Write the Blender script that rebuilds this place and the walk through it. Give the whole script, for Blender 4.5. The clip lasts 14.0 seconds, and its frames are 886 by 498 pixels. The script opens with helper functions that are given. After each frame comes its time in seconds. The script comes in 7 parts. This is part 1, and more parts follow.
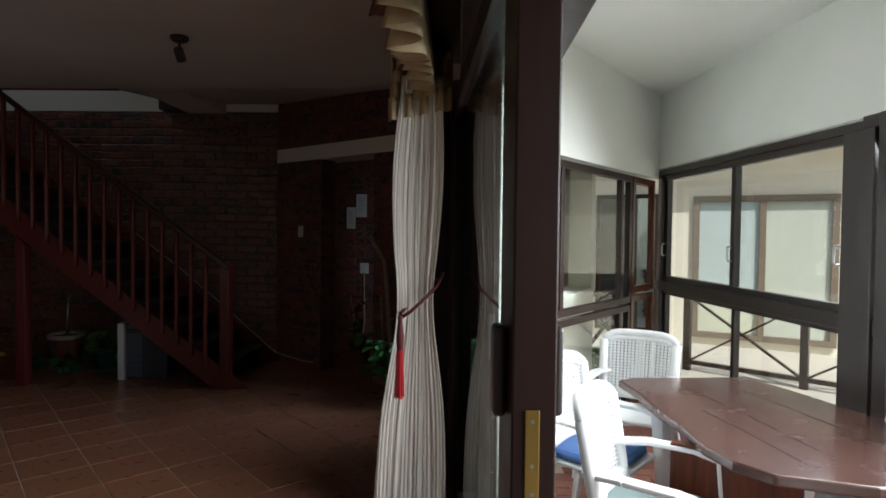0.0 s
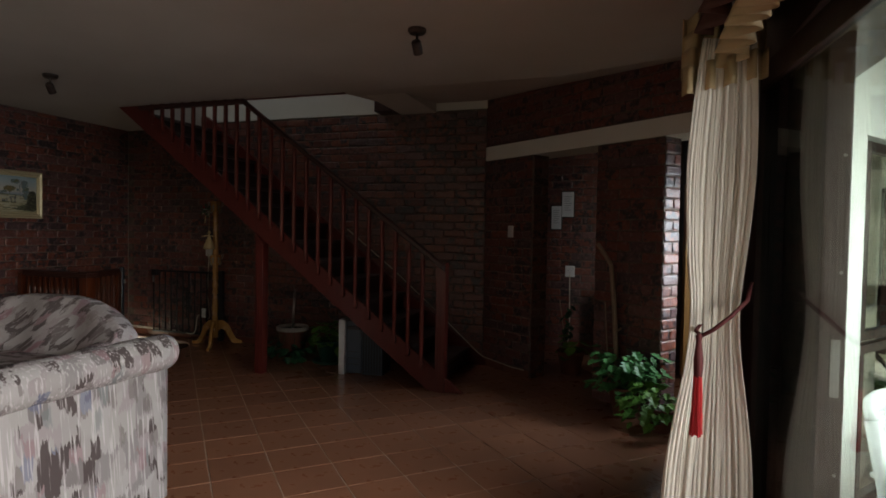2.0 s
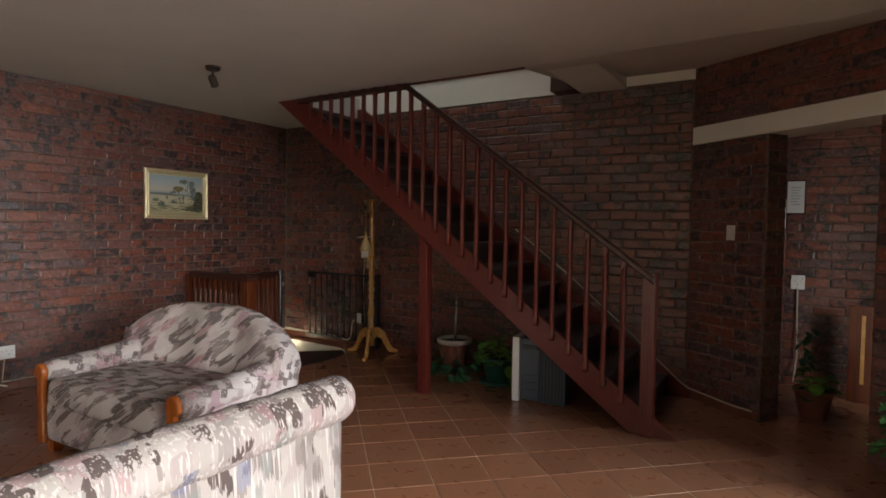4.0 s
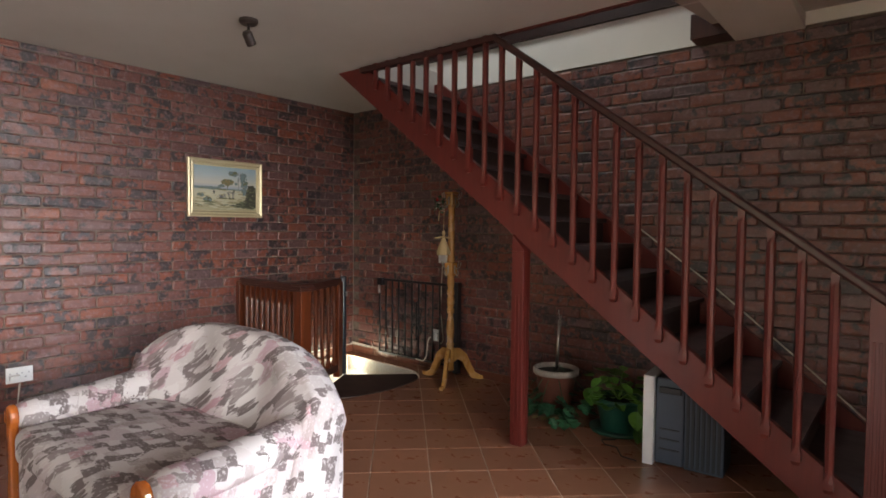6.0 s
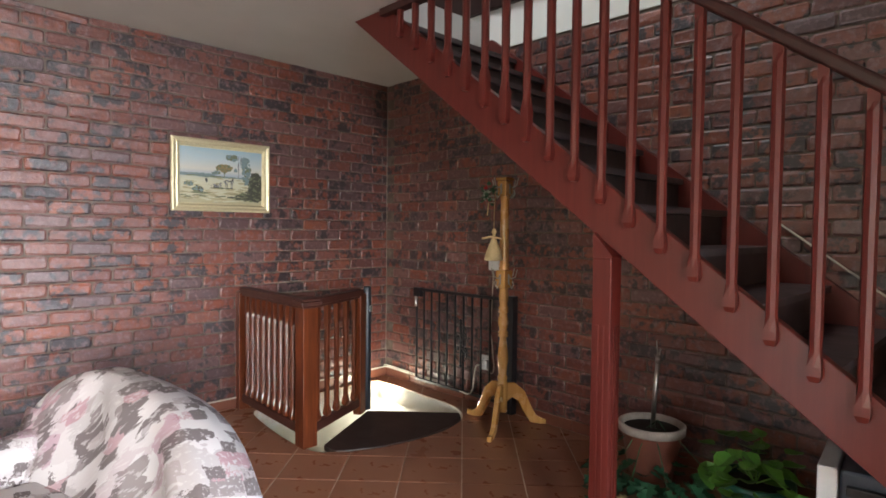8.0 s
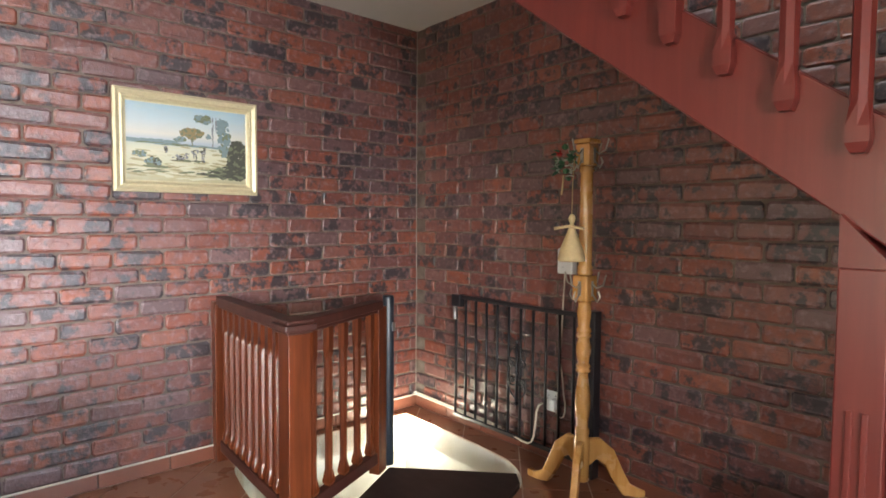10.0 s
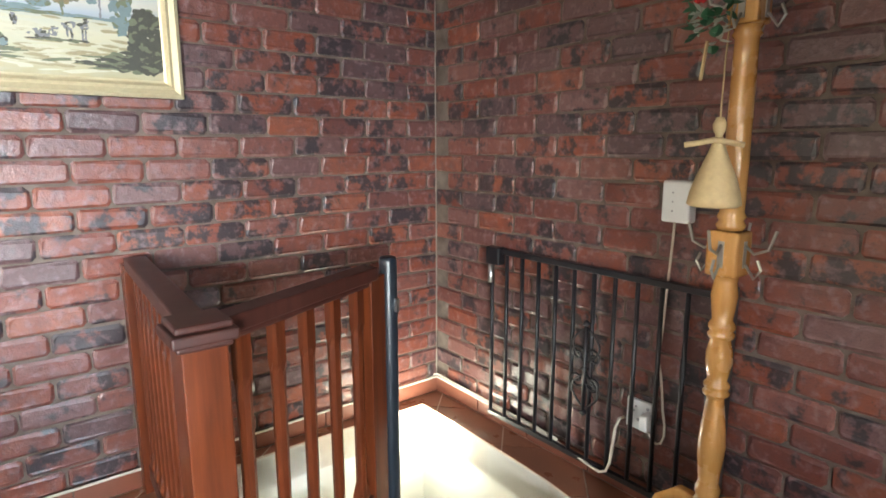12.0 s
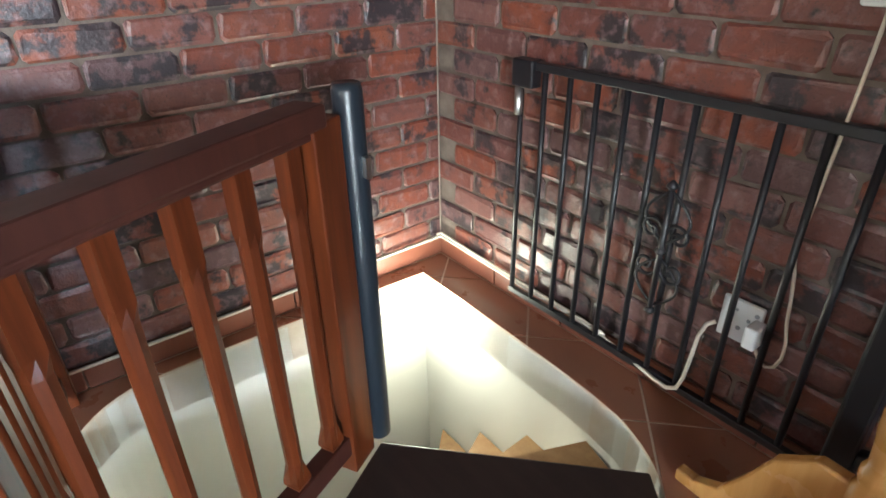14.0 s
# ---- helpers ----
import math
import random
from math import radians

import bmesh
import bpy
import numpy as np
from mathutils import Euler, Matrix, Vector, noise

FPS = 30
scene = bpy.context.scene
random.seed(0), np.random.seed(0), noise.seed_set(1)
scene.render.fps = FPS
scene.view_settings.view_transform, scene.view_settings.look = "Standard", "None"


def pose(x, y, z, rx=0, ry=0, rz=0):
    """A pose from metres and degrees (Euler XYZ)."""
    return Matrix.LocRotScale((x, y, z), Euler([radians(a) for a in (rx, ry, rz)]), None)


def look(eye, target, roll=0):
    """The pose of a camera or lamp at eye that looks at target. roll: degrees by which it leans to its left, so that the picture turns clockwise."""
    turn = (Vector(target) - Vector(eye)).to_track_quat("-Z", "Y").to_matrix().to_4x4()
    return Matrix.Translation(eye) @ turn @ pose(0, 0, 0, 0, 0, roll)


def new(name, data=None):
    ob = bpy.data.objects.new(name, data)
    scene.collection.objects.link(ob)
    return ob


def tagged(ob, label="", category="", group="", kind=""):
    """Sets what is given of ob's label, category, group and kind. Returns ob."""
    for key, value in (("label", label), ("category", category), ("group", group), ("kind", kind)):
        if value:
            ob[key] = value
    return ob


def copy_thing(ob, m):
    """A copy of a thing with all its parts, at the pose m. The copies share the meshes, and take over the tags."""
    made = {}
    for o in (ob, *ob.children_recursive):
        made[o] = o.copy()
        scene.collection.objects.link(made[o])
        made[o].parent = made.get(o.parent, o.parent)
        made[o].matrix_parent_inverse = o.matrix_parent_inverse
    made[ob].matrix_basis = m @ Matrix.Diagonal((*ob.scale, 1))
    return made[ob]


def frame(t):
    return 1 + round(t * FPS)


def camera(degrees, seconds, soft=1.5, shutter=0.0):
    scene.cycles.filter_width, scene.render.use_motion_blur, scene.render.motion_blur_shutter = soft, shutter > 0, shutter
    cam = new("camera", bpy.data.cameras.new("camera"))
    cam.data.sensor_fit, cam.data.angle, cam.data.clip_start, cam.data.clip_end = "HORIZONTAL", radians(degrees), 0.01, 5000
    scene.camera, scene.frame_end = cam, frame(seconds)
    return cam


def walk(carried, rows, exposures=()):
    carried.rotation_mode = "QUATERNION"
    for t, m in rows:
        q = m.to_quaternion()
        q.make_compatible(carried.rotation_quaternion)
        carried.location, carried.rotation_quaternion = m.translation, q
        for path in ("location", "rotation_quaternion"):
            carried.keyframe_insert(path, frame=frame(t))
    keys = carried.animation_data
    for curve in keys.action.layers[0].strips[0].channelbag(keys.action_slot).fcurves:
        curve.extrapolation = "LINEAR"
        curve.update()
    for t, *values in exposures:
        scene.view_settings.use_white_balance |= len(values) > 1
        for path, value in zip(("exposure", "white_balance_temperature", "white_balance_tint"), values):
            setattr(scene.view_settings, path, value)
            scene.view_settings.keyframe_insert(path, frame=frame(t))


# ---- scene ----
cam = camera(75.6, 14.0, soft=1.7)
PATH = [
    (0, (0.603, 1.342, 1.408), (0.548, 3.34, 1.357), 0.7),
    (0.5, (0.496, 1.363, 1.409), (0.323, 3.354, 1.357), 0.7),
    (1, (0.372, 1.433, 1.404), (0.051, 3.407, 1.352), 0.7),
    (1.5, (0.234, 1.544, 1.4), (-0.234, 3.488, 1.346), 0.8),
    (2, (0.076, 1.646, 1.391), (-0.544, 3.547, 1.336), 1.0),
    (2.5, (-0.124, 1.754, 1.408), (-0.864, 3.611, 1.349), 0.9),
    (3, (-0.31, 1.865, 1.409), (-1.151, 3.679, 1.348), 0.9),
    (3.5, (-0.485, 2.052, 1.434), (-1.429, 3.814, 1.364), 0.9),
    (6, (-1.38, 3.225, 1.393), (-2.649, 4.769, 1.321), 0.6),
    (6.5, (-1.57, 3.455, 1.378), (-2.875, 4.969, 1.308), 0.6),
    (7, (-1.748, 3.699, 1.365), (-3.106, 5.166, 1.292), 0.7),
    (7.5, (-1.928, 3.961, 1.373), (-3.332, 5.383, 1.304), 0.6),
    (8, (-2.096, 4.212, 1.366), (-3.522, 5.612, 1.296), 0.6),
    (8.5, (-2.262, 4.41, 1.35), (-3.718, 5.779, 1.275), 0.4),
    (9, (-2.506, 4.59, 1.343), (-3.985, 5.935, 1.267), 0.4),
    (11.5, (-3.71, 5.609, 1.343), (-5.257, 6.851, 1.09), -0.1),
    (12, (-3.909, 5.76, 1.305), (-5.456, 6.976, 0.95), -0.1),
    (12.5, (-4.107, 5.892, 1.286), (-5.638, 7.085, 0.806), -0.2),
    (13, (-4.261, 6.014, 1.24), (-5.755, 7.172, 0.592), -0.2),
    (13.5, (-4.404, 6.145, 1.211), (-5.852, 7.256, 0.407), -0.6),
    (14, (-4.53, 6.266, 1.177), (-5.929, 7.322, 0.215), -1.1),
]
EXPOSURES = [(0.0, -0.15, 6250, 10), (0.5, -0.2, 6250, 10), (1.0, -0.15, 6300, 10), (2.0, 0.25, 7000, 11), (3.0, 1.05, 7500, 13), (4.5, 1.85, 7300, 13), (6.0, 2.5, 6900, 13),
             (8.0, 3.15, 6500, 11), (9.0, 3.45, 6500, 11), (11.5, 4.05, 6250, 7), (14.0, 3.95, 5850, 4)]
walk(cam, [(t, look(eye, target, roll)) for t, eye, target, roll in PATH], EXPOSURES)
SOUTH_W, PORCH_W, KITCHEN_W, WELL_W = 1.3, 172, 11, 1.15

# ---------- world, sun, large lights ----------
world = bpy.data.worlds.new("sky")
scene.world = world
world.use_nodes = True
wn = world.node_tree
sky = wn.nodes.new("ShaderNodeTexSky")
sky.sky_type = "NISHITA"
sky.sun_disc = False
sky.sun_elevation, sky.sun_rotation = radians(50), radians(160)
sky.air_density, sky.dust_density = 1.2, 2.5
wn.links.new(sky.outputs[0], wn.nodes["Background"].inputs[0])
wn.nodes["Background"].inputs[1].default_value = 0.15

sun = bpy.data.lights.new("sun", "SUN")
sun.energy, sun.angle, sun.color = 5.0, radians(0.6), (1.0, 0.95, 0.88)
new("sun", sun).matrix_world = pose(0, 0, 10, 40, 0, 20)


def area(name, m, sx, sy, energy, color=(1, 1, 1), spread=180):
    lamp = bpy.data.lights.new(name, "AREA")
    lamp.shape, lamp.size, lamp.size_y, lamp.energy, lamp.color = "RECTANGLE", sx, sy, energy, color
    lamp.spread = radians(spread)
    new(name, lamp).matrix_world = m


area("south_window_sky", look((-3.1, -1.45, 1.25), (-3.1, 4, -0.2)), 3.6, 2.0, SOUTH_W, (1.0, 0.98, 0.96), 120)
area("porch_window_sky", look((2.95, 3.2, 1.55), (0.5, 3.2, 0.35)), 4.2, 1.5, PORCH_W, (0.97, 0.98, 1.0), 110)
area("kitchen_window_sky", look((1.47, 6.41, 1.42), (-4.0, 5.0, -0.6)), 0.85, 0.95, KITCHEN_W, (0.74, 0.87, 1.0), 85)
# extra fill beside the window lamp, added to brighten alcove and counter
area("kitchen_window_inner", look((1.40, 6.50, 1.45), (-0.5, 8.3, 0.8)), 0.7, 0.95, 2.6, (0.95, 0.97, 1.0), 110)
# fill lamp added on the closed landing to brighten the white band
area("upper_window_sky", look((-4.2, 6.2, 4.6), (-4.0, 7.4, 2.7)), 1.6, 1.0, 5, (0.95, 0.98, 1.0))
lamp = bpy.data.lights.new("downstairs_lamp", "POINT")
lamp.energy, lamp.shadow_soft_size, lamp.color = WELL_W, 0.045, (1.0, 0.95, 0.74)
new("downstairs_lamp", lamp).location = (-5.97, 7.27, -0.035)


# ---------- materials ----------
class Mat:
    """A node material in short form."""

    def __init__(self, name, rough=0.5, metal=0.0, spec=0.5, coat=0.0):
        self.m = bpy.data.materials.new(name)
        self.m.use_nodes = True
        self.t = self.m.node_tree
        self.b = self.t.nodes["Principled BSDF"]
        self.b.inputs["Roughness"].default_value = rough
        self.b.inputs["Metallic"].default_value = metal
        self.b.inputs["Specular IOR Level"].default_value = spec
        self.b.inputs["Coat Weight"].default_value = coat
        self.b.inputs["Coat Roughness"].default_value = 0.12
        self.co = self.t.nodes.new("ShaderNodeTexCoord")

    def n(self, kind, **sets):
        node = self.t.nodes.new(kind)
        for k, v in sets.items():
            if k in node.inputs:
                node.inputs[k].default_value = v
            else:
                setattr(node, k, v)
        return node

    def l(self, a, b):
        self.t.links.new(a, b)

    def noise(self, scale, detail=4.0, rough=0.55, stretch=(1, 1, 1), coord="Object"):
        mp = self.n("ShaderNodeMapping")
        mp.inputs["Scale"].default_value = stretch
        self.l(self.co.outputs[coord], mp.inputs[0])
        no = self.n("ShaderNodeTexNoise")
        no.inputs["Scale"].default_value, no.inputs["Detail"].default_value, no.inputs["Roughness"].default_value = scale, detail, rough
        self.l(mp.outputs[0], no.inputs["Vector"])
        return no.outputs["Fac"]

    def ramp(self, fac, stops, constant=False):
        r = self.n("ShaderNodeValToRGB")
        r.color_ramp.interpolation = "CONSTANT" if constant else "LINEAR"
        el = r.color_ramp.elements
        while len(el) < len(stops):
            el.new(0.5)
        for e, (p, c) in zip(el, stops):
            e.position, e.color = p, (*c, 1) if len(c) == 3 else (c[0], c[0], c[0], 1)
        self.l(fac, r.inputs[0])
        return r.outputs[0]

    def mix(self, fac, a, b, mode="MIX"):
        m = self.n("ShaderNodeMix", data_type="RGBA", blend_type=mode)
        for v, i in ((fac, 0), (a, 6), (b, 7)):
            if isinstance(v, (int, float)):
                m.inputs[i].default_value = v
            elif isinstance(v, tuple):
                m.inputs[i].default_value = (*v, 1)
            else:
                self.l(v, m.inputs[i])
        return m.outputs[2]

    def base(self, c):
        if isinstance(c, tuple):
            self.b.inputs["Base Color"].default_value = (*c, 1)
        else:
            self.l(c, self.b.inputs["Base Color"])
        return self

    def rough(self, fac, lo, hi):
        mr = self.n("ShaderNodeMapRange")
        mr.inputs["To Min"].default_value, mr.inputs["To Max"].default_value = lo, hi
        self.l(fac, mr.inputs[0])
        self.l(mr.outputs[0], self.b.inputs["Roughness"])
        return self

    def bump(self, fac, strength=0.3, dist=0.002):
        bp = self.n("ShaderNodeBump")
        bp.inputs["Strength"].default_value, bp.inputs["Distance"].default_value = strength, dist
        self.l(fac, bp.inputs["Height"])
        self.l(bp.outputs[0], self.b.inputs["Normal"])
        return self


def brick_mat(name, rnd_node, rnd_out):
    """Glazed-looking clinker brick: orange-red to plum, most with a burnt black patch of their own, pitted and lime-smeared."""
    m = Mat(name, 0.4, coat=0.0, spec=0.6)
    rnd = m.n(rnd_node).outputs[rnd_out]
    own = m.ramp(rnd, [(0.0, (0.150, 0.036, 0.020)), (0.16, (0.205, 0.055, 0.028)), (0.33, (0.125, 0.036, 0.027)), (0.48, (0.180, 0.066, 0.050)),
                       (0.62, (0.105, 0.038, 0.034)), (0.74, (0.220, 0.066, 0.034)), (0.87, (0.140, 0.070, 0.066)), (1.0, (0.062, 0.038, 0.042))])
    vec = m.n("ShaderNodeVectorMath", operation="MULTIPLY_ADD")
    m.l(rnd, vec.inputs[0])
    vec.inputs[1].default_value = (37, 53, 71)
    m.l(m.co.outputs["Object"], vec.inputs[2])

    def noise(scale, detail, rough=0.55):
        no = m.n("ShaderNodeTexNoise")
        no.inputs["Scale"].default_value, no.inputs["Detail"].default_value, no.inputs["Roughness"].default_value = scale, detail, rough
        m.l(vec.outputs[0], no.inputs["Vector"])
        return no.outputs["Fac"]

    def affine(a, k, b):
        q = m.n("ShaderNodeMath", operation="MULTIPLY_ADD")
        m.l(a, q.inputs[0])
        q.inputs[1].default_value = k
        m.l(b, q.inputs[2]) if not isinstance(b, float) else None
        if isinstance(b, float):
            q.inputs[2].default_value = b
        return q.outputs[0]

    # a second, unrelated random value decides how burnt the brick is
    wild = m.n("ShaderNodeMath", operation="FRACT")
    m.l(affine(rnd, 91.7, 0.13), wild.inputs[0])
    n1 = noise(11, 5, 0.62)
    burnt = affine(wild.outputs[0], 0.20, affine(n1, 1.0, -0.10))
    c = m.mix(m.ramp(noise(22, 4), [(0.40, (0.0,)), (0.72, (0.75,))]), own, (0.088, 0.040, 0.040))
    c = m.mix(m.ramp(burnt, [(0.535, (0.0,)), (0.60, (0.92,))]), c, (0.020, 0.017, 0.022))
    n2 = noise(34, 6)
    c = m.mix(m.ramp(n2, [(0.52, (0.0,)), (0.72, (0.65,))]), c, (0.23, 0.150, 0.150))
    grit = noise(150, 3, 0.6)
    c = m.mix(m.ramp(grit, [(0.60, (0.0,)), (0.70, (0.55,))]), c, (0.028, 0.020, 0.020))
    m.base(c)
    m.rough(n2, 0.26, 0.52)
    relief = affine(grit, 0.35, affine(n1, 1.2, affine(n2, 1.0, 0.0)))
    m.bump(relief, 0.6, 0.005)
    return m.m


BRICK = brick_mat("brick_single", "ShaderNodeObjectInfo", "Random")
BRICK_JOINED = brick_mat("brick_joined", "ShaderNodeNewGeometry", "Random Per Island")

mm = Mat("mortar", 0.9)
mm.base(mm.ramp(mm.noise(14), [(0.3, (0.085, 0.064, 0.052)), (0.7, (0.165, 0.130, 0.108))])).bump(mm.noise(120), 0.5)
MORTAR = mm.m


def plaster(name, c, c2, rough=0.85):
    m = Mat(name, rough)
    m.base(m.mix(m.ramp(m.noise(1.3, 5), [(0.35, (0.0,)), (0.75, (1.0,))]), c, c2)).bump(m.noise(90, 3), 0.1, 0.0006)
    return m.m


CEIL = plaster("ceiling_paint", (0.557, 0.543, 0.513), (0.503, 0.487, 0.454))
WHITE_WALL = plaster("white_plaster", (0.74, 0.74, 0.70), (0.66, 0.66, 0.61))
PORCH_WALL = plaster("porch_wall_paint", (0.80, 0.82, 0.78), (0.75, 0.78, 0.72))
CREAM = plaster("cream_facade_paint", (0.84, 0.79, 0.66), (0.78, 0.72, 0.58))


def wood(name, dark, light, rough=0.35, stretch=(30, 30, 2), coat=0.3, lo=0.25, hi=0.5):
    m = Mat(name, rough, coat=coat)
    g = m.noise(1.0, 6, 0.6, stretch)
    big = m.noise(2.3, 3)
    m.base(m.mix(m.ramp(big, [(0.4, (0.0,)), (0.8, (0.5,))]), m.ramp(g, [(0.3, dark), (0.7, light)]), dark))
    m.rough(m.noise(6, 4), lo, hi)
    m.bump(g, 0.18, 0.0008)
    return m.m


STAIR_RED = wood("stair_red_paint", (0.092, 0.013, 0.010), (0.128, 0.020, 0.015), lo=0.30, hi=0.46, coat=0.1)
STAIR_RED.node_tree.nodes["Principled BSDF"].inputs["Specular IOR Level"].default_value = 0.42
HANDRAIL = wood("maroon_handrail", (0.030, 0.009, 0.008), (0.055, 0.015, 0.012), lo=0.35, hi=0.5, coat=0.05)
MAHOGANY = wood("mahogany", (0.050, 0.011, 0.004), (0.145, 0.034, 0.010), lo=0.22, hi=0.42, coat=0.15)
MAHOGANY.node_tree.nodes["Principled BSDF"].inputs["Specular IOR Level"].default_value = 0.35
RAIL_DARK = wood("rail_top_dark", (0.034, 0.010, 0.007), (0.060, 0.018, 0.012), lo=0.36, hi=0.52, coat=0.04)
TREAD = wood("dark_tread", (0.022, 0.014, 0.012), (0.04, 0.024, 0.02), stretch=(4, 20, 20), lo=0.4, hi=0.6, coat=0.0)
STEP_GREY = wood("worn_grey_brown_tread", (0.040, 0.028, 0.028), (0.085, 0.062, 0.062), stretch=(4, 20, 20), lo=0.3, hi=0.55, coat=0.0)
PINE = wood("varnished_pine", (0.42, 0.20, 0.055), (0.58, 0.33, 0.11), lo=0.18, hi=0.35)
KIT_WOOD = wood("kitchen_wood", (0.40, 0.22, 0.08), (0.52, 0.32, 0.13), lo=0.3, hi=0.5)
ARM_WOOD = wood("orange_arm_wood", (0.30, 0.07, 0.012), (0.42, 0.12, 0.022), lo=0.15, hi=0.3)
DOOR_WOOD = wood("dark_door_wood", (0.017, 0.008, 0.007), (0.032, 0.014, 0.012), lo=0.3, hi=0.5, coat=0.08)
DOOR_WOOD.node_tree.nodes["Principled BSDF"].inputs["Specular IOR Level"].default_value = 0.3
BLACK_WOOD = wood("near_black_window_wood", (0.018, 0.012, 0.012), (0.032, 0.022, 0.02), lo=0.35, hi=0.55)
TABLE_WOOD = wood("table_slab_wood", (0.055, 0.024, 0.018), (0.10, 0.048, 0.035), stretch=(3, 26, 26), lo=0.16, hi=0.34)
WELL_TREAD = wood("lower_stair_wood", (0.26, 0.14, 0.06), (0.36, 0.22, 0.10), lo=0.4, hi=0.6)

def plain_tile(name):
    q = Mat(name, 0.35)
    q.base(q.ramp(q.noise(5, 4), [(0.3, (0.135, 0.048, 0.029)), (0.7, (0.185, 0.064, 0.038))])).bump(q.noise(60, 3), 0.12, 0.001)
    return q.m


mt = Mat("terracotta_tile", 0.3, coat=0.3)
trnd = mt.n("ShaderNodeObjectInfo").outputs["Random"]
tn = mt.noise(3.2, 5)
mt.base(mt.mix(mt.ramp(tn, [(0.35, (0.0,)), (0.7, (0.55,))]), mt.ramp(trnd, [(0, (0.300, 0.132, 0.074)), (0.5, (0.350, 0.154, 0.086)), (1, (0.270, 0.120, 0.070))]), (0.225, 0.100, 0.062)))
mt.rough(mt.noise(7, 5), 0.20, 0.38).bump(mt.noise(40, 2), 0.04, 0.001)
TILE = mt.m
SKIRT = plain_tile("skirting_tile")
mg = Mat("tile_grout", 0.9)
mg.base(mg.ramp(mg.noise(9), [(0.35, (0.50, 0.42, 0.34)), (0.7, (0.66, 0.58, 0.48))]))
GROUT = mg.m


def plain(name, c, rough=0.5, metal=0.0, spec=0.5, var=0.12, scale=18, bump=0.08):
    m = Mat(name, rough, metal, spec)
    d = tuple(v * (1 - var) for v in c)
    f = m.noise(scale, 4)
    m.base(m.mix(f, d, c)).rough(f, rough * 0.85, min(1, rough * 1.15)).bump(f, bump, 0.001)
    return m.m


BLACK_METAL = plain("black_enamel", (0.010, 0.010, 0.013), 0.42)
BLACK_TUBE = plain("black_plastic_tube", (0.016, 0.022, 0.03), 0.33)
WHITE_PLASTIC = plain("white_plastic", (0.70, 0.72, 0.74), 0.35)
CHAIR_WHITE = plain("white_chair_plastic", (0.84, 0.86, 0.86), 0.38, bump=0.03)
CREAM_CABLE = plain("cream_cable", (0.55, 0.50, 0.42), 0.5)
BRASS = plain("aged_brass", (0.50, 0.34, 0.10), 0.32, 0.9)
NICKEL = plain("dull_nickel", (0.40, 0.40, 0.36), 0.38, 0.85)
STEEL = plain("brushed_steel", (0.55, 0.55, 0.54), 0.3, 1.0)
GILT = plain("gilt_frame", (0.60, 0.52, 0.33), 0.4, 0.35, var=0.3, scale=60, bump=0.3)
FADED_BLACK = plain("charcoal_grey_plastic", (0.045, 0.062, 0.090), 0.4)
MESH_GREY = plain("black_mesh_cloth", (0.028, 0.032, 0.038), 0.7)
POLY = plain("white_panel", (0.70, 0.72, 0.74), 0.5)
TERRA = plain("old_terracotta_pot", (0.20, 0.065, 0.042), 0.6, var=0.45, scale=14, bump=0.3)
LIME = plain("chalky_rim", (0.48, 0.42, 0.37), 0.8, var=0.5, scale=30)
GREEN_POT = plain("dark_green_plastic", (0.012, 0.075, 0.055), 0.35)
SOIL = plain("potting_soil", (0.02, 0.014, 0.010), 0.95, scale=60, bump=0.8)
STICK = plain("bare_branch", (0.35, 0.27, 0.20), 0.8, var=0.4, scale=25, bump=0.6)
STRAW = plain("straw", (0.52, 0.39, 0.20), 0.7, var=0.35, scale=70, bump=0.8)
RED_CORD = plain("crimson_cord", (0.42, 0.012, 0.016), 0.8, scale=90, bump=0.6)
DARK_CORD = plain("maroon_cord", (0.09, 0.012, 0.014), 0.8, scale=90, bump=0.6)
COUNTER = plain("dark_worktop", (0.035, 0.03, 0.028), 0.3)
PALE_PANEL = plain("pale_green_panel", (0.42, 0.46, 0.30), 0.5)
APPLIANCE = plain("dark_appliance", (0.03, 0.03, 0.034), 0.3)
PAPER = plain("notice_paper", (0.74, 0.77, 0.80), 0.6, scale=8)
INK = plain("grey_ink", (0.30, 0.32, 0.36), 0.7)
BLUE_CLOTH = plain("blue_cushion", (0.05, 0.12, 0.30), 0.9, scale=60, bump=0.5)
TEAL_CLOTH = plain("grey_green_cushion", (0.20, 0.27, 0.26), 0.9, scale=60, bump=0.5)
PAVING = plain("pale_outdoor_paving", (0.60, 0.55, 0.47), 0.85, scale=4)
GRASS = plain("distant_grass", (0.10, 0.13, 0.05), 0.9, var=0.5, scale=3)
ROOF_PINK = plain("pinkish_eave", (0.62, 0.48, 0.42), 0.8)


def leaf_mat(name, a, b):
    m = Mat(name, 0.45, spec=0.35)
    r = m.n("ShaderNodeNewGeometry").outputs["Random Per Island"]
    m.base(m.mix(m.noise(30, 3), m.ramp(r, [(0, a), (1, b)]), a)).rough(m.noise(20), 0.36, 0.56)
    return m.m


LEAF_LIGHT = leaf_mat("pothos_leaf", (0.06, 0.17, 0.025), (0.17, 0.34, 0.06))
LEAF_DARK = leaf_mat("ivy_leaf", (0.012, 0.06, 0.03), (0.04, 0.14, 0.06))

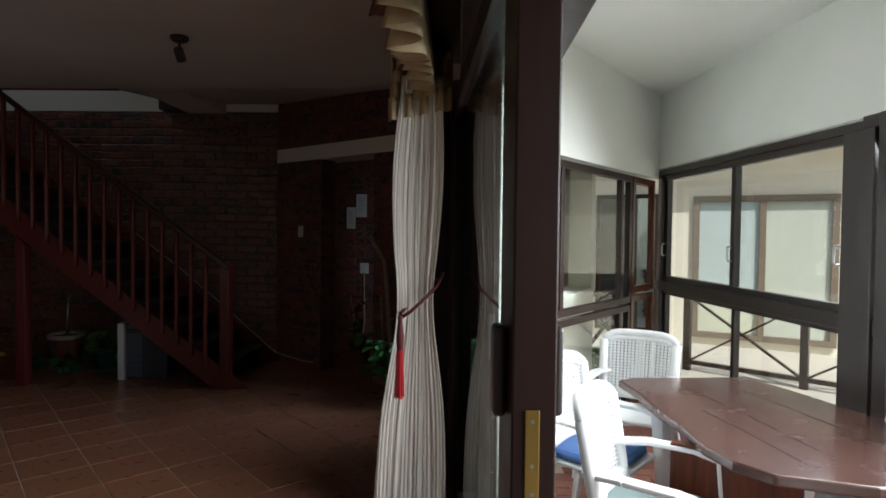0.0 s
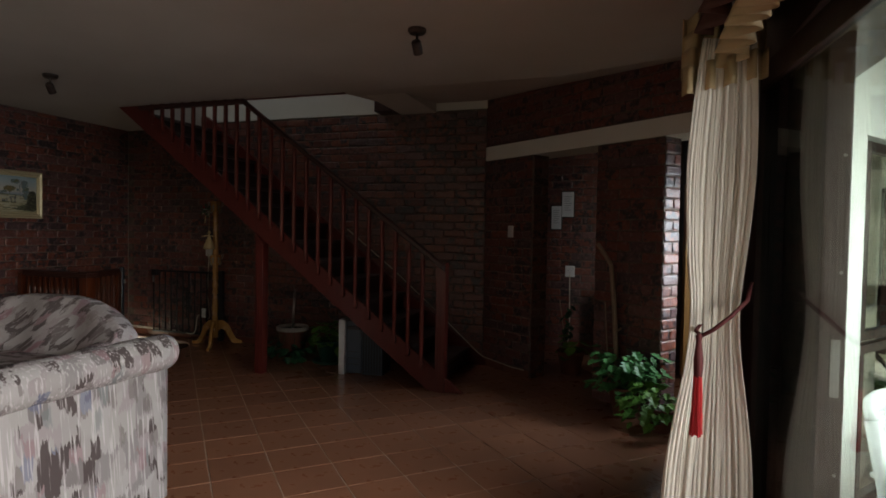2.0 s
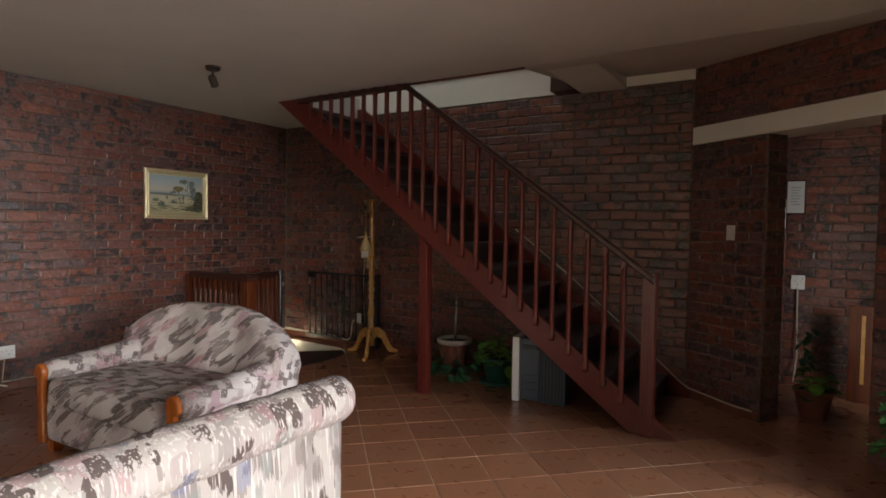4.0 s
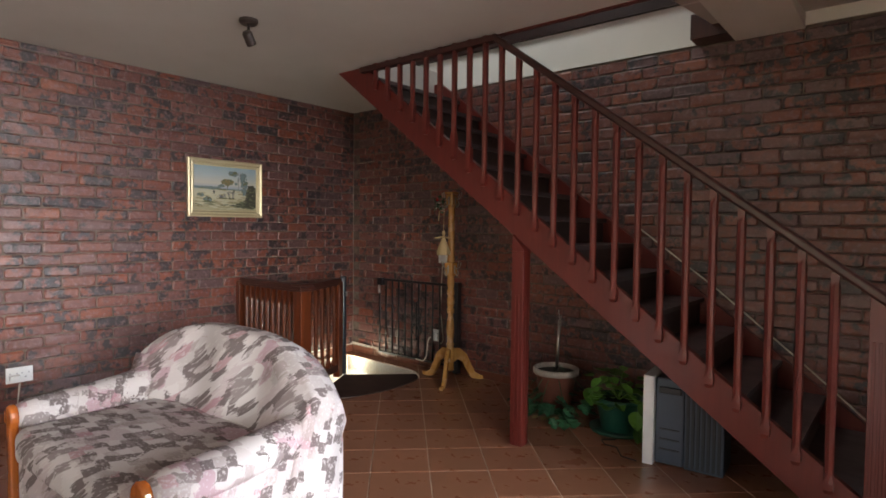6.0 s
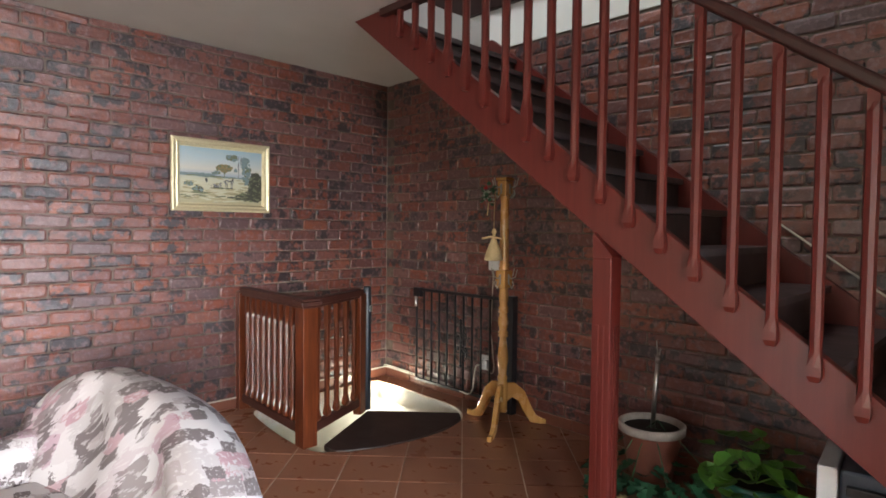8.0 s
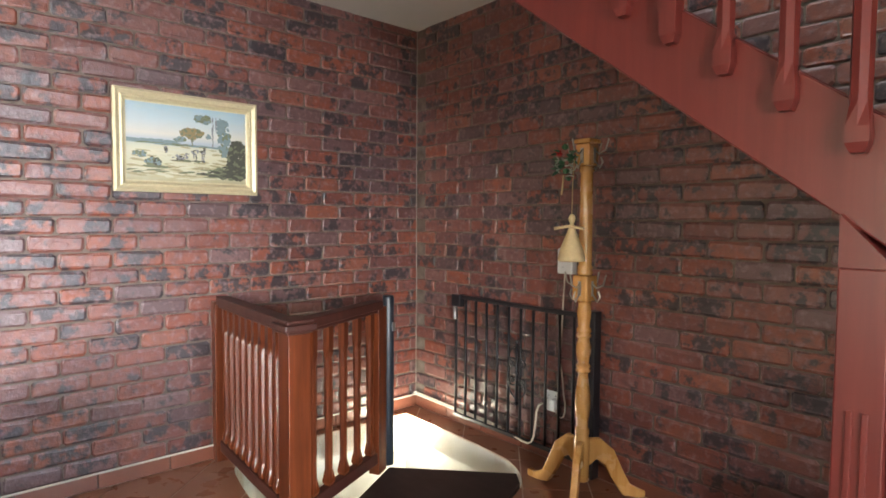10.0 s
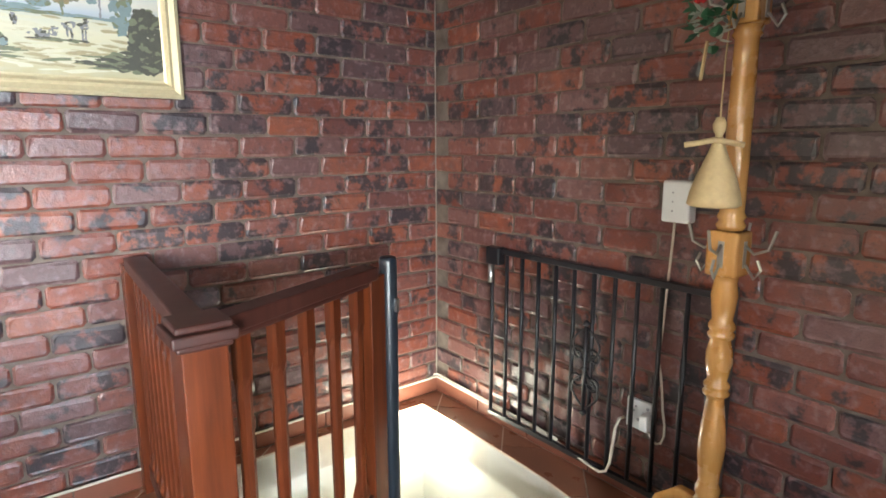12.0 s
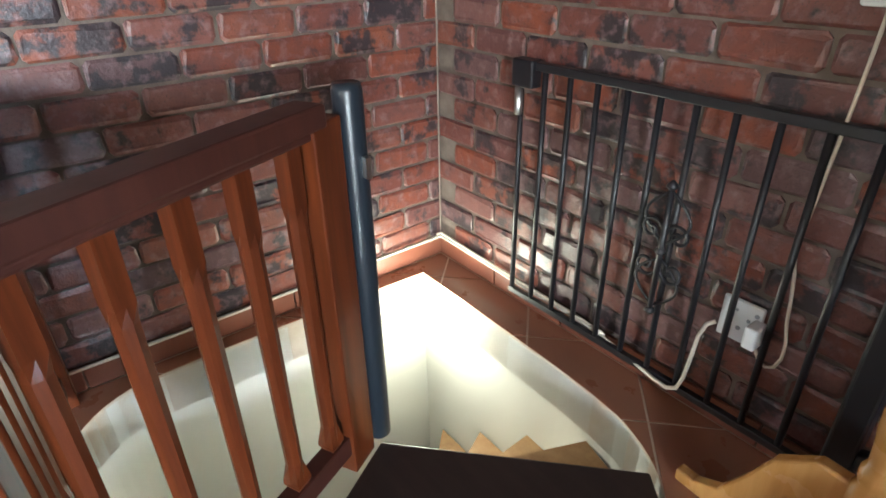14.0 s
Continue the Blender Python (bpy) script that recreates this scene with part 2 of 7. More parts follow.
mc = Mat("cream_curtain", 0.85)
mc.base(mc.mix(mc.noise(40, 3, stretch=(1, 1, 0.15)), (0.66, 0.62, 0.55), (0.76, 0.72, 0.65))).bump(mc.noise(260, 2, stretch=(1, 1, 0.1)), 0.3, 0.001)
mc.b.inputs["Transmission Weight"].default_value = 0.0
CURTAIN = mc.m
GOLD_CLOTH = plain("old_gold_satin", (0.44, 0.34, 0.19), 0.5, scale=30, bump=0.3)
BROWN_CLOTH = plain("brown_satin", (0.09, 0.035, 0.028), 0.5, scale=30, bump=0.3)


def strokes(name, turn, ground_scale, mark_scale, tones, marks_of, fray=0.085):
    """Upholstery with rows of dabs, frayed at both ends like dry brush strokes; they run along x of the turned frame."""
    m = Mat(name, 0.9, spec=0.2)

    def mapped(src, scale, rot=(0, 0, 0), off=0.0):
        q = m.n("ShaderNodeMapping")
        q.inputs["Scale"].default_value, q.inputs["Rotation"].default_value, q.inputs["Location"].default_value = scale, rot, (off, off, off)
        m.l(src, q.inputs[0])
        return q.outputs[0]

    def noise_of(vec, scale, detail=2.0):
        no = m.n("ShaderNodeTexNoise")
        no.inputs["Scale"].default_value, no.inputs["Detail"].default_value = scale, detail
        m.l(vec, no.inputs["Vector"])
        return no.outputs["Fac"]

    turned = mapped(m.co.outputs["Object"], (1, 1, 1), turn)
    hair = noise_of(mapped(turned, (4, 95, 95)), 1.0, 3)
    wave = noise_of(turned, 5.0, 2)
    comb = m.n("ShaderNodeCombineXYZ")
    for src, k, slot in ((hair, fray, "X"), (wave, 0.03, "Z"), (wave, 0.03, "Y")):
        mu = m.n("ShaderNodeMath", operation="MULTIPLY")
        m.l(src, mu.inputs[0])
        mu.inputs[1].default_value = k
        m.l(mu.outputs[0], comb.inputs[slot])
    add = m.n("ShaderNodeVectorMath", operation="ADD")
    m.l(turned, add.inputs[0])
    m.l(comb.outputs[0], add.inputs[1])

    def cells(scale, off, jitter):
        v = m.n("ShaderNodeTexVoronoi", feature="F1", distance="CHEBYCHEV")
        v.inputs["Scale"].default_value, v.inputs["Randomness"].default_value = 1.0, jitter
        m.l(mapped(add.outputs[0], scale, off=off), v.inputs["Vector"])
        sp = m.n("ShaderNodeSeparateColor")
        m.l(v.outputs["Color"], sp.inputs[0])
        return sp.outputs[0]

    c = m.ramp(cells(ground_scale, 3, 0.8), tones, True)
    marks = cells(mark_scale, 17, 0.6)
    for lo, hi, amount, colour in marks_of:
        c = m.mix(m.ramp(marks, [(0.0, (amount if lo == 0 else 0.0,)), (hi, (0.0,))] if lo == 0 else [(0.0, (0.0,)), (lo, (amount,)), (hi, (0.0,))], True), c, colour)
    c = m.mix(m.ramp(hair, [(0.56, (0.0,)), (0.62, (0.5,))]), c, (0.52, 0.49, 0.50))
    m.base(c)
    m.bump(m.noise(320, 2), 0.3, 0.0006)
    return m.m


PALE_TONES = [(0.0, (0.47, 0.44, 0.45)), (0.3, (0.385, 0.355, 0.36)), (0.5, (0.51, 0.49, 0.50)), (0.72, (0.43, 0.375, 0.395)), (0.9, (0.39, 0.28, 0.32))]
STROKES = strokes("dabbed_upholstery", (0.35, 0.62, 0.12), (4.2, 7, 7), (6.5, 25, 25), PALE_TONES,
                  [(0, 0.25, 0.9, (0.115, 0.092, 0.094)), (0.25, 0.37, 0.75, (0.15, 0.12, 0.12)), (0.84, 0.92, 0.55, (0.27, 0.225, 0.225)), (0.955, 0.985, 0.6, (0.30, 0.12, 0.15))], 0.15)
BLOCK_TONES = [(0.0, (0.262, 0.250, 0.248)), (0.22, (0.200, 0.188, 0.190)), (0.38, (0.300, 0.288, 0.288)), (0.58, (0.252, 0.228, 0.234)), (0.72, (0.162, 0.148, 0.150)), (0.82, (0.282, 0.272, 0.266)), (0.95, (0.25, 0.185, 0.20))]
FABRIC = strokes("block_upholstery", (0.06, 1.50, 0.05), (9.0, 13.0, 13.0), (11.0, 21, 21), BLOCK_TONES,
                 [(0, 0.24, 0.95, (0.062, 0.048, 0.048)), (0.24, 0.30, 0.6, (0.12, 0.10, 0.10)), (0.82, 0.86, 0.45, (0.21, 0.10, 0.12)), (0.91, 0.94, 0.45, (0.12, 0.15, 0.155)), (0.97, 0.985, 0.55, (0.08, 0.10, 0.18))], 0.13)


def glass_mat(name, tint=(1, 1, 1), rough=0.0):
    m = Mat(name, rough)
    m.t.nodes.remove(m.b)
    out = m.t.nodes["Material Output"]
    tr, gl, lw, mx = m.n("ShaderNodeBsdfTransparent"), m.n("ShaderNodeBsdfGlossy"), m.n("ShaderNodeLayerWeight"), m.n("ShaderNodeMixShader")
    tr.inputs[0].default_value = (*tint, 1)
    gl.inputs["Roughness"].default_value = rough
    lw.inputs["Blend"].default_value = 0.5
    pw = m.n("ShaderNodeMath", operation="POWER")
    m.l(lw.outputs["Facing"], pw.inputs[0])
    pw.inputs[1].default_value = 3.2
    ml = m.n("ShaderNodeMath", operation="MULTIPLY_ADD")
    m.l(pw.outputs[0], ml.inputs[0])
    ml.inputs[1].default_value, ml.inputs[2].default_value = 0.42, 0.03
    m.l(ml.outputs[0], mx.inputs[0])
    m.l(tr.outputs[0], mx.inputs[1])
    m.l(gl.outputs[0], mx.inputs[2])
    m.l(mx.outputs[0], out.inputs[0])
    return m.m


GLASS = glass_mat("window_glass", (0.93, 0.96, 0.95))
DOOR_GLASS = glass_mat("greenish_door_glass", (0.73, 0.80, 0.785))

mp_ = Mat("porch_brick_paver", 0.6)
mp_.base(mp_.ramp(mp_.noise(8), [(0.3, (0.24, 0.09, 0.06)), (0.7, (0.34, 0.14, 0.10))])).bump(mp_.noise(50), 0.3)
PAVER = mp_.m


# ---------- geometry helpers ----------
def part(name, bm, mat, parent=None, label="", smooth=False):
    me = bpy.data.meshes.new(name)
    bmesh.ops.recalc_face_normals(bm, faces=bm.faces)
    bm.to_mesh(me)
    bm.free()
    for m in mat if isinstance(mat, (list, tuple)) else (mat,):
        me.materials.append(m)
    if smooth:
        for p in me.polygons:
            p.use_smooth = True
    ob = new(name, me)
    ob.parent = parent
    if label:
        ob["label"] = label
    return ob


def thing(name, m, label, category, group=""):
    ob = new(name)
    ob.empty_display_size = 0.1
    ob.matrix_world = m
    return tagged(ob, label, category, group)


def soften(ob, width=0.004, seg=2, angle=35):
    b = ob.modifiers.new("edge", "BEVEL")
    b.width, b.segments, b.limit_method, b.angle_limit = width, seg, "ANGLE", radians(angle)
    return ob


def box(bm, x0, x1, y0, y1, z0, z1, m=None, mat=0):
    vs = [bm.verts.new(m @ Vector(c) if m else c) for c in ((x0, y0, z0), (x1, y0, z0), (x1, y1, z0), (x0, y1, z0), (x0, y0, z1), (x1, y0, z1), (x1, y1, z1), (x0, y1, z1))]
    fs = [bm.faces.new([vs[i] for i in q]) for q in ((0, 3, 2, 1), (4, 5, 6, 7), (0, 1, 5, 4), (1, 2, 6, 5), (2, 3, 7, 6), (3, 0, 4, 7))]
    for f in fs:
        f.material_index = mat
    return vs


def boxed(name, dims, mat, parent=None, label="", m=None, bevel=0.0):
    bm = bmesh.new()
    box(bm, *dims, m=m)
    ob = part(name, bm, mat, parent, label)
    return soften(ob, bevel) if bevel else ob


def prism(bm, pts, z0, z1, m=None, mat=0):
    lo = [bm.verts.new(m @ Vector((x, y, z0)) if m else (x, y, z0)) for x, y in pts]
    hi = [bm.verts.new(m @ Vector((x, y, z1)) if m else (x, y, z1)) for x, y in pts]
    n = len(pts)
    fs = [bm.faces.new(lo[::-1]), bm.faces.new(hi)] + [bm.faces.new((lo[i], lo[(i + 1) % n], hi[(i + 1) % n], hi[i])) for i in range(n)]
    for f in fs:
        f.material_index = mat


def lathe(bm, prof, seg=16, m=None, cap=True):
    """prof: (radius, z) from the bottom up."""
    rings = []
    for r, z in prof:
        rings.append([bm.verts.new((m or Matrix()) @ Vector((r * math.cos(2 * math.pi * i / seg), r * math.sin(2 * math.pi * i / seg), z))) for i in range(seg)])
    for a, b in zip(rings, rings[1:]):
        for i in range(seg):
            bm.faces.new((a[i], a[(i + 1) % seg], b[(i + 1) % seg], b[i]))
    if cap:
        bm.faces.new(rings[0][::-1])
        bm.faces.new(rings[-1])


def tube(bm, pts, r, seg=8, taper=1.0):
    pts = [Vector(p) for p in pts]
    rings, side = [], None
    for i, p in enumerate(pts):
        d = (pts[min(i + 1, len(pts) - 1)] - pts[max(i - 1, 0)]).normalized()
        side = (side - side.dot(d) * d) if side else d.orthogonal()
        side.normalize()
        up = d.cross(side)
        rr = r * (1 + (taper - 1) * i / max(1, len(pts) - 1))
        rings.append([bm.verts.new(p + rr * (side * math.cos(a) + up * math.sin(a))) for a in (2 * math.pi * k / seg for k in range(seg))])
    for a, b in zip(rings, rings[1:]):
        for i in range(seg):
            bm.faces.new((a[i], a[(i + 1) % seg], b[(i + 1) % seg], b[i]))
    bm.faces.new(rings[0][::-1])
    bm.faces.new(rings[-1])


def grid_surface(bm, f, nu, nv, close_u=False):
    vs = [[bm.verts.new(f(i / nu, j / nv)) for j in range(nv + 1)] for i in range(nu if close_u else nu + 1)]
    for i in range(nu):
        for j in range(nv):
            a, b = vs[i], vs[(i + 1) % len(vs)]
            bm.faces.new((a[j], b[j], b[j + 1], a[j + 1]))
    return vs


def puff(bm, x0, x1, y0, y1, z0, z1, m=None, e=0.3, n=7, crown=0.012):
    """A cushion-like block: rounded edges of radius e times its least half side, slightly crowned faces."""
    c = Vector(((x0 + x1) / 2, (y0 + y1) / 2, (z0 + z1) / 2))
    h = Vector(((x1 - x0) / 2, (y1 - y0) / 2, (z1 - z0) / 2))
    r = min(h) * min(0.95, e * 2.2)
    made = {}

    def vert(p):
        key = tuple(round(v, 4) for v in p)
        if key not in made:
            q = Vector([max(-(h[i] - r), min(h[i] - r, p[i] * h[i])) for i in range(3)])
            d = Vector([p[i] * h[i] for i in range(3)]) - q
            o = q + (d.normalized() * r if d.length > 1e-6 else d)
            for i in range(3):
                j, k = (i + 1) % 3, (i + 2) % 3
                if abs(abs(p[i]) - 1) < 1e-6:
                    o[i] += math.copysign(crown, p[i]) * (1 - p[j] ** 2) * (1 - p[k] ** 2)
            o += c
            made[key] = bm.verts.new(m @ o if m else o)
        return made[key]

    def ticks(hh):
        k = 1 - r / hh
        edge = [k + (1 - k) * math.sin(t * math.pi / 2) for t in (0, 0.25, 0.5, 0.75, 1.0)]
        mid = [(-1 + 2 * i / n) * k for i in range(1, n)]
        return [-v for v in edge[::-1]] + mid + edge

    for i in range(3):
        j, k = (i + 1) % 3, (i + 2) % 3
        tj, tk = ticks(h[j]), ticks(h[k])
        for s in (-1, 1):
            for a, b in zip(tj, tj[1:]):
                for g, d in zip(tk, tk[1:]):
                    ps = []
                    for u, v in ((a, g), (b, g), (b, d), (a, d)):
                        p = [0, 0, 0]
                        p[i], p[j], p[k] = s, u, v
                        ps.append(vert(p))
                    ps = list(dict.fromkeys(ps))
                    if len(ps) > 2:
                        try:
                            bm.faces.new(ps)
                        except ValueError:
                            pass


# ---------- the shell of the room ----------
WX, WY, CZ = -6.24, 7.55, 2.665
SOUTH = -1.6
LA = Vector((-1.38, WY, 0))
LU = Vector((0.806, -0.592, 0)).normalized()
LN = Vector((-LU.y * -1, -LU.x, 0)) * 1.0
LN = Vector((LU.y, -LU.x, 0))  # towards the room
LM = Matrix(((LU.x, -LN.x, 0, LA.x), (LU.y, -LN.y, 0, LA.y), (0, 0, 1, 0), (0, 0, 0, 1)))  # s along the beam, depth behind it, z

WELL = [(-5.15, 6.02), (-4.98, 6.16), (-4.86, 6.40), (-4.80, 6.72), (-4.82, 7.00), (-4.90, 7.19), (-5.04, 7.31), (-5.25, 7.37),
        (-6.14, 7.38), (-6.17, 6.36), (-6.11, 6.20), (-5.98, 6.10)]


def rounded(poly, keep):
    """Corners cut twice, but for the square one."""
    for _ in range(2):
        out = []
        for i, p in enumerate(poly):
            a, b = poly[i - 1], poly[(i + 1) % len(poly)]
            if p == keep:
                out.append(p)
            else:
                out += [(p[0] * 0.75 + a[0] * 0.25, p[1] * 0.75 + a[1] * 0.25), (p[0] * 0.75 + b[0] * 0.25, p[1] * 0.75 + b[1] * 0.25)]
        poly = out
    return poly


WELL = rounded(WELL, (-6.14, 7.38))


def clip(poly, a, b, inside):
    """The part of a convex polygon on the left of a->b (inside) or on its right."""
    out, s = [], 1 if inside else -1
    side = lambda p: s * ((b[0] - a[0]) * (p[1] - a[1]) - (b[1] - a[1]) * (p[0] - a[0]))
    for i, p in enumerate(poly):
        q = poly[(i + 1) % len(poly)]
        sp, sq = side(p), side(q)
        if sp >= 0:
            out.append(p)
        if (sp > 0 > sq) or (sp < 0 < sq):
            k = sp / (sp - sq)
            out.append((p[0] + k * (q[0] - p[0]), p[1] + k * (q[1] - p[1])))
    return out


def area_of(poly):
    return 0.5 * sum(p[0] * q[1] - q[0] * p[1] for p, q in zip(poly, poly[1:] + poly[:1]))


def minus_well(poly):
    pieces, cur = [], poly
    for i in range(len(WELL)):
        a, b = WELL[i], WELL[(i + 1) % len(WELL)]
        o = clip(cur, a, b, False)
        if len(o) > 2 and abs(area_of(o)) > 1e-4:
            pieces.append(o)
        cur = clip(cur, a, b, True)
        if len(cur) < 3 or abs(area_of(cur)) < 1e-5:
            return pieces
    return pieces


bm = bmesh.new()
for poly in minus_well([(WX - 0.25, SOUTH - 0.2), (0.72, SOUTH - 0.2), (0.99, 5.75), (1.72, 7.0), (1.72, 8.6), (WX - 0.25, 8.6)]):
    prism(bm, poly, -0.16, -0.0035)
tagged(part("floor", bm, GROUT), "grouted concrete floor under red-brown tiles, with a stair well", "floor", kind="structure")

bm = bmesh.new()
box(bm, WX - 0.25, WX, SOUTH - 0.25, WY + 0.25, -2.6, 2.95)
tagged(part("wall_west", bm, MORTAR), "mortar-jointed face brick wall behind the sofa and painting", "wall", kind="structure")
bm = bmesh.new()
box(bm, WX, -1.38, WY, WY + 0.25, -2.6, 2.715)
tagged(part("wall_north", bm, MORTAR), "mortar-jointed face brick wall behind the staircase", "wall", kind="structure")
bm = bmesh.new()
box(bm, WX, -1.38, WY - 0.012, WY + 0.25, 2.715, 3.02)
tagged(part("wall_north_band", bm, WHITE_WALL), "white plastered slab edge above the brick behind the stairs", "wall", kind="structure")
# the unlit landing's shade is put into this wall's near-black colour
bm = bmesh.new()
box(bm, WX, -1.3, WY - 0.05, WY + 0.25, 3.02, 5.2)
tagged(part("wall_upper_north", bm, DOOR_WOOD), "upper floor wall coloured near-black for the landing's shade, seen through the stair opening", "wall", kind="structure")
bm = bmesh.new()
box(bm, WX - 0.25, -1.2, 5.0, 5.1, 2.95, 5.2)
box(bm, -1.3, -1.2, 5.1, WY, 2.95, 5.2)
box(bm, WX - 0.25, WX, 5.1, WY + .2, 2.95, 5.2)
box(bm, WX - 0.25, -1.2, 5.0, WY + 0.2, 5.2, 5.3)
tagged(part("upper_landing_shell", bm, CEIL), "pale walls and ceiling of the upper landing", "wall", kind="structure")

# ceiling: one sheet, open over the stairs, that rises a little towards the kitchen wall
OX0, OX1, OY0 = -5.02, -2.46, 6.41
bm = bmesh.new()


def slab(pts, th=0.25):
    lo = [bm.verts.new(p) for p in pts]
    hi = [bm.verts.new((p[0], p[1], p[2] + th)) for p in pts]
    n = len(pts)
    bm.faces.new(lo[::-1])
    bm.faces.new(hi)
    for i in range(n):
        bm.faces.new((lo[i], lo[(i + 1) % n], hi[(i + 1) % n], hi[i]))


def lp(s, d, z):
    p = LM @ Vector((s, d, z))
    return (p.x, p.y, p.z)


slab([(WX, SOUTH, CZ), (0.95, SOUTH, CZ), (0.95, 5.5, CZ), (-0.45, 6.3, CZ), (-1.75, 6.33, CZ), (OX1, OY0 - 0.03, CZ), (OX0, OY0 - 0.03, CZ), (WX, OY0 - 0.03, CZ)])
slab([(WX, OY0 - 0.03, CZ), (OX0, OY0 - 0.03, CZ), (OX0, WY, CZ), (WX, WY, CZ)])
tri = [(OX1, OY0 - 0.03, CZ), (-1.75, 6.33, CZ), lp(0, 0.0, 2.80), (OX1, WY, 2.80)]
slab(tri[:3])
slab([tri[0], tri[2], tri[3]])
slab([(-1.75, 6.33, CZ), (-0.45, 6.3, CZ), lp(1.05, 0, 2.76), lp(0, 0, 2.80)][0:3])
slab([(-1.75, 6.33, CZ), lp(1.05, 0, 2.76), lp(0, 0, 2.80)])
slab([(-0.45, 6.3, CZ), (0.95, 5.5, CZ), lp(2.95, 0, CZ), lp(1.05, 0, 2.76)][0:3])
slab([(-0.45, 6.3, CZ), lp(2.95, 0, CZ), lp(1.05, 0, 2.76)])
tagged(part("ceiling", bm, CEIL), "off-white painted flat ceiling, open over the staircase", "ceiling", kind="structure")
bm = bmesh.new()
box(bm, OX1 + 0.10, -1.95, OY0 + 0.0, WY, 2.695, 2.79)
box(bm, OX1, OX1 + 0.098, OY0 + 0.0, OY0 + 0.3, 2.70, 2.79)
tagged(soften(part("ceiling_beam", bm, WHITE_WALL), 0.006), "white plastered beam at the end of the stair opening", "beam", kind="structure")
bm = bmesh.new()
box(bm, OX0 - .02, OX1 + .02, OY0 - 0.045, OY0 - 0.012, 2.657, 2.96)
tagged(part("opening_fascia", bm, STAIR_RED), "dark red timber fascia along the stair opening", "trim", kind="structure")
boxed("handrail_block", (-2.60, -2.36, WY - 0.20, WY - 0.012, 2.70, 2.87), RAIL_DARK, None, bevel=0.004)
tagged(bpy.data.objects["handrail_block"], "short dark timber beam end fixed to the white band", "beam end")

# kitchen side: brick pier, alcove, white lintel, brick above
bm = bmesh.new()
box(bm, 0, 2.93, 0.0, 0.32, 2.305, 3.0, m=LM)
tagged(part("wall_east_upper", bm, MORTAR), "dark face brick above the long white lintel", "wall", kind="structure")
bm = bmesh.new()
box(bm, 0.0, 2.93, -0.012, 0.32, 2.160, 2.303, m=LM)
tagged(part("lintel", bm, WHITE_WALL), "long white plastered concrete lintel over the kitchen opening", "lintel", kind="structure")
PIER = 0.705
bm = bmesh.new()
box(bm, 0, PIER, 0.0, 0.20, 0, 2.158, m=LM)
tagged(part("pier_switch", bm, MORTAR), "face brick pier with a light switch", "wall", kind="structure")
P2A, P2B = 1.468, 2.11
bm = bmesh.new()
box(bm, P2A, P2B, 0.0, 0.20, 0, 2.158, m=LM)
box(bm, P2A, P2A + 0.10, 0.20, 0.9, 0, 2.6, m=LM)
tagged(part("pier_plants", bm, MORTAR), "face brick pier behind the potted plants", "wall", kind="structure")
bm = bmesh.new()
box(bm, -1.38, 1.9, 8.5, 8.7, 0, 2.9)
box(bm, -1.58, -1.38, WY + 0.25, 8.7, 0, 2.9)
tagged(part("wall_alcove", bm, MORTAR), "face brick wall of the alcove with notices and a socket", "wall", kind="structure")
bm = bmesh.new()
prism(bm, [(-1.6, 7.4), (0.2, 6.4), (0.99, 5.75), (1.9, 6.9), (1.9, 8.7), (-1.6, 8.7)], 2.9, 3.0)
tagged(part("ceiling_kitchen", bm, CEIL), "off-white kitchen and alcove ceiling", "ceiling", kind="structure")

# east wall between room and porch, with the sliding door opening
JAMB = 3.95
bm = bmesh.new()
prism(bm, [(0.712, JAMB + 0.02), (0.782, JAMB + 0.02), (0.99, 5.06), (1.20, 5.36), (1.10, 5.80), (0.712, 5.70)], -0.3, 2.95)
box(bm, 0.78, 0.98, SOUTH, JAMB, 2.14, 2.95)
box(bm, 0.78, 0.98, SOUTH - 0.25, -0.9, -0.3, 2.14)
tagged(part("wall_east", bm, MORTAR), "dark brick wall beside the sliding door", "wall", kind="structure")
bm = bmesh.new()
for ka, kb, za, zb in ((0, 0.14, -0.3, 2.95), (0.14, 0.92, -0.3, 0.92), (0.14, 0.92, 2.08, 2.95), (0.92, 1.0, -0.3, 2.95)):
    prism(bm, [(1.10 + 0.62 * ka, 5.80 + 1.2 * ka), (1.20 + 0.70 * ka, 5.36 + 1.49 * ka), (1.20 + 0.70 * kb, 5.36 + 1.49 * kb), (1.10 + 0.62 * kb, 5.80 + 1.2 * kb)], za, zb)
box(bm, 1.72, 1.9, 7.0, 8.7, -0.3, 2.95)
tagged(part("wall_kitchen_east", bm, CREAM), "cream painted kitchen wall with a window opening", "wall", kind="structure")
# near-black sheet added over the brick to keep the kitchen's back dark
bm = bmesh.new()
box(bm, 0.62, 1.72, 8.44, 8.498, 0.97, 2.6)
tagged(part("kitchen_splashback", bm, plain("near_black_sheet", (0.018, 0.016, 0.017), 0.9)), "near-black sheet added to darken the wall above the kitchen worktop", "wall", kind="structure")
# south wall with a window, behind the camera
bm = bmesh.new()
box(bm, WX, -5.0, SOUTH - 0.25, SOUTH, 0, 2.95)
box(bm, -1.2, 0.78, SOUTH - 0.25, SOUTH, 0, 2.95)
box(bm, -5.0, -1.2, SOUTH - 0.25, SOUTH, 0, 0.2)
box(bm, -5.0, -1.2, SOUTH - 0.25, SOUTH, 2.25, 2.95)
tagged(part("wall_south", bm, WHITE_WALL), "plastered wall with a wide window opening", "wall", kind="structure")
# unseen slab, added to block sun and some sky from the south window
bm = bmesh.new()
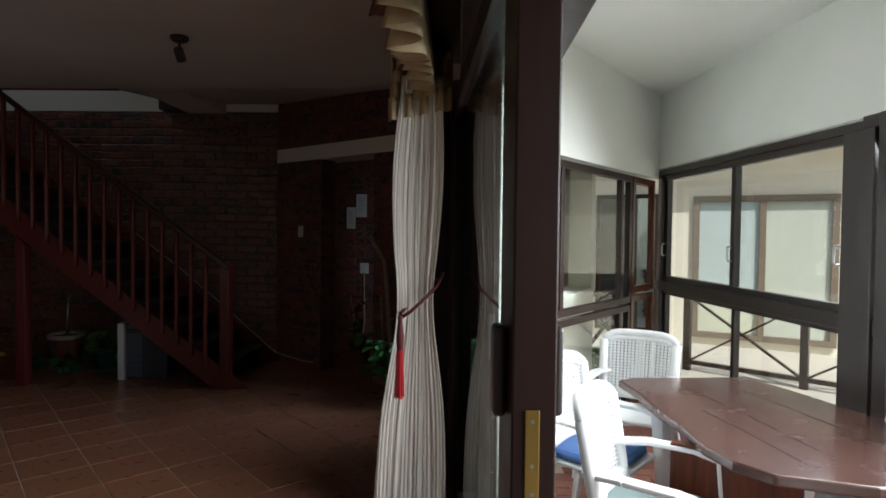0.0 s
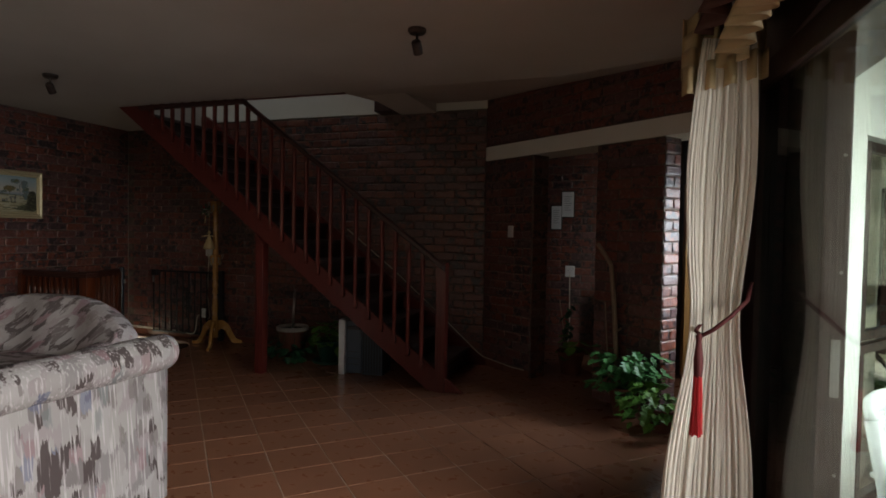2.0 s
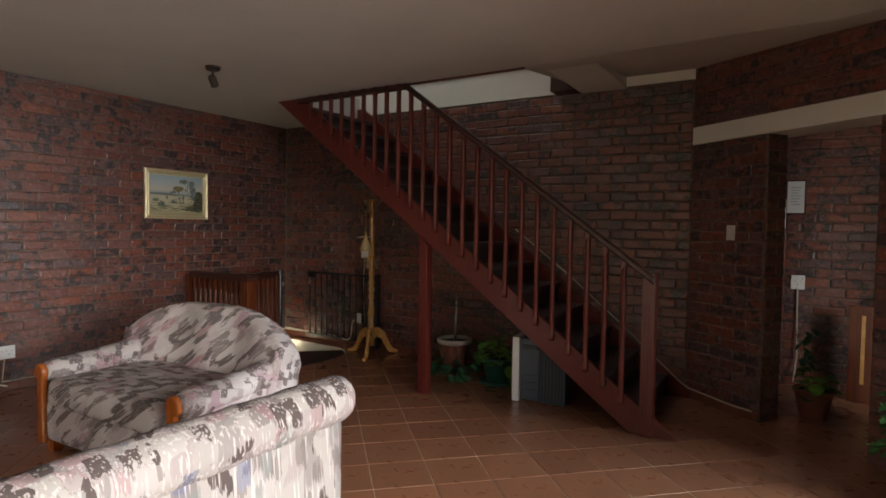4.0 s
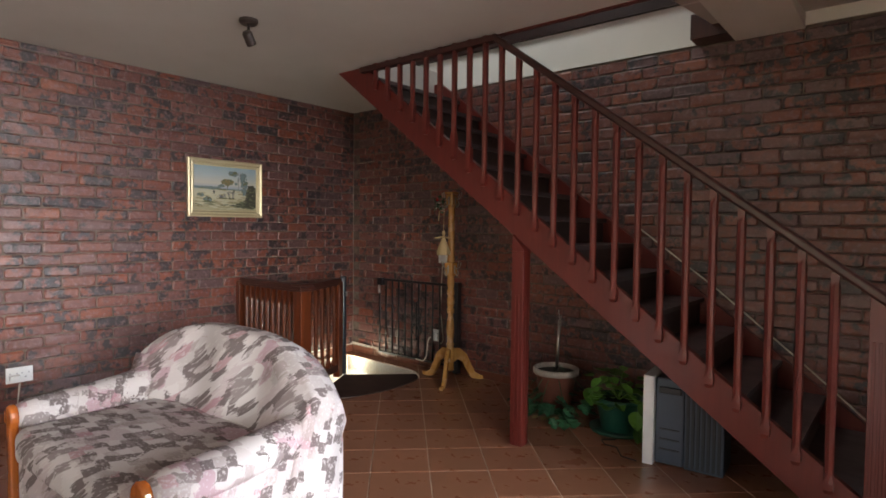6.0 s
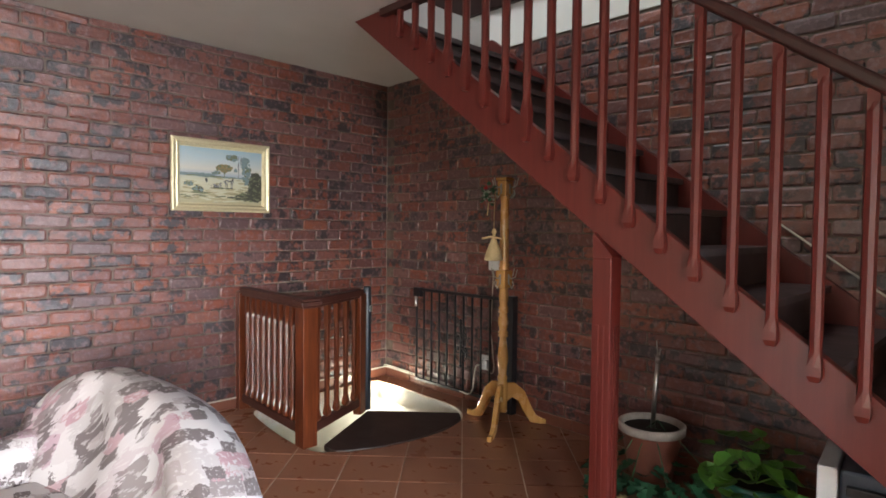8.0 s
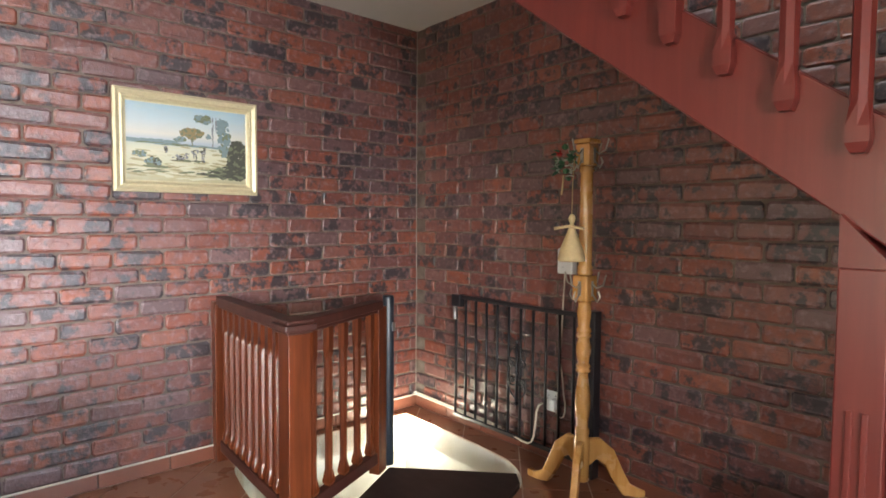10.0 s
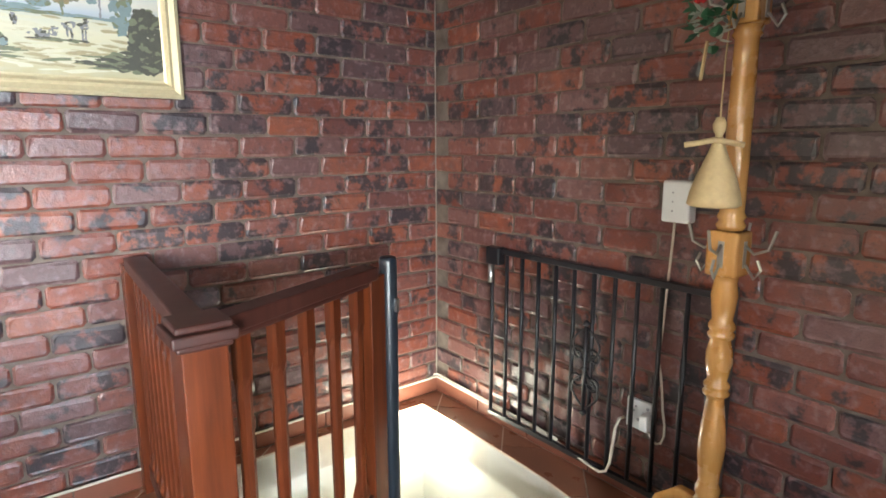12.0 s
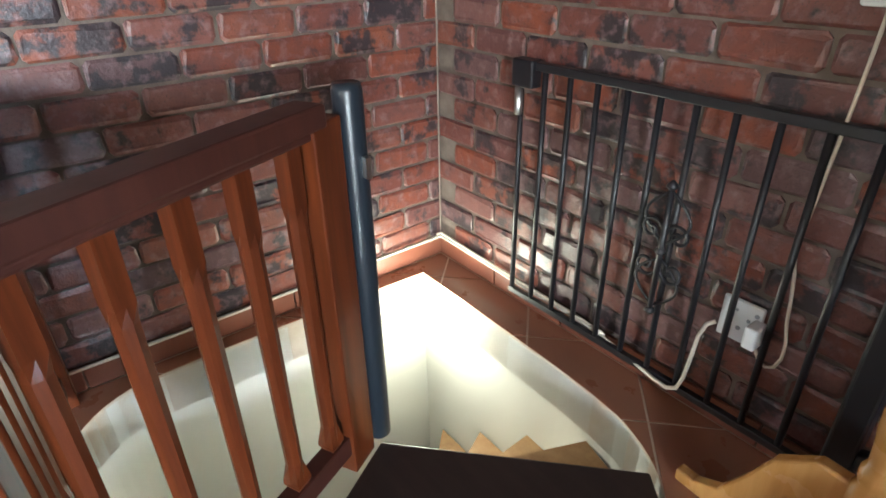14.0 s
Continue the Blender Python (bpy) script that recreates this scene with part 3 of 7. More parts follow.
box(bm, WX - 0.25, 0.97, SOUTH - 2.0, SOUTH - 0.25, 2.45, 2.6)
tagged(part("eave_south", bm, ROOF_PINK), "unseen deep pinkish slab added to keep sun out of the south window", "eave", kind="structure")
bm = bmesh.new()
for x in (-5.0, -3.76, -2.5, -1.26):
    box(bm, x, x + 0.06, SOUTH - 0.16, SOUTH - 0.1, 0.2, 2.25)
box(bm, -5.0, -1.2, SOUTH - 0.16, SOUTH - 0.1, 0.2, 0.26)
box(bm, -5.0, -1.2, SOUTH - 0.16, SOUTH - 0.1, 2.19, 2.25)
w = part("window_south", bm, DOOR_WOOD)
tagged(w, "wide dark-framed window opposite the stairs", "window", kind="structure")

# skirting of cut floor tiles
SK = 0.075
bm = bmesh.new()
y = -1.5
while y < WY - 0.02:
    y1 = min(y + 0.33, WY - 0.01)
    box(bm, WX + 0.009, WX + 0.020, y, y1, 0.002, SK)
    y += 0.335
x = WX + 0.02
while x < -1.4:
    box(bm, x, min(x + 0.33, -1.385), WY - 0.020, WY - 0.009, 0.002, SK)
    x += 0.335
s = 0.0
while s < PIER - 0.02:
    box(bm, s, min(s + 0.33, PIER), -0.02, -0.009, 0.002, SK, m=LM)
    s += 0.335
tagged(soften(part("baseboard", bm, SKIRT), 0.002, 1), "red-brown tile skirting along the brick walls", "skirting", kind="structure")

# ---------- staircase up ----------
SY, SLOPE, X0 = 6.36, 0.757, -1.58   # outer face of the string, pitch, where its lower edge meets the floor


def zlow(x):
    return SLOPE * (X0 - x)


def string_board(bm, ya, yb):
    top = CZ + 0.12
    pts = [(X0, 0.002), (X0 + 0.32, 0.002), (X0 - (top - 0.242) / SLOPE, top), (X0 - top / SLOPE, top)]
    a = [bm.verts.new((x, ya, z)) for x, z in pts]
    b = [bm.verts.new((x, yb, z)) for x, z in pts]
    bm.faces.new(a)
    bm.faces.new(b[::-1])
    for i in range(4):
        bm.faces.new((a[i], b[i], b[(i + 1) % 4], a[(i + 1) % 4]))


stairs = thing("staircase", pose(-1.4, 6.9, 0), "dark red painted timber staircase rising along the brick wall", "staircase")
IM = stairs.matrix_world.inverted()
bm = bmesh.new()
string_board(bm, SY, SY + 0.045)
ob = soften(part("outer_string", bm, STAIR_RED, stairs), 0.004)
ob.matrix_parent_inverse = IM
bm = bmesh.new()
string_board(bm, WY - 0.055, WY - 0.015)
ob = part("wall_string", bm, STAIR_RED, stairs)
ob.matrix_parent_inverse = IM
RISE = 0.185
k = 0
while True:
    z = RISE * (k + 1)
    x = X0 + 0.27 - z / SLOPE
    if z > CZ + 0.1:
        break
    bm = bmesh.new()
    box(bm, x - 0.25, x + 0.03, SY + 0.047, WY - 0.057, z - 0.03, z)
    ob = part("tread", bm, STEP_GREY, stairs, "worn dark grey-brown stair tread" if k == 0 else "")
    ob.matrix_parent_inverse = IM
    bm = bmesh.new()
    box(bm, x - 0.012, x + 0.004, SY + 0.047, WY - 0.057, z - RISE + 0.002, z - 0.032)
    ob = part("riser", bm, TREAD, stairs)
    ob.matrix_parent_inverse = IM
    k += 1


def baluster_mesh(length, w=0.041, wt=0.039, foot=0.10, head=0.04):
    """Square at foot and head, thin and rounded between."""
    bm = bmesh.new()
    prof = [(0.0, w * 0.62, 4), (0.02, w, 4), (foot - 0.05, w, 4), (foot, wt, 8), (length - head - 0.03, wt * 1.1, 8), (length - head, w * 0.8, 4), (length, w * 0.8, 4)]
    rings = []
    for z, d, n in prof:
        r = d / 2
        if n == 4:
            c = [(r, 0), (r, r), (0, r), (-r, r), (-r, 0), (-r, -r), (0, -r), (r, -r)]
        else:
            c = [(r * math.cos(a), r * math.sin(a)) for a in (math.pi / 4 * i for i in range(8))]
        rings.append([bm.verts.new((x, y, z)) for x, y in c])
    for a, b in zip(rings, rings[1:]):
        for i in range(8):
            bm.faces.new((a[i], a[(i + 1) % 8], b[(i + 1) % 8], b[i]))
    bm.faces.new(rings[0][::-1])
    bm.faces.new(rings[-1])
    return bm


def hand_z(x):
    return 1.268 + 0.744 * (-1.719 - x)


BY = SY - 0.012
first = None
bz0 = lambda x: zlow(x) + 0.147
for i in range(25):
    x = -1.644 - 0.1303 * i
    top = min(hand_z(x) - 0.002, CZ + 0.06)
    ln = top - bz0(x)
    if ln < 0.18:
        continue
    if top < CZ:
        if first is None:
            first = part("baluster", baluster_mesh(ln), STAIR_RED, stairs, "slim red baluster, square at foot and head")
            first.matrix_basis = Matrix.Translation((x, BY, bz0(x)))
            first.matrix_parent_inverse = IM
        else:
            o = first.copy()
            scene.collection.objects.link(o)
            o.matrix_basis = Matrix.Translation((x, BY, bz0(x)))
            if "label" in o:
                del o["label"]
    else:
        o = part("baluster", baluster_mesh(ln, foot=min(0.2, ln * 0.3)), STAIR_RED, stairs)
        o.matrix_basis = Matrix.Translation((x, BY, bz0(x)))
        o.matrix_parent_inverse = IM


def newel(bm, cx, cy, w, z0, z1, flute=True):
    h = w / 2
    box(bm, cx - h, cx + h, cy - h, cy + h, z0, z1)
    if flute:
        for dx in (-0.28, 0.0, 0.28):
            box(bm, cx + dx * w - 0.006, cx + dx * w + 0.006, cy - h - 0.004, cy - h, z0 + 0.12, z1 - 0.22)


bm = bmesh.new()
newel(bm, -1.47, 6.385, 0.088, 0.0, 1.135)
ob = soften(part("newel_post", bm, STAIR_RED, stairs, "square red newel post with fluted face"), 0.005)
ob.matrix_parent_inverse = IM
bm = bmesh.new()


def sloped(bm, xa, xb, za, zb, ya, yb, h):
    a = [bm.verts.new(p) for p in ((xa, ya, za), (xa, yb, za), (xa, yb, za + h), (xa, ya, za + h))]
    b = [bm.verts.new(p) for p in ((xb, ya, zb), (xb, yb, zb), (xb, yb, zb + h), (xb, ya, zb + h))]
    bm.faces.new(a)
    bm.faces.new(b[::-1])
    for i in range(4):
        bm.faces.new((a[i], b[i], b[(i + 1) % 4], a[(i + 1) % 4]))


sloped(bm, -1.43, -3.53, hand_z(-1.43), hand_z(-3.53), SY - 0.040, SY + 0.018, 0.055)
ob = soften(part("handrail", bm, HANDRAIL, stairs, "dark maroon rounded handrail"), 0.014, 3)
ob.matrix_parent_inverse = IM
bm = bmesh.new()
box(bm, -4.80, -3.50, SY - 0.04, SY + 0.02, CZ - 0.05, CZ - 0.008)
ob = soften(part("upper_rail", bm, HANDRAIL, stairs), 0.004)
ob.matrix_parent_inverse = IM

# fluted post that carries the string
post = thing("stair_post", pose(-3.318, 6.375, 0), "dark red square post with fluted faces under the staircase", "post")
bm = bmesh.new()
PW = 0.043
z1 = zlow(-3.318) - 0.002
box(bm, -PW, PW, -PW, PW, 0, z1 - 0.06)
soften(part("shaft", bm, STAIR_RED, post), 0.004)
for sx in (-0.014, 0.012):
    boxed("flute", (sx - 0.006, sx + 0.006, -PW - 0.005, -PW, 0.0, z1 - 0.34), STAIR_RED, post, bevel=0.002)
    boxed("flute", (PW, PW + 0.005, sx - 0.006, sx + 0.006, 0.0, z1 - 0.34), STAIR_RED, post, bevel=0.002)
bm = bmesh.new()
a = [(-PW, z1 - 0.06), (PW, z1 - 0.06), (PW, z1 - 0.05), (-PW, z1 + 0.045)]
va = [bm.verts.new((x, -PW + 0.002, z)) for x, z in a]
vb = [bm.verts.new((x, PW - 0.002, z)) for x, z in a]
bm.faces.new(va)
bm.faces.new(vb[::-1])
for i in range(4):
    bm.faces.new((va[i], vb[i], vb[(i + 1) % 4], va[(i + 1) % 4]))
part("cap", bm, STAIR_RED, post)

# thin cable that runs down the wall behind the stairs
bm = bmesh.new()
tube(bm, [(-3.0, WY - 0.02, 1.42), (-2.4, WY - 0.07, 0.98), (-1.9, WY - 0.07, 0.56), (-1.42, WY - 0.075, 0.14), (-1.36, WY - 0.075, 0.10), (-1.0, 7.16, 0.09), (-0.86, 7.08, 0.09)], 0.006, 6)
tagged(part("wall_cable", bm, CREAM_CABLE), "thin pale cable running down the brick behind the stairs", "cable")

# ---------- stair well down ----------
bm = bmesh.new()
n = len(WELL)
cx, cy = sum(p[0] for p in WELL) / n, sum(p[1] for p in WELL) / n
outer = []
for x, y in WELL:
    d = math.hypot(x - cx, y - cy)
    outer.append((x + 0.07 * (x - cx) / d, y + 0.07 * (y - cy) / d))
ring = [[bm.verts.new((x, y, z)) for x, y in q] for q, z in ((WELL, -0.012), (WELL, -2.5), (outer, -2.5), (outer, -0.012))]
for a, b in zip(ring, ring[1:] + ring[:1]):
    for i in range(n):
        bm.faces.new((a[i], a[(i + 1) % n], b[(i + 1) % n], b[i]))
tagged(part("well_wall", bm, WHITE_WALL), "white plastered curved wall of the stair well", "wall", kind="structure")
bm = bmesh.new()
prism(bm, [(-6.3, 5.9), (-4.7, 5.9), (-4.7, 7.5), (-6.3, 7.5)], -2.6, -2.5)
tagged(part("lower_floor", bm, TILE), "tiled floor at the foot of the well", "floor", kind="structure")
bm = bmesh.new()
POLE = (-5.50, 6.83)
prism(bm, [(-5.50, 6.78), (-5.14, 6.17), (-5.0, 6.165), (-4.875, 6.40), (-4.815, 6.72), (-4.835, 6.99), (-4.915, 7.18), (-5.0, 7.25)], -0.035, 0.004)
top_step = thing("top_step", pose(-5.0, 6.7, 0), "dark brown timber top step of the winding stair", "step")
o = soften(part("board", bm, TREAD, top_step), 0.006)
o.matrix_parent_inverse = top_step.matrix_world.inverted()
bm = bmesh.new()
prism(bm, [(-5.49, 6.79), (-5.16, 6.19), (-5.0, 6.18), (-4.885, 6.40), (-4.825, 6.72), (-4.845, 6.99), (-4.925, 7.17), (-5.02, 7.22)], -0.19, -0.037)
o = part("curb", bm, WHITE_WALL, top_step, "white plastered curb")
o.matrix_parent_inverse = top_step.matrix_world.inverted()
rim = [(-5.05, 7.30), (-5.27, 7.36), (-5.52, 7.37), (-5.77, 7.37), (-6.02, 7.37), (-6.13, 7.30), (-6.14, 7.05), (-6.15, 6.8), (-6.15, 6.55), (-6.15, 6.35), (-6.0, 6.14), (-5.7, 6.09), (-5.4, 6.06)]
ws = thing("winding_stair", pose(-5.6, 6.9, -2.5), "winding timber stair going down in a white well", "staircase")
wi = ws.matrix_world.inverted()
for i, (a, b) in enumerate(zip(rim, rim[1:])):
    z = -0.19 * (i + 1)
    bm = bmesh.new()
    prism(bm, [POLE, a, b][::-1], z - 0.03, z)
    o = part("tread", bm, WELL_TREAD, ws, "brown timber winder tread" if i == 0 else "")
    o.matrix_parent_inverse = wi
    bm = bmesh.new()
    prism(bm, [POLE, a, b][::-1], z - 0.19, z - 0.032)
    o = part("riser", bm, WHITE_WALL, ws)
    o.matrix_parent_inverse = wi


# ---------- mahogany railing round the well ----------
def rail_span(parent, a, b, count, top=0.875, bot=0.06):
    a, b = Vector(a), Vector(b)
    d = (b - a).normalized()
    m = Matrix(((d.x, -d.y, 0, a.x), (d.y, d.x, 0, a.y), (0, 0, 1, 0), (0, 0, 0, 1)))
    ln = (b - a).length
    mw = parent.matrix_world.inverted()
    bm = bmesh.new()
    box(bm, 0, ln, -0.036, 0.036, top, top + 0.045, m=m)
    box(bm, 0, ln, -0.024, 0.024, top - 0.018, top, m=m)
    o = soften(part("top_rail", bm, RAIL_DARK, parent, "near-black brown top rail"), 0.006)
    o.matrix_parent_inverse = mw
    bm = bmesh.new()
    box(bm, 0, ln, -0.022, 0.022, bot, bot + 0.06, m=m)
    o = soften(part("bottom_rail", bm, RAIL_DARK, parent), 0.004)
    o.matrix_parent_inverse = mw
    base = None
    for i in range(count):
        s = ln * (i + 1.0) / (count + 0.65)
        p = m @ Vector((s, 0, bot + 0.055))
        mb = Matrix.Translation(p) @ Matrix.Rotation(math.atan2(d.y, d.x), 4, "Z")
        if base is None:
            base = part("baluster", baluster_mesh(top - 0.018 - bot - 0.055, 0.042, 0.036, 0.08, 0.11), MAHOGANY, parent, "turned mahogany baluster")
            for p_ in base.data.polygons:
                p_.use_smooth = False
            base.matrix_basis, base.matrix_parent_inverse = mb, mw
        else:
            o = base.copy()
            scene.collection.objects.link(o)
            o.matrix_basis = mb
            del o["label"]


well_rail = thing("well_railing", pose(-5.13, 6.07, 0), "polished mahogany railing with turned balusters round the well", "railing")
wr = well_rail.matrix_world.inverted()
rail_span(well_rail, (-5.21, 6.085, 0), (WX + 0.085, 6.13, 0), 10)
rail_span(well_rail, (-5.21, 6.085, 0), (-5.495, 6.70, 0), 5)
bm = bmesh.new()
box(bm, -5.26, -5.16, 6.035, 6.135, 0, 0.87)
o = soften(part("newel_post", bm, MAHOGANY, well_rail, "square orange-brown corner post"), 0.004)
o.matrix_parent_inverse = wr
bm = bmesh.new()
box(bm, -5.270, -5.150, 6.025, 6.145, 0.870, 0.884)
box(bm, -5.282, -5.138, 6.013, 6.157, 0.885, 0.912)
box(bm, -5.272, -5.148, 6.023, 6.147, 0.913, 0.930)
o = soften(part("newel_cap", bm, RAIL_DARK, well_rail), 0.006)
o.matrix_parent_inverse = wr
bm = bmesh.new()
box(bm, WX + 0.022, WX + 0.08, 6.09, 6.17, 0, 0.89)
o = soften(part("wall_post", bm, MAHOGANY, well_rail), 0.004)
o.matrix_parent_inverse = wr
bm = bmesh.new()
box(bm, -0.045, 0.045, -0.03, 0.03, 0.0, 0.885, m=Matrix.Translation((-5.50, 6.705, 0.0)) @ Matrix.Rotation(radians(-61), 4, "Z"))
o = soften(part("end_post", bm, MAHOGANY, well_rail), 0.004)
o.matrix_parent_inverse = wr
bp = thing("black_gate_post", pose(-5.535, 6.797, 0.004), "round black latch post strapped to the end of the railing", "post")
bm = bmesh.new()
lathe(bm, [(0.030, 0), (0.031, 0.004), (0.031, 0.915), (0.027, 0.928)], 20)
for f in bm.faces:
    f.smooth = True
part("tube", bm, BLACK_TUBE, bp)
boxed("latch_plate", (-0.046, -0.028, -0.016, -0.004, 0.74, 0.785), STEEL, bp, "small grey latch", m=Matrix.Rotation(radians(180), 4, "Z"))

# ---------- black safety gate folded back on the wall ----------
GY = WY - 0.055
gate = thing("safety_gate", pose(-5.765, GY, 0.06), "black metal stair gate with scroll ornament against the brick", "gate")
GW, GH = 1.03, 0.80
bm = bmesh.new()
box(bm, 0, GW, -0.012, 0.012, GH - 0.024, GH)
soften(part("top_bar", bm, BLACK_METAL, gate), 0.003)
bm = bmesh.new()
box(bm, 0, GW, -0.010, 0.010, 0, 0.022)
soften(part("bottom_bar", bm, BLACK_METAL, gate), 0.003)
bar = None
for i in range(12):
    x = 0.010 + i * (GW - 0.01) / 11
    if bar is None:
        bm = bmesh.new()
        lathe(bm, [(0.0085, 0.022), (0.0085, GH - 0.024)], 8)
        bar = part("bar", bm, BLACK_METAL, gate, "thin black bar", smooth=True)
        bar.matrix_basis = Matrix.Translation((x, 0, 0))
    else:
        o = bar.copy()
        scene.collection.objects.link(o)
        o.matrix_basis = Matrix.Translation((x, 0, 0))
        del o["label"]
bm = bmesh.new()
box(bm, -0.008, 0.075, -0.028, 0.016, GH - 0.075, GH + 0.004)
soften(part("latch_head", bm, BLACK_METAL, gate), 0.006)
bm = bmesh.new()
lathe(bm, [(0.011, GH - 0.16), (0.013, GH - 0.155), (0.013, GH - 0.075)], 12, m=Matrix.Translation((0.012, -0.012, 0)))
part("latch_pin", bm, STEEL, gate, "shiny metal latch pin", smooth=True)
bm = bmesh.new()
for sx in (-1, 1):
    for sz in (-1, 1):
        pts = []
        for k_ in range(22):
            a = k_ / 21 * 2.6 * math.pi
            r = 0.034 * (1 - k_ / 26)
            pts.append((0.555 + sx * (0.038 - r * math.cos(a)), -0.016, 0.40 + sz * (0.052 + r * math.sin(a))))
        tube(bm, pts, 0.0048, 6)
        pts = [(0.555 + sx * 0.062 * math.sin(math.pi * q), -0.016, 0.40 + sz * (0.02 + 0.145 * q)) for q in (i / 10 for i in range(11))]
        tube(bm, pts, 0.0045, 6)
tube(bm, [(0.555, -0.02, 0.22), (0.555, -0.02, 0.58)], 0.008, 6)
for z in (0.22, 0.40, 0.58):
    lathe(bm, [(0.004, -0.014), (0.016, 0), (0.004, 0.014)], 8, m=Matrix.Translation((0.555, -0.02, z)))
part("scroll_ornament", bm, BLACK_METAL, gate, "wrought black scroll ornament", smooth=True)
bm = bmesh.new()
box(bm, GW - 0.002, GW + 0.055, -0.03, 0.03, -0.05, GH + 0.02)
soften(part("hinge_post", bm, BLACK_METAL, gate), 0.006)
bm = bmesh.new()
lathe(bm, [(0.018, 0.0), (0.022, 0.01), (0.022, 0.035), (0.018, 0.045)], 12, m=Matrix.Translation((GW + 0.07, -0.01, 0.09)))
part("hinge", bm, BLACK_METAL, gate, smooth=True)


# ---------- sockets, router, cables, painting ----------
def wall_plate(name, m, w, h, label, kind, slots=()):
    """A plate in its own x-z plane that faces -y."""
    t = thing(name, m, label, kind)
    bm = bmesh.new()
    box(bm, -w / 2, w / 2, -0.012, 0, -h / 2, h / 2)
    soften(part("plate", bm, WHITE_PLASTIC, t), 0.004)
    if slots:
        for x, z, r in slots:
            bm = bmesh.new()
            lathe(bm, [(r, 0.0), (r, 0.0015)], 8, m=Matrix.Translation((x, -0.012, z)) @ Matrix.Rotation(radians(90), 4, "X"))
            part("pin_hole", bm, INK, t)
    return t


SEAM_GREY = plain("grey_caulk", (0.26, 0.22, 0.19), 0.6)
three = [(-0.02, 0.012, 0.005), (0.02, 0.012, 0.005), (0.0, -0.018, 0.006), (0.036, 0.034, 0.006), (-0.012, 0.03, 0.004)]
wall_plate("wall_socket", pose(-5.00, WY - 0.012, 0.335), 0.10, 0.115, "white three-pin wall socket behind the gate", "socket", three)
plug = thing("plug", pose(-4.95, WY - 0.026, 0.335), "white plug in the socket behind the gate", "plug")
boxed("body", (-0.016, 0.016, -0.05, 0, -0.03, 0.03), WHITE_PLASTIC, plug, bevel=0.006)
modem = thing("wall_modem", pose(-4.895, WY - 0.012, 1.125), "white wall-mounted box on the brick above the gate", "wall box")
boxed("case", (-0.050, 0.050, -0.045, 0, -0.068, 0.068), WHITE_PLASTIC, modem, bevel=0.008)
for z in (-0.03, 0.0, 0.03):
    bm = bmesh.new()
    lathe(bm, [(0.003, 0), (0.003, 0.002)], 6, m=Matrix.Translation((-0.01, -0.045, z)) @ Matrix.Rotation(radians(90), 4, "X"))
    part("indicator", bm, INK, modem)
bm = bmesh.new()
run = [(-4.895, 1.058), (-4.900, 0.95), (-4.908, 0.80), (-4.918, 0.66), (-4.922, 0.58), (-4.912, 0.52), (-4.900, 0.46), (-4.893, 0.40), (-4.884, 0.35), (-4.880, 0.31), (-4.888, 0.28), (-4.905, 0.27), (-4.925, 0.28), (-4.940, 0.305)]
tube(bm, [(x + 0.002 * math.sin(z * 40), WY - 0.05 - 0.004 * math.sin(z * 9), z) for x, z in run], 0.0042, 6)
tagged(part("modem_cable", bm, CREAM_CABLE, smooth=True), "cream cable hanging from the wall box to the socket", "cable")
bm = bmesh.new()
pts = [(-5.052, WY - 0.030, 0.31), (-5.066, WY - 0.045, 0.30), (-5.076, WY - 0.052, 0.26), (-5.080, WY - 0.056, 0.19), (-5.083, WY - 0.066, 0.12), (-5.090, WY - 0.078, 0.088), (-5.115, WY - 0.082, 0.074), (-5.16, WY - 0.074, 0.071), (-5.24, WY - 0.058, 0.073), (-5.36, WY - 0.042, 0.078), (-5.50, WY - 0.034, 0.084), (-5.7, WY - 0.035, 0.085), (-6.2, WY - 0.03, 0.092),
       (WX + 0.035, WY - 0.05, 0.09), (WX + 0.028, 7.2, 0.085), (WX + 0.028, 6.6, 0.082), (WX + 0.028, 5.6, 0.084), (WX + 0.028, 4.8, 0.083), (WX + 0.026, 4.40, 0.09), (WX + 0.026, 4.42, 0.27)]
tube(bm, pts, 0.006, 6)
tube(bm, [(x + 0.002, y - 0.002, z + 0.014 + 0.002 * math.sin(i * 5)) for i, (x, y, z) in enumerate(pts[9:14])], 0.005, 6)
tagged(part("skirting_cable", bm, CREAM_CABLE, smooth=True), "pale cable clipped along the top of the tile skirting", "cable")
# caulk seam in the brick corner, drawn as a thin tube
bm = bmesh.new()
tube(bm, [(WX + 0.016, WY - 0.016, 0.1), (WX + 0.018, WY - 0.016, 0.9), (WX + 0.015, WY - 0.017, 1.7), (WX + 0.017, WY - 0.016, 2.67)], 0.0028, 5)
tagged(part("corner_cable", bm, SEAM_GREY, smooth=True), "thin grey caulk seam running up the brick corner", "cable")
wall_plate("wall_socket", pose(WX + 0.012, 4.42, 0.33, rz=90), 0.16, 0.11, "white double wall socket low on the brick wall", "socket", [(x + o, z, r) for o in (-0.035, 0.035) for x, z, r in three[:3]])
plug = thing("plug", pose(WX + 0.026, 4.385, 0.315, rz=90), "grey-white plug in the double socket", "plug")
boxed("body", (-0.03, 0.03, -0.045, 0, -0.02, 0.02), WHITE_PLASTIC, plug, bevel=0.006)

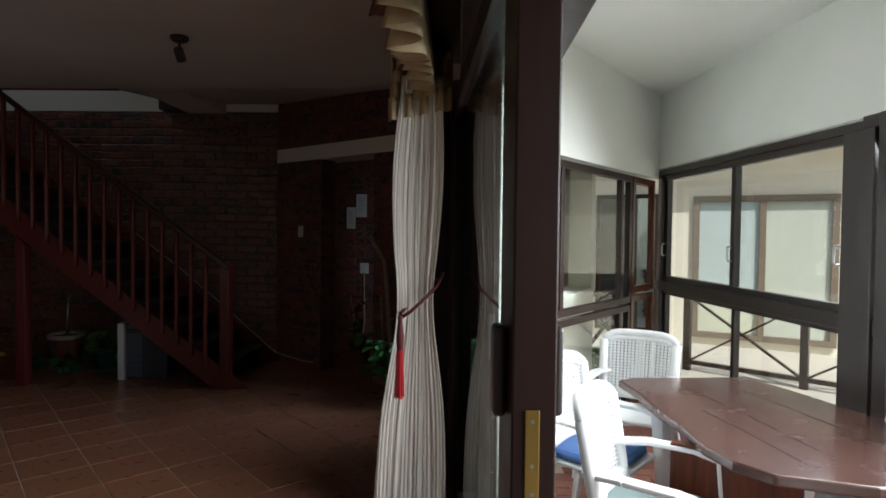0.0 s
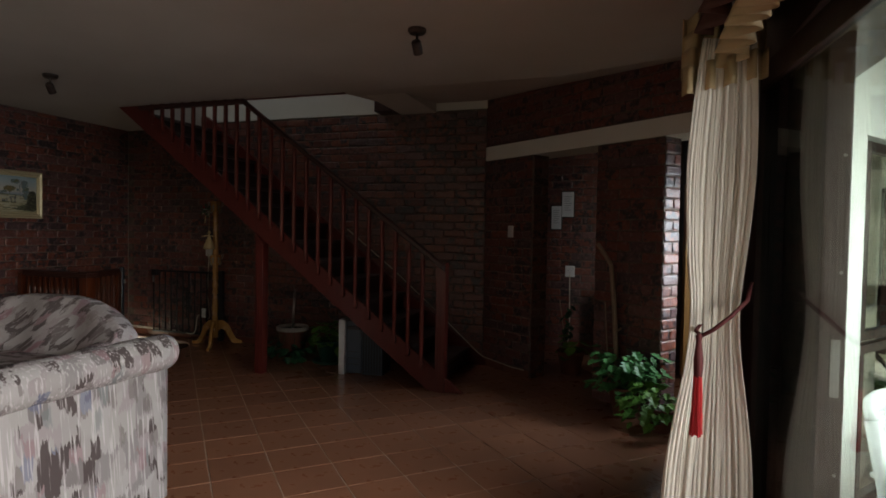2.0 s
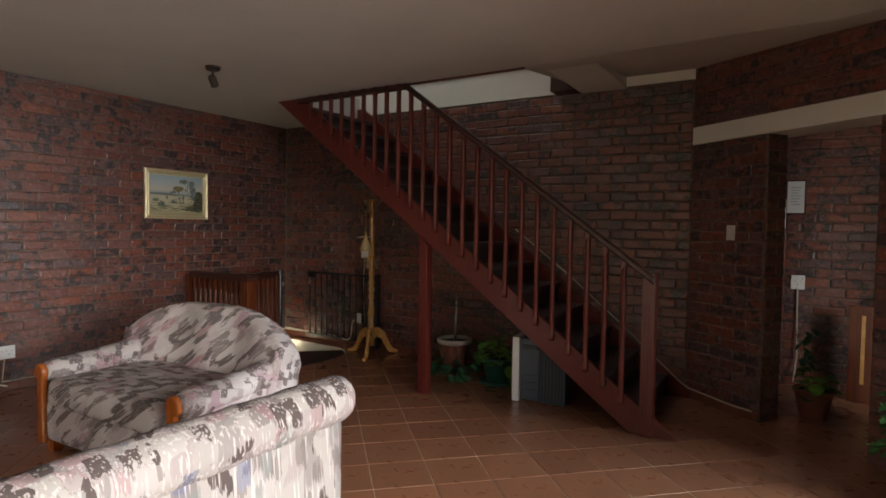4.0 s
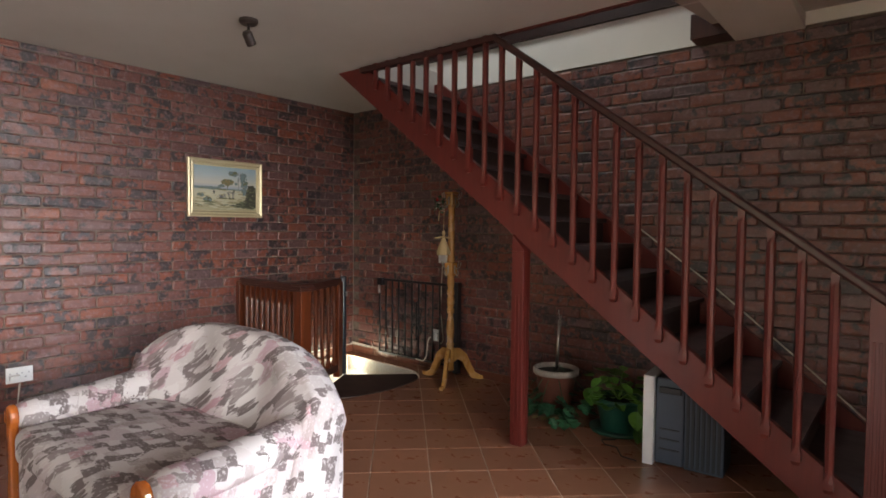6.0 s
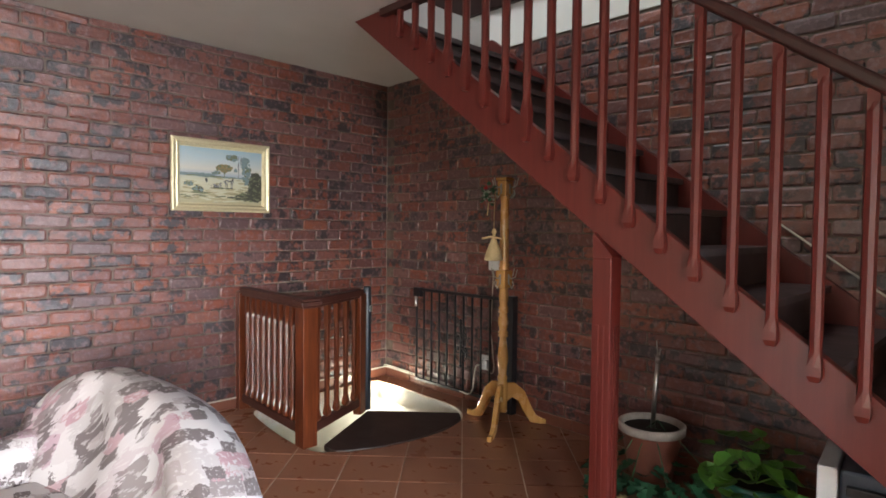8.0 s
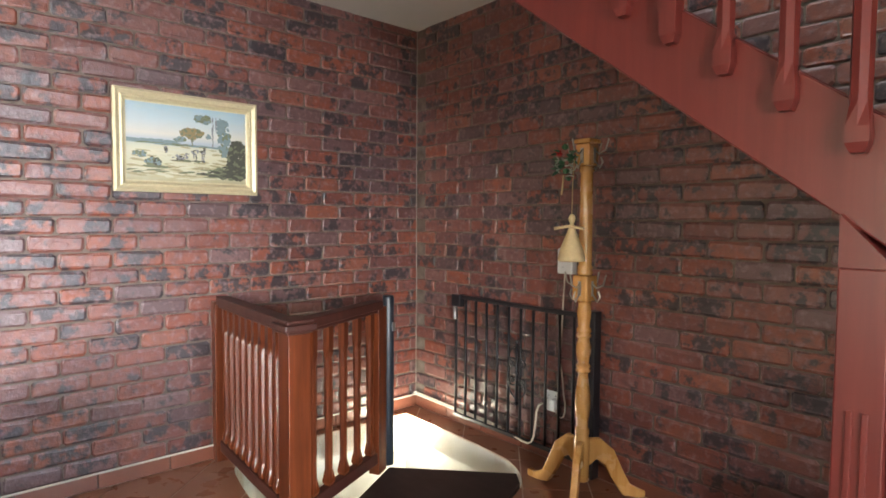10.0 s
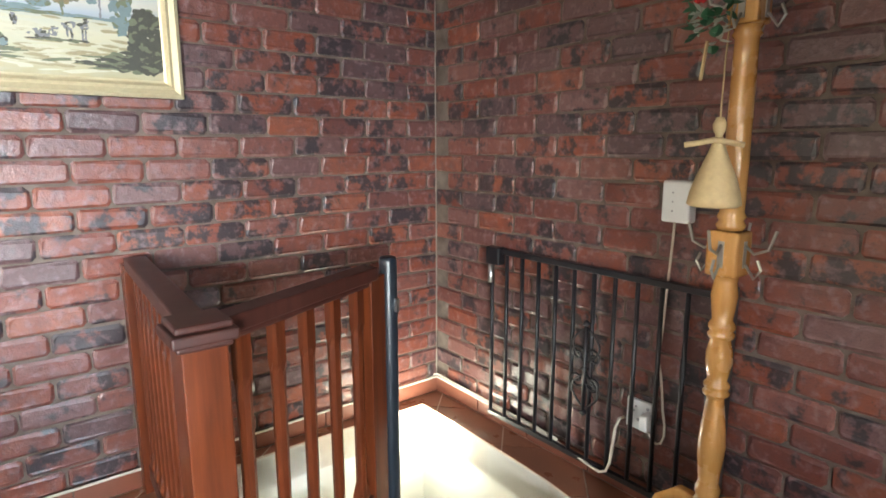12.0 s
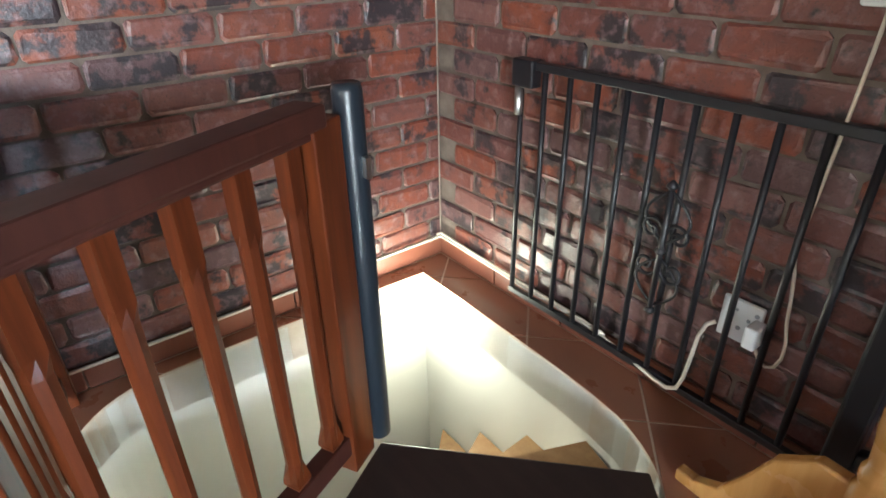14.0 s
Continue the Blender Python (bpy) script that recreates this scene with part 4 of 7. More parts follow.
PY0, PY1, PZ0, PZ1 = 5.625, 6.348, 1.475, 1.985
pic = thing("painting", pose(WX + 0.03, (PY0 + PY1) / 2, (PZ0 + PZ1) / 2, rz=90), "framed bushveld landscape painting in a gilt frame on the brick wall", "painting")
PWD, PHT = PY1 - PY0, PZ1 - PZ0
bm = bmesh.new()
steps = [(0.0, 0.0), (0.0, 0.024), (0.012, 0.030), (0.030, 0.020), (0.040, 0.024), (0.052, 0.010), (0.060, 0.008)]
loops = []
for inset, dep in steps:
    w, h = PWD / 2 - inset, PHT / 2 - inset
    loops.append([bm.verts.new(p) for p in ((-w, -dep, -h), (w, -dep, -h), (w, -dep, h), (-w, -dep, h))])
for a, b in zip(loops, loops[1:]):
    for i in range(4):
        bm.faces.new((a[i], a[(i + 1) % 4], b[(i + 1) % 4], b[i]))
part("frame", bm, GILT, pic, "gilt moulded frame")
# the canvas: sky, veld, hills, trees and two resting animals as plain flat patches of paint
mcv = Mat("painted_canvas", 0.45)
sep = mcv.n("ShaderNodeSeparateXYZ")
mcv.l(mcv.co.outputs["Generated"], sep.inputs[0])
skyc = mcv.ramp(sep.outputs["Z"], [(0.0, (0.302, 0.266, 0.144)), (0.22, (0.403, 0.374, 0.238)), (0.38, (0.461, 0.432, 0.302)), (0.475, (0.374, 0.374, 0.288)), (0.49, (0.238, 0.288, 0.331)), (0.53, (0.302, 0.338, 0.389)), (0.62, (0.475, 0.446, 0.374)), (0.78, (0.360, 0.418, 0.432)), (1.0, (0.238, 0.346, 0.403))])
shade = mcv.ramp(mcv.noise(7, 6, 0.6, (1, 1, 3.0)), [(0.42, (0.0,)), (0.7, (0.35,))])
mcv.base(mcv.mix(shade, skyc, (0.374, 0.382, 0.338)))
mcv.bump(mcv.noise(300, 2), 0.25, 0.0006)
CANVAS = mcv.m
P_TREE = plain("paint_olive", (0.144, 0.158, 0.086), 0.5, var=0.5, scale=60)
P_BLUE = plain("paint_blue_green", (0.158, 0.216, 0.216), 0.5, var=0.35, scale=60)
P_DARK = plain("paint_dark_bush", (0.061, 0.058, 0.040), 0.5, var=0.5, scale=70)
P_SAND = plain("paint_sand", (0.302, 0.259, 0.144), 0.5, var=0.3, scale=70)
P_OCHRE = plain("paint_ochre_crown", (0.230, 0.173, 0.072), 0.5, var=0.4, scale=70)
P_GREY = plain("paint_mouse_grey", (0.187, 0.187, 0.194), 0.5, var=0.4, scale=70)
P_STRAW = plain("paint_pale_straw", (0.475, 0.446, 0.317), 0.5, var=0.2, scale=70)
bm = bmesh.new()
w, h = PWD / 2 - 0.059, PHT / 2 - 0.059
bm.faces.new([bm.verts.new(p) for p in ((-w, -0.006, -h), (w, -0.006, -h), (w, -0.006, h), (-w, -0.006, h))])
part("canvas", bm, CANVAS, pic, "oil painting of dry grassland and gum trees")
bm = bmesh.new()
rg = random.Random(7)
coats = [0]


def dab(x, z, a, b, turn, mat):
    """One stroke of paint, a little above the last one; all within the canvas."""
    coats[0] += 1
    y = -0.0062 - 0.0000025 * coats[0]
    pts = []
    for i in range(9):
        t = 2 * math.pi * i / 9
        r = 0.75 + 0.5 * rg.random()
        u, v = a * r * math.cos(t), b * r * math.sin(t)
        pts.append(bm.verts.new((max(-w, min(w, x + u * math.cos(turn) - v * math.sin(turn))), y, max(-h, min(h, z + u * math.sin(turn) + v * math.cos(turn))))))
    bm.faces.new(pts).material_index = mat


def dabs(cx, cz, rx, rz, count, a, b, mats, turn=0.4):
    """A soft-edged mass of strokes; cx, cz from 0 to 1 across the canvas, rx, rz as shares of it."""
    for _ in range(count):
        t, r = rg.random() * 6.283, math.sqrt(rg.random())
        dab((cx * 2 - 1) * w + 2 * w * rx * r * math.cos(t), (cz * 2 - 1) * h + 2 * h * rz * r * math.sin(t), a * (0.6 + 0.8 * rg.random()), b * (0.6 + 0.8 * rg.random()), turn * (rg.random() - 0.5) * 2, rg.choice(mats))


T_, B_, D_, S_, O_, G_, L_ = range(7)
dabs(0.15, 0.515, 0.25, 0.022, 40, 0.030, 0.005, (B_,), 0.1)
dabs(0.50, 0.49, 0.50, 0.012, 60, 0.030, 0.003, (B_, T_), 0.06)
dabs(0.50, 0.26, 0.50, 0.22, 90, 0.035, 0.0045, (S_, L_, L_), 0.12)
dabs(0.40, 0.13, 0.40, 0.10, 46, 0.040, 0.005, (S_, T_, L_), 0.15)
dabs(0.80, 0.62, 0.045, 0.24, 90, 0.010, 0.014, (B_, B_, T_), 1.0)
dabs(0.78, 0.80, 0.05, 0.08, 30, 0.011, 0.010, (B_,), 1.0)
dabs(0.70, 0.66, 0.006, 0.22, 34, 0.0025, 0.012, (G_,), 0.1)
dabs(0.73, 0.80, 0.004, 0.10, 16, 0.0020, 0.010, (G_,), 0.4)
dabs(0.62, 0.86, 0.065, 0.055, 46, 0.011, 0.007, (T_, B_), 0.6)
dabs(0.52, 0.655, 0.085, 0.065, 90, 0.011, 0.008, (O_, O_, T_), 0.8)
dabs(0.525, 0.555, 0.012, 0.05, 10, 0.0022, 0.010, (T_,), 0.3)
dabs(0.42, 0.565, 0.045, 0.030, 36, 0.009, 0.006, (B_, T_), 0.6)
dabs(0.66, 0.63, 0.018, 0.025, 14, 0.007, 0.006, (B_,), 0.6)
dabs(0.93, 0.33, 0.10, 0.27, 200, 0.013, 0.011, (D_, D_, T_), 1.2)
dabs(0.87, 0.15, 0.15, 0.085, 120, 0.020, 0.007, (D_, D_, T_), 0.3)
dabs(0.68, 0.12, 0.12, 0.03, 30, 0.018, 0.0035, (T_, D_), 0.1)
dabs(0.10, 0.34, 0.05, 0.035, 40, 0.008, 0.006, (T_, B_), 0.5)
dabs(0.205, 0.24, 0.055, 0.050, 60, 0.009, 0.008, (B_, T_, D_), 0.6)
dabs(0.22, 0.185, 0.09, 0.014, 20, 0.016, 0.003, (T_,), 0.1)
dabs(0.305, 0.415, 0.010, 0.040, 16, 0.004, 0.006, (D_, G_), 0.4)
for q, z_, rx_, rz_, n_ in ((0.42, 0.325, 0.060, 0.026, 34), (0.475, 0.355, 0.020, 0.030, 16), (0.575, 0.405, 0.055, 0.028, 34), (0.625, 0.43, 0.014, 0.035, 14)):
    dabs(q, z_, rx_, rz_, n_, 0.007, 0.005, (G_, G_, D_, L_), 0.5)
for q in (0.535, 0.555, 0.605, 0.62):
    dabs(q, 0.335, 0.004, 0.045, 9, 0.0022, 0.007, (G_, D_), 0.1)
dabs(0.50, 0.285, 0.13, 0.010, 24, 0.016, 0.0025, (T_, D_), 0.05)
part("brushwork", bm, [P_TREE, P_BLUE, P_DARK, P_SAND, P_OCHRE, P_GREY, P_STRAW], pic)


# ---------- turned coat stand ----------
stand = thing("coat_stand", pose(-4.612, 7.275, 0, rz=0), "varnished pine coat stand with turned pole and three curved feet", "coat stand")
bm = bmesh.new()
prof = [(0.036, 0.10), (0.037, 0.30), (0.030, 0.315), (0.034, 0.33), (0.034, 0.345), (0.027, 0.36), (0.030, 0.40), (0.036, 0.445), (0.037, 0.48), (0.033, 0.53), (0.027, 0.575), (0.023, 0.612),
        (0.024, 0.62), (0.034, 0.627), (0.035, 0.634), (0.029, 0.642), (0.034, 0.650), (0.034, 0.658), (0.025, 0.668), (0.029, 0.69), (0.035, 0.72), (0.034, 0.75), (0.026, 0.785), (0.034, 0.794),
        (0.035, 0.803), (0.029, 0.811), (0.035, 0.819), (0.034, 0.829), (0.026, 0.842), (0.031, 0.88), (0.034, 0.91), (0.029, 0.945), (0.032, 0.964)]
lathe(bm, prof, 24)
part("lower_pole", bm, PINE, stand, smooth=True)
bm = bmesh.new()
box(bm, -0.042, 0.042, -0.042, 0.042, 0.965, 1.085)
soften(part("hook_block", bm, PINE, stand), 0.008)
bm = bmesh.new()
lathe(bm, [(0.032, 1.087), (0.037, 1.10), (0.030, 1.112), (0.036, 1.122), (0.030, 1.135), (0.031, 1.17), (0.029, 1.50), (0.028, 1.565), (0.036, 1.575), (0.030, 1.585), (0.036, 1.597)], 20)
part("upper_pole", bm, PINE, stand, smooth=True)
bm = bmesh.new()
box(bm, -0.038, 0.038, -0.038, 0.038, 1.599, 1.70)
box(bm, -0.046, 0.046, -0.046, 0.046, 1.702, 1.722)
soften(part("top_block", bm, PINE, stand), 0.006)
foot_data = None
for ang in (-52, 68, 188):
    bm = bmesh.new()
    path = [(0.02, 0.30), (0.09, 0.30), (0.16, 0.24), (0.20, 0.15), (0.245, 0.065), (0.30, 0.035), (0.345, 0.035)]
    low = [(0.02, 0.16), (0.07, 0.20), (0.115, 0.17), (0.15, 0.10), (0.205, 0.015), (0.28, 0.0), (0.345, 0.0)]
    va = [[bm.verts.new((x, s, z)) for x, z in pp] for s in (-0.016, 0.016) for pp in (path, low)]
    for j in range(6):
        bm.faces.new((va[0][j], va[0][j + 1], va[1][j + 1], va[1][j]))
        bm.faces.new((va[2][j], va[2][j + 1], va[3][j + 1], va[3][j]))
        bm.faces.new((va[0][j], va[0][j + 1], va[2][j + 1], va[2][j]))
        bm.faces.new((va[1][j], va[1][j + 1], va[3][j + 1], va[3][j]))
    for j in (0, 6):
        bm.faces.new((va[0][j], va[1][j], va[3][j], va[2][j]))
    o = soften(part("foot", bm, PINE, stand, "curved pine foot"), 0.006)
    o.matrix_basis = Matrix.Rotation(radians(ang - 12), 4, "Z")


def hook(parent, z, ang):
    bm = bmesh.new()
    tube(bm, [(0.042, 0, z), (0.065, 0, z - 0.02), (0.10, 0, z - 0.005), (0.115, 0, z + 0.045)], 0.004, 6)
    tube(bm, [(0.045, 0, z - 0.05), (0.07, 0, z - 0.085), (0.085, 0, z - 0.06), (0.075, 0, z - 0.035)], 0.004, 6)
    box(bm, 0.0405, 0.0435, -0.008, 0.008, z - 0.06, z + 0.01)
    o = part("hook", bm, NICKEL, parent, "dull nickel coat hook", smooth=False)
    o.matrix_basis = Matrix.Rotation(radians(ang), 4, "Z")


for ang in (-90, 0, 90, 180):
    hook(stand, 1.05, ang)
    hook(stand, 1.67, ang)

# straw doll, one plain shape, hung on the stand
bm = bmesh.new()
dm = Matrix.Translation((-4.600, 7.150, 0.095)) @ Matrix.Diagonal((0.70, 0.70, 0.85, 1))
lathe(bm, [(0.074, 1.250), (0.085, 1.256), (0.078, 1.29), (0.064, 1.33), (0.045, 1.37), (0.030, 1.405), (0.020, 1.43), (0.012, 1.452), (0.021, 1.468), (0.023, 1.482), (0.012, 1.502)], 72)
for v in bm.verts:
    if v.co.z < 1.425:
        a = 2 * math.pi * (v.index % 72) / 72
        k_ = 1 + 0.07 * (1 if v.index % 2 else -1) * min(1.0, (1.425 - v.co.z) / 0.06) + 0.04 * math.sin(5 * a)
        v.co.x, v.co.y = v.co.x * k_, v.co.y * k_
bm.transform(dm)
tube(bm, [(-4.650, 7.085, 1.306), (-4.622, 7.11, 1.312), (-4.600, 7.13, 1.318), (-4.572, 7.15, 1.312), (-4.548, 7.17, 1.306)], 0.007, 7)
tube(bm, [(-4.597, 7.143, 1.32), (-4.60, 7.15, 1.5), (-4.60, 7.16, 1.62)], 0.002, 5)
tagged(part("straw_doll", bm, STRAW, smooth=True), "small straw doll with a flared skirt hanging on the coat stand", "doll")
SILVER_LEAF = plain("silvery_leaf", (0.38, 0.42, 0.36), 0.5)
# ---------- sofas ----------
def sofa(m, label, width, back_top, name="sofa", drop=0.20, cloth=FABRIC, arm_z=0.535, rolled=False):
    """Faces -y in its own frame; origin on the floor at the middle of the front."""
    t = thing(name, m, label, "sofa")
    hw = width / 2
    bm = bmesh.new()
    puff(bm, -hw + 0.10, hw - 0.10, 0.03, 0.88, 0.06, 0.36, e=0.16)
    part("base", bm, cloth, t, smooth=True)
    bm = bmesh.new()
    nseat = 2 if width > 1.6 else 1
    sw = (width - 0.40) / nseat
    for i in range(nseat):
        puff(bm, -hw + 0.20 + i * sw, -hw + 0.20 + (i + 1) * sw, -0.01, 0.70, 0.30, 0.475, e=0.28)
    part("seat_cushion", bm, cloth, t, smooth=True)
    # the back: an arched padded slab that leans and curls over at the top
    bm = bmesh.new()

    def back(u, v):
        s = (u - 0.5) * 2
        x = s * (hw + 0.010)
        arch = back_top - drop * abs(s) ** 3.2
        prof = [(0.62, 0.36), (0.665, 0.52), (0.715, 0.68), (0.725, arch - 0.06), (0.76, arch - 0.005), (0.83, arch), (0.90, arch - 0.04), (0.925, arch - 0.12), (0.90, arch - 0.18), (0.885, 0.45), (0.885, 0.07)]
        if rolled:
            prof = [(min(py, 0.885), pz) for py, pz in prof]
        q = v * (len(prof) - 1)
        i = min(int(q), len(prof) - 2)
        f = q - i
        y = prof[i][0] * (1 - f) + prof[i + 1][0] * f - (0.10 if drop > 0.1 else 0.0) * abs(s) ** 2.5
        z = prof[i][1] * (1 - f) + prof[i + 1][1] * f
        puffing = 0.014 * math.cos(s * 9.4) if v < 0.35 else 0
        return Vector((x, y - puffing, z))

    vs = grid_surface(bm, back, 36, 30)
    for col in (vs[0], vs[-1]):
        bm.faces.new(col)
    part("backrest", bm, cloth, t, smooth=True)
    if rolled:
        # bolster along the top of the back, a little longer than the back, with rounded ends and loose wrinkles
        bm = bmesh.new()
        half = hw + 0.075

        def bolster(u, v):
            a = 2 * math.pi * u
            k = abs(v - 0.5) * 2
            end = max(0.0, (k - 0.93) / 0.07)
            rad = 0.088 * math.sqrt(max(0.05, 1 - end ** 2.4)) * (1 + 0.022 * math.sin(v * 61 + 1.5 * math.sin(a)) + 0.015 * math.sin(v * 143 + a))
            return Vector(((v - 0.5) * 2 * half, 0.855 + 0.95 * rad * math.cos(a), back_top - 0.035 + rad * math.sin(a)))

        cols = grid_surface(bm, bolster, 24, 120, True)
        bm.faces.new([c[0] for c in cols])
        bm.faces.new([c[-1] for c in cols])
        part("back_roll", bm, cloth, t, smooth=True)
    for sgn in (-1, 1):
        bm = bmesh.new()
        x = sgn * (hw - 0.11)
        # outer panel and rolled top of the arm
        a0, a1 = sorted((x - 0.085, x + 0.085))
        puff(bm, a0, a1, 0.07, 0.86, 0.05, arm_z + 0.015, e=0.22)

        def roll(u, v):
            a = 2 * math.pi * u
            y = 0.035 + v * 0.76
            r = 0.088 * (1 - 0.35 * max(0.0, (0.06 - v)) / 0.06)
            zc = arm_z + 0.085 * v * v
            return Vector((x + sgn * 0.018 + r * 1.12 * math.cos(a), y, zc + r * 0.85 * math.sin(a)))

        cols = grid_surface(bm, roll, 18, 12, True)
        bm.faces.new([c[0] for c in cols])
        bm.faces.new([c[-1] for c in cols])
        part("arm", bm, cloth, t, smooth=True)
        bm = bmesh.new()
        pts = [(x + sgn * 0.01 + 0.055 * math.cos(a), arm_z + 0.062 * math.sin(a)) for a in (radians(d) for d in range(-30, 211, 20))]
        pts += [(x - 0.034, 0.45), (x - 0.030, 0.25), (x - 0.040, 0.06), (x + 0.040, 0.06), (x + 0.030, 0.25), (x + 0.034, 0.45)]
        lo = [bm.verts.new((px, 0.036, pz)) for px, pz in pts]
        hi = [bm.verts.new((px, 0.0, pz)) for px, pz in pts]
        bm.faces.new(lo)
        bm.faces.new(hi[::-1])
        for i in range(len(pts)):
            bm.faces.new((lo[i], lo[(i + 1) % len(pts)], hi[(i + 1) % len(pts)], hi[i]))
        soften(part("arm_front", bm, ARM_WOOD, t, "glossy orange wooden arm front"), 0.012, 3)
    for x in (-hw + 0.14, hw - 0.14):
        for y in (0.08, 0.80):
            boxed("foot", (x - 0.03, x + 0.03, y - 0.03, y + 0.03, 0.0, 0.08), ARM_WOOD, t)
    return t


sofa(pose(-3.955, 3.99, 0, rz=2) @ Matrix.Diagonal((1.0, 1.0, 1, 1)), "two-seat sofa in pale grey fabric with dark dabs, orange arm fronts", 1.48, 0.885, "loveseat", cloth=STROKES, arm_z=0.49)
sofa(pose(-2.95, 2.76, 0, rz=-90), "long sofa in cream block-patterned fabric with a rolled back", 2.22, 0.82, "sofa", 0.03, arm_z=0.48, rolled=True)
bm = bmesh.new()
tube(bm, [(-5.6, 3.2, 0.005), (-5.5, 3.22, 0.28), (-5.2, 3.42, 0.44), (-4.75, 3.6, 0.52), (-4.48, 3.76, 0.48)], 0.004, 5)
tagged(part("lamp_flex", bm, CREAM_CABLE), "thin pale flex hanging beside the sofa", "cable")


# ---------- ceiling spots ----------
def spot(x, y, yaw):
    t = thing("ceiling_spotlight", pose(x, y, CZ, rz=yaw) @ Matrix.Scale(0.85, 4), "small dark brown ceiling spotlight on a round plate, switched off", "ceiling light", "ceiling spotlights")
    bm = bmesh.new()
    lathe(bm, [(0.055, -0.035), (0.068, -0.02), (0.068, 0.0)], 20)
    part("plate", bm, FADED_BROWN, t, smooth=False)
    bm = bmesh.new()
    lathe(bm, [(0.010, -0.10), (0.010, -0.035)], 10)
    part("stem", bm, FADED_BROWN, t)
    bm = bmesh.new()
    mt_ = Matrix.Translation((0, 0, -0.125)) @ Matrix.Rotation(radians(38), 4, "X")
    lathe(bm, [(0.034, -0.06), (0.036, -0.055), (0.036, 0.03), (0.026, 0.045)], 18, m=mt_, cap=True)
    part("head", bm, FADED_BROWN, t)
    bm = bmesh.new()
    lathe(bm, [(0.026, -0.0625), (0.026, -0.0605)], 14, m=mt_)
    part("lens", bm, STEEL, t)


FADED_BROWN = plain("dark_brown_metal", (0.03, 0.02, 0.017), 0.4)
spot(-4.58, 5.21, 20)
spot(-1.22, 5.02, 0)


# ---------- plants ----------
def leaf(bm, p, yaw, pitch, size, lobes=False, mat=0):
    m = Matrix.Translation(p) @ Matrix.Rotation(yaw, 4, "Z") @ Matrix.Rotation(pitch, 4, "Y")
    out = [(0, 0), (0.10, 0.26), (0.30, 0.42), (0.55, 0.40), (0.80, 0.22), (1.0, 0.0)]
    if lobes:
        out = [(0, 0), (0.05, 0.35), (0.25, 0.24), (0.38, 0.52), (0.52, 0.26), (0.72, 0.34), (0.80, 0.16), (1.05, 0)]
    mid = [bm.verts.new(m @ Vector((x * size, 0, -0.10 * size * math.sin(x * 3)))) for x, _ in out]
    for s in (-1, 1):
        side = [bm.verts.new(m @ Vector((x * size, s * y * size, 0.10 * size * (y / 0.4) - 0.12 * size * x * x))) for x, y in out[1:-1]]
        row = [mid[0]] + side + [mid[-1]]
        for i in range(len(out) - 1):
            q = [mid[i], mid[i + 1], row[i + 1], row[i]]
            q = list(dict.fromkeys(q))
            bm.faces.new(q if s > 0 else q[::-1]).material_index = mat


def foliage(rg_, centre, rad, count, size, lobes=False, down=0.0):
    bm = bmesh.new()
    for _ in range(count):
        a = rg_.random() * 2 * math.pi
        r = rad[0] * math.sqrt(rg_.random())
        p = Vector(centre) + Vector((r * math.cos(a), r * math.sin(a), rad[1] * (rg_.random() * 2 - 1)))
        leaf(bm, p, a + (rg_.random() - 0.5) * 1.6, down + (rg_.random() - 0.3) * 0.9, size * (0.7 + 0.6 * rg_.random()), lobes)
    return bm


def stems(bm, base, ends, r=0.003):
    for e in ends:
        b, e = Vector(base), Vector(e)
        mid = (b + e) / 2 + Vector((0, 0, 0.05))
        tube(bm, [b, mid, e], r, 5)


def posy():
    """Silvery and dark leaves round a few red berries, each a part of its own."""
    rp = random.Random(3)
    t = thing("dried_posy", pose(-4.638, 7.150, 1.60), "small posy of silvery and dark leaves with red berries", "posy")
    made = {}
    for kind, mat_, size in (("dark", LEAF_DARK, 0.036), ("silver", SILVER_LEAF, 0.030)):
        b = bmesh.new()
        leaf(b, Vector((0, 0, 0)), 0.0, 0.0, size)
        made[kind] = part("leaf", b, mat_, t)
    b = bmesh.new()
    lathe(b, [(0.002, -0.008), (0.007, -0.004), (0.008, 0.0), (0.007, 0.004), (0.002, 0.008)], 10)
    made["berry"] = part("berry", b, RED_CORD, t, "dull red berry", smooth=True)
    for kind, count, reach in (("dark", 26, 0.034), ("silver", 18, 0.024), ("berry", 4, 0.0)):
        for i in range(count):
            o = made[kind] if i == 0 else made[kind].copy()
            if i:
                scene.collection.objects.link(o)
                if "label" in o:
                    del o["label"]
            a, z = rp.random() * 6.28, (rp.random() - 0.5) * 0.12
            at_ = Vector((reach * math.cos(a), reach * math.sin(a) - 0.01, z)) if kind != "berry" else Vector((-0.030 + 0.014 * (i % 2), -0.020 - 0.008 * (i // 2), 0.045 + 0.012 * (i // 2)))
            o.matrix_basis = Matrix.Translation(at_) @ Matrix.Rotation(a, 4, "Z") @ Matrix.Rotation((rp.random() - 0.6) * 1.8, 4, "Y")
    b = bmesh.new()
    tube(b, [(-0.004, -0.01, -0.05), (-0.012, -0.015, -0.14)], 0.004, 5)
    part("stem", b, STRAW, t)


posy()
LEAF_MID = leaf_mat("bushy_leaf", (0.03, 0.13, 0.035), (0.09, 0.26, 0.08))
rg = random.Random(11)
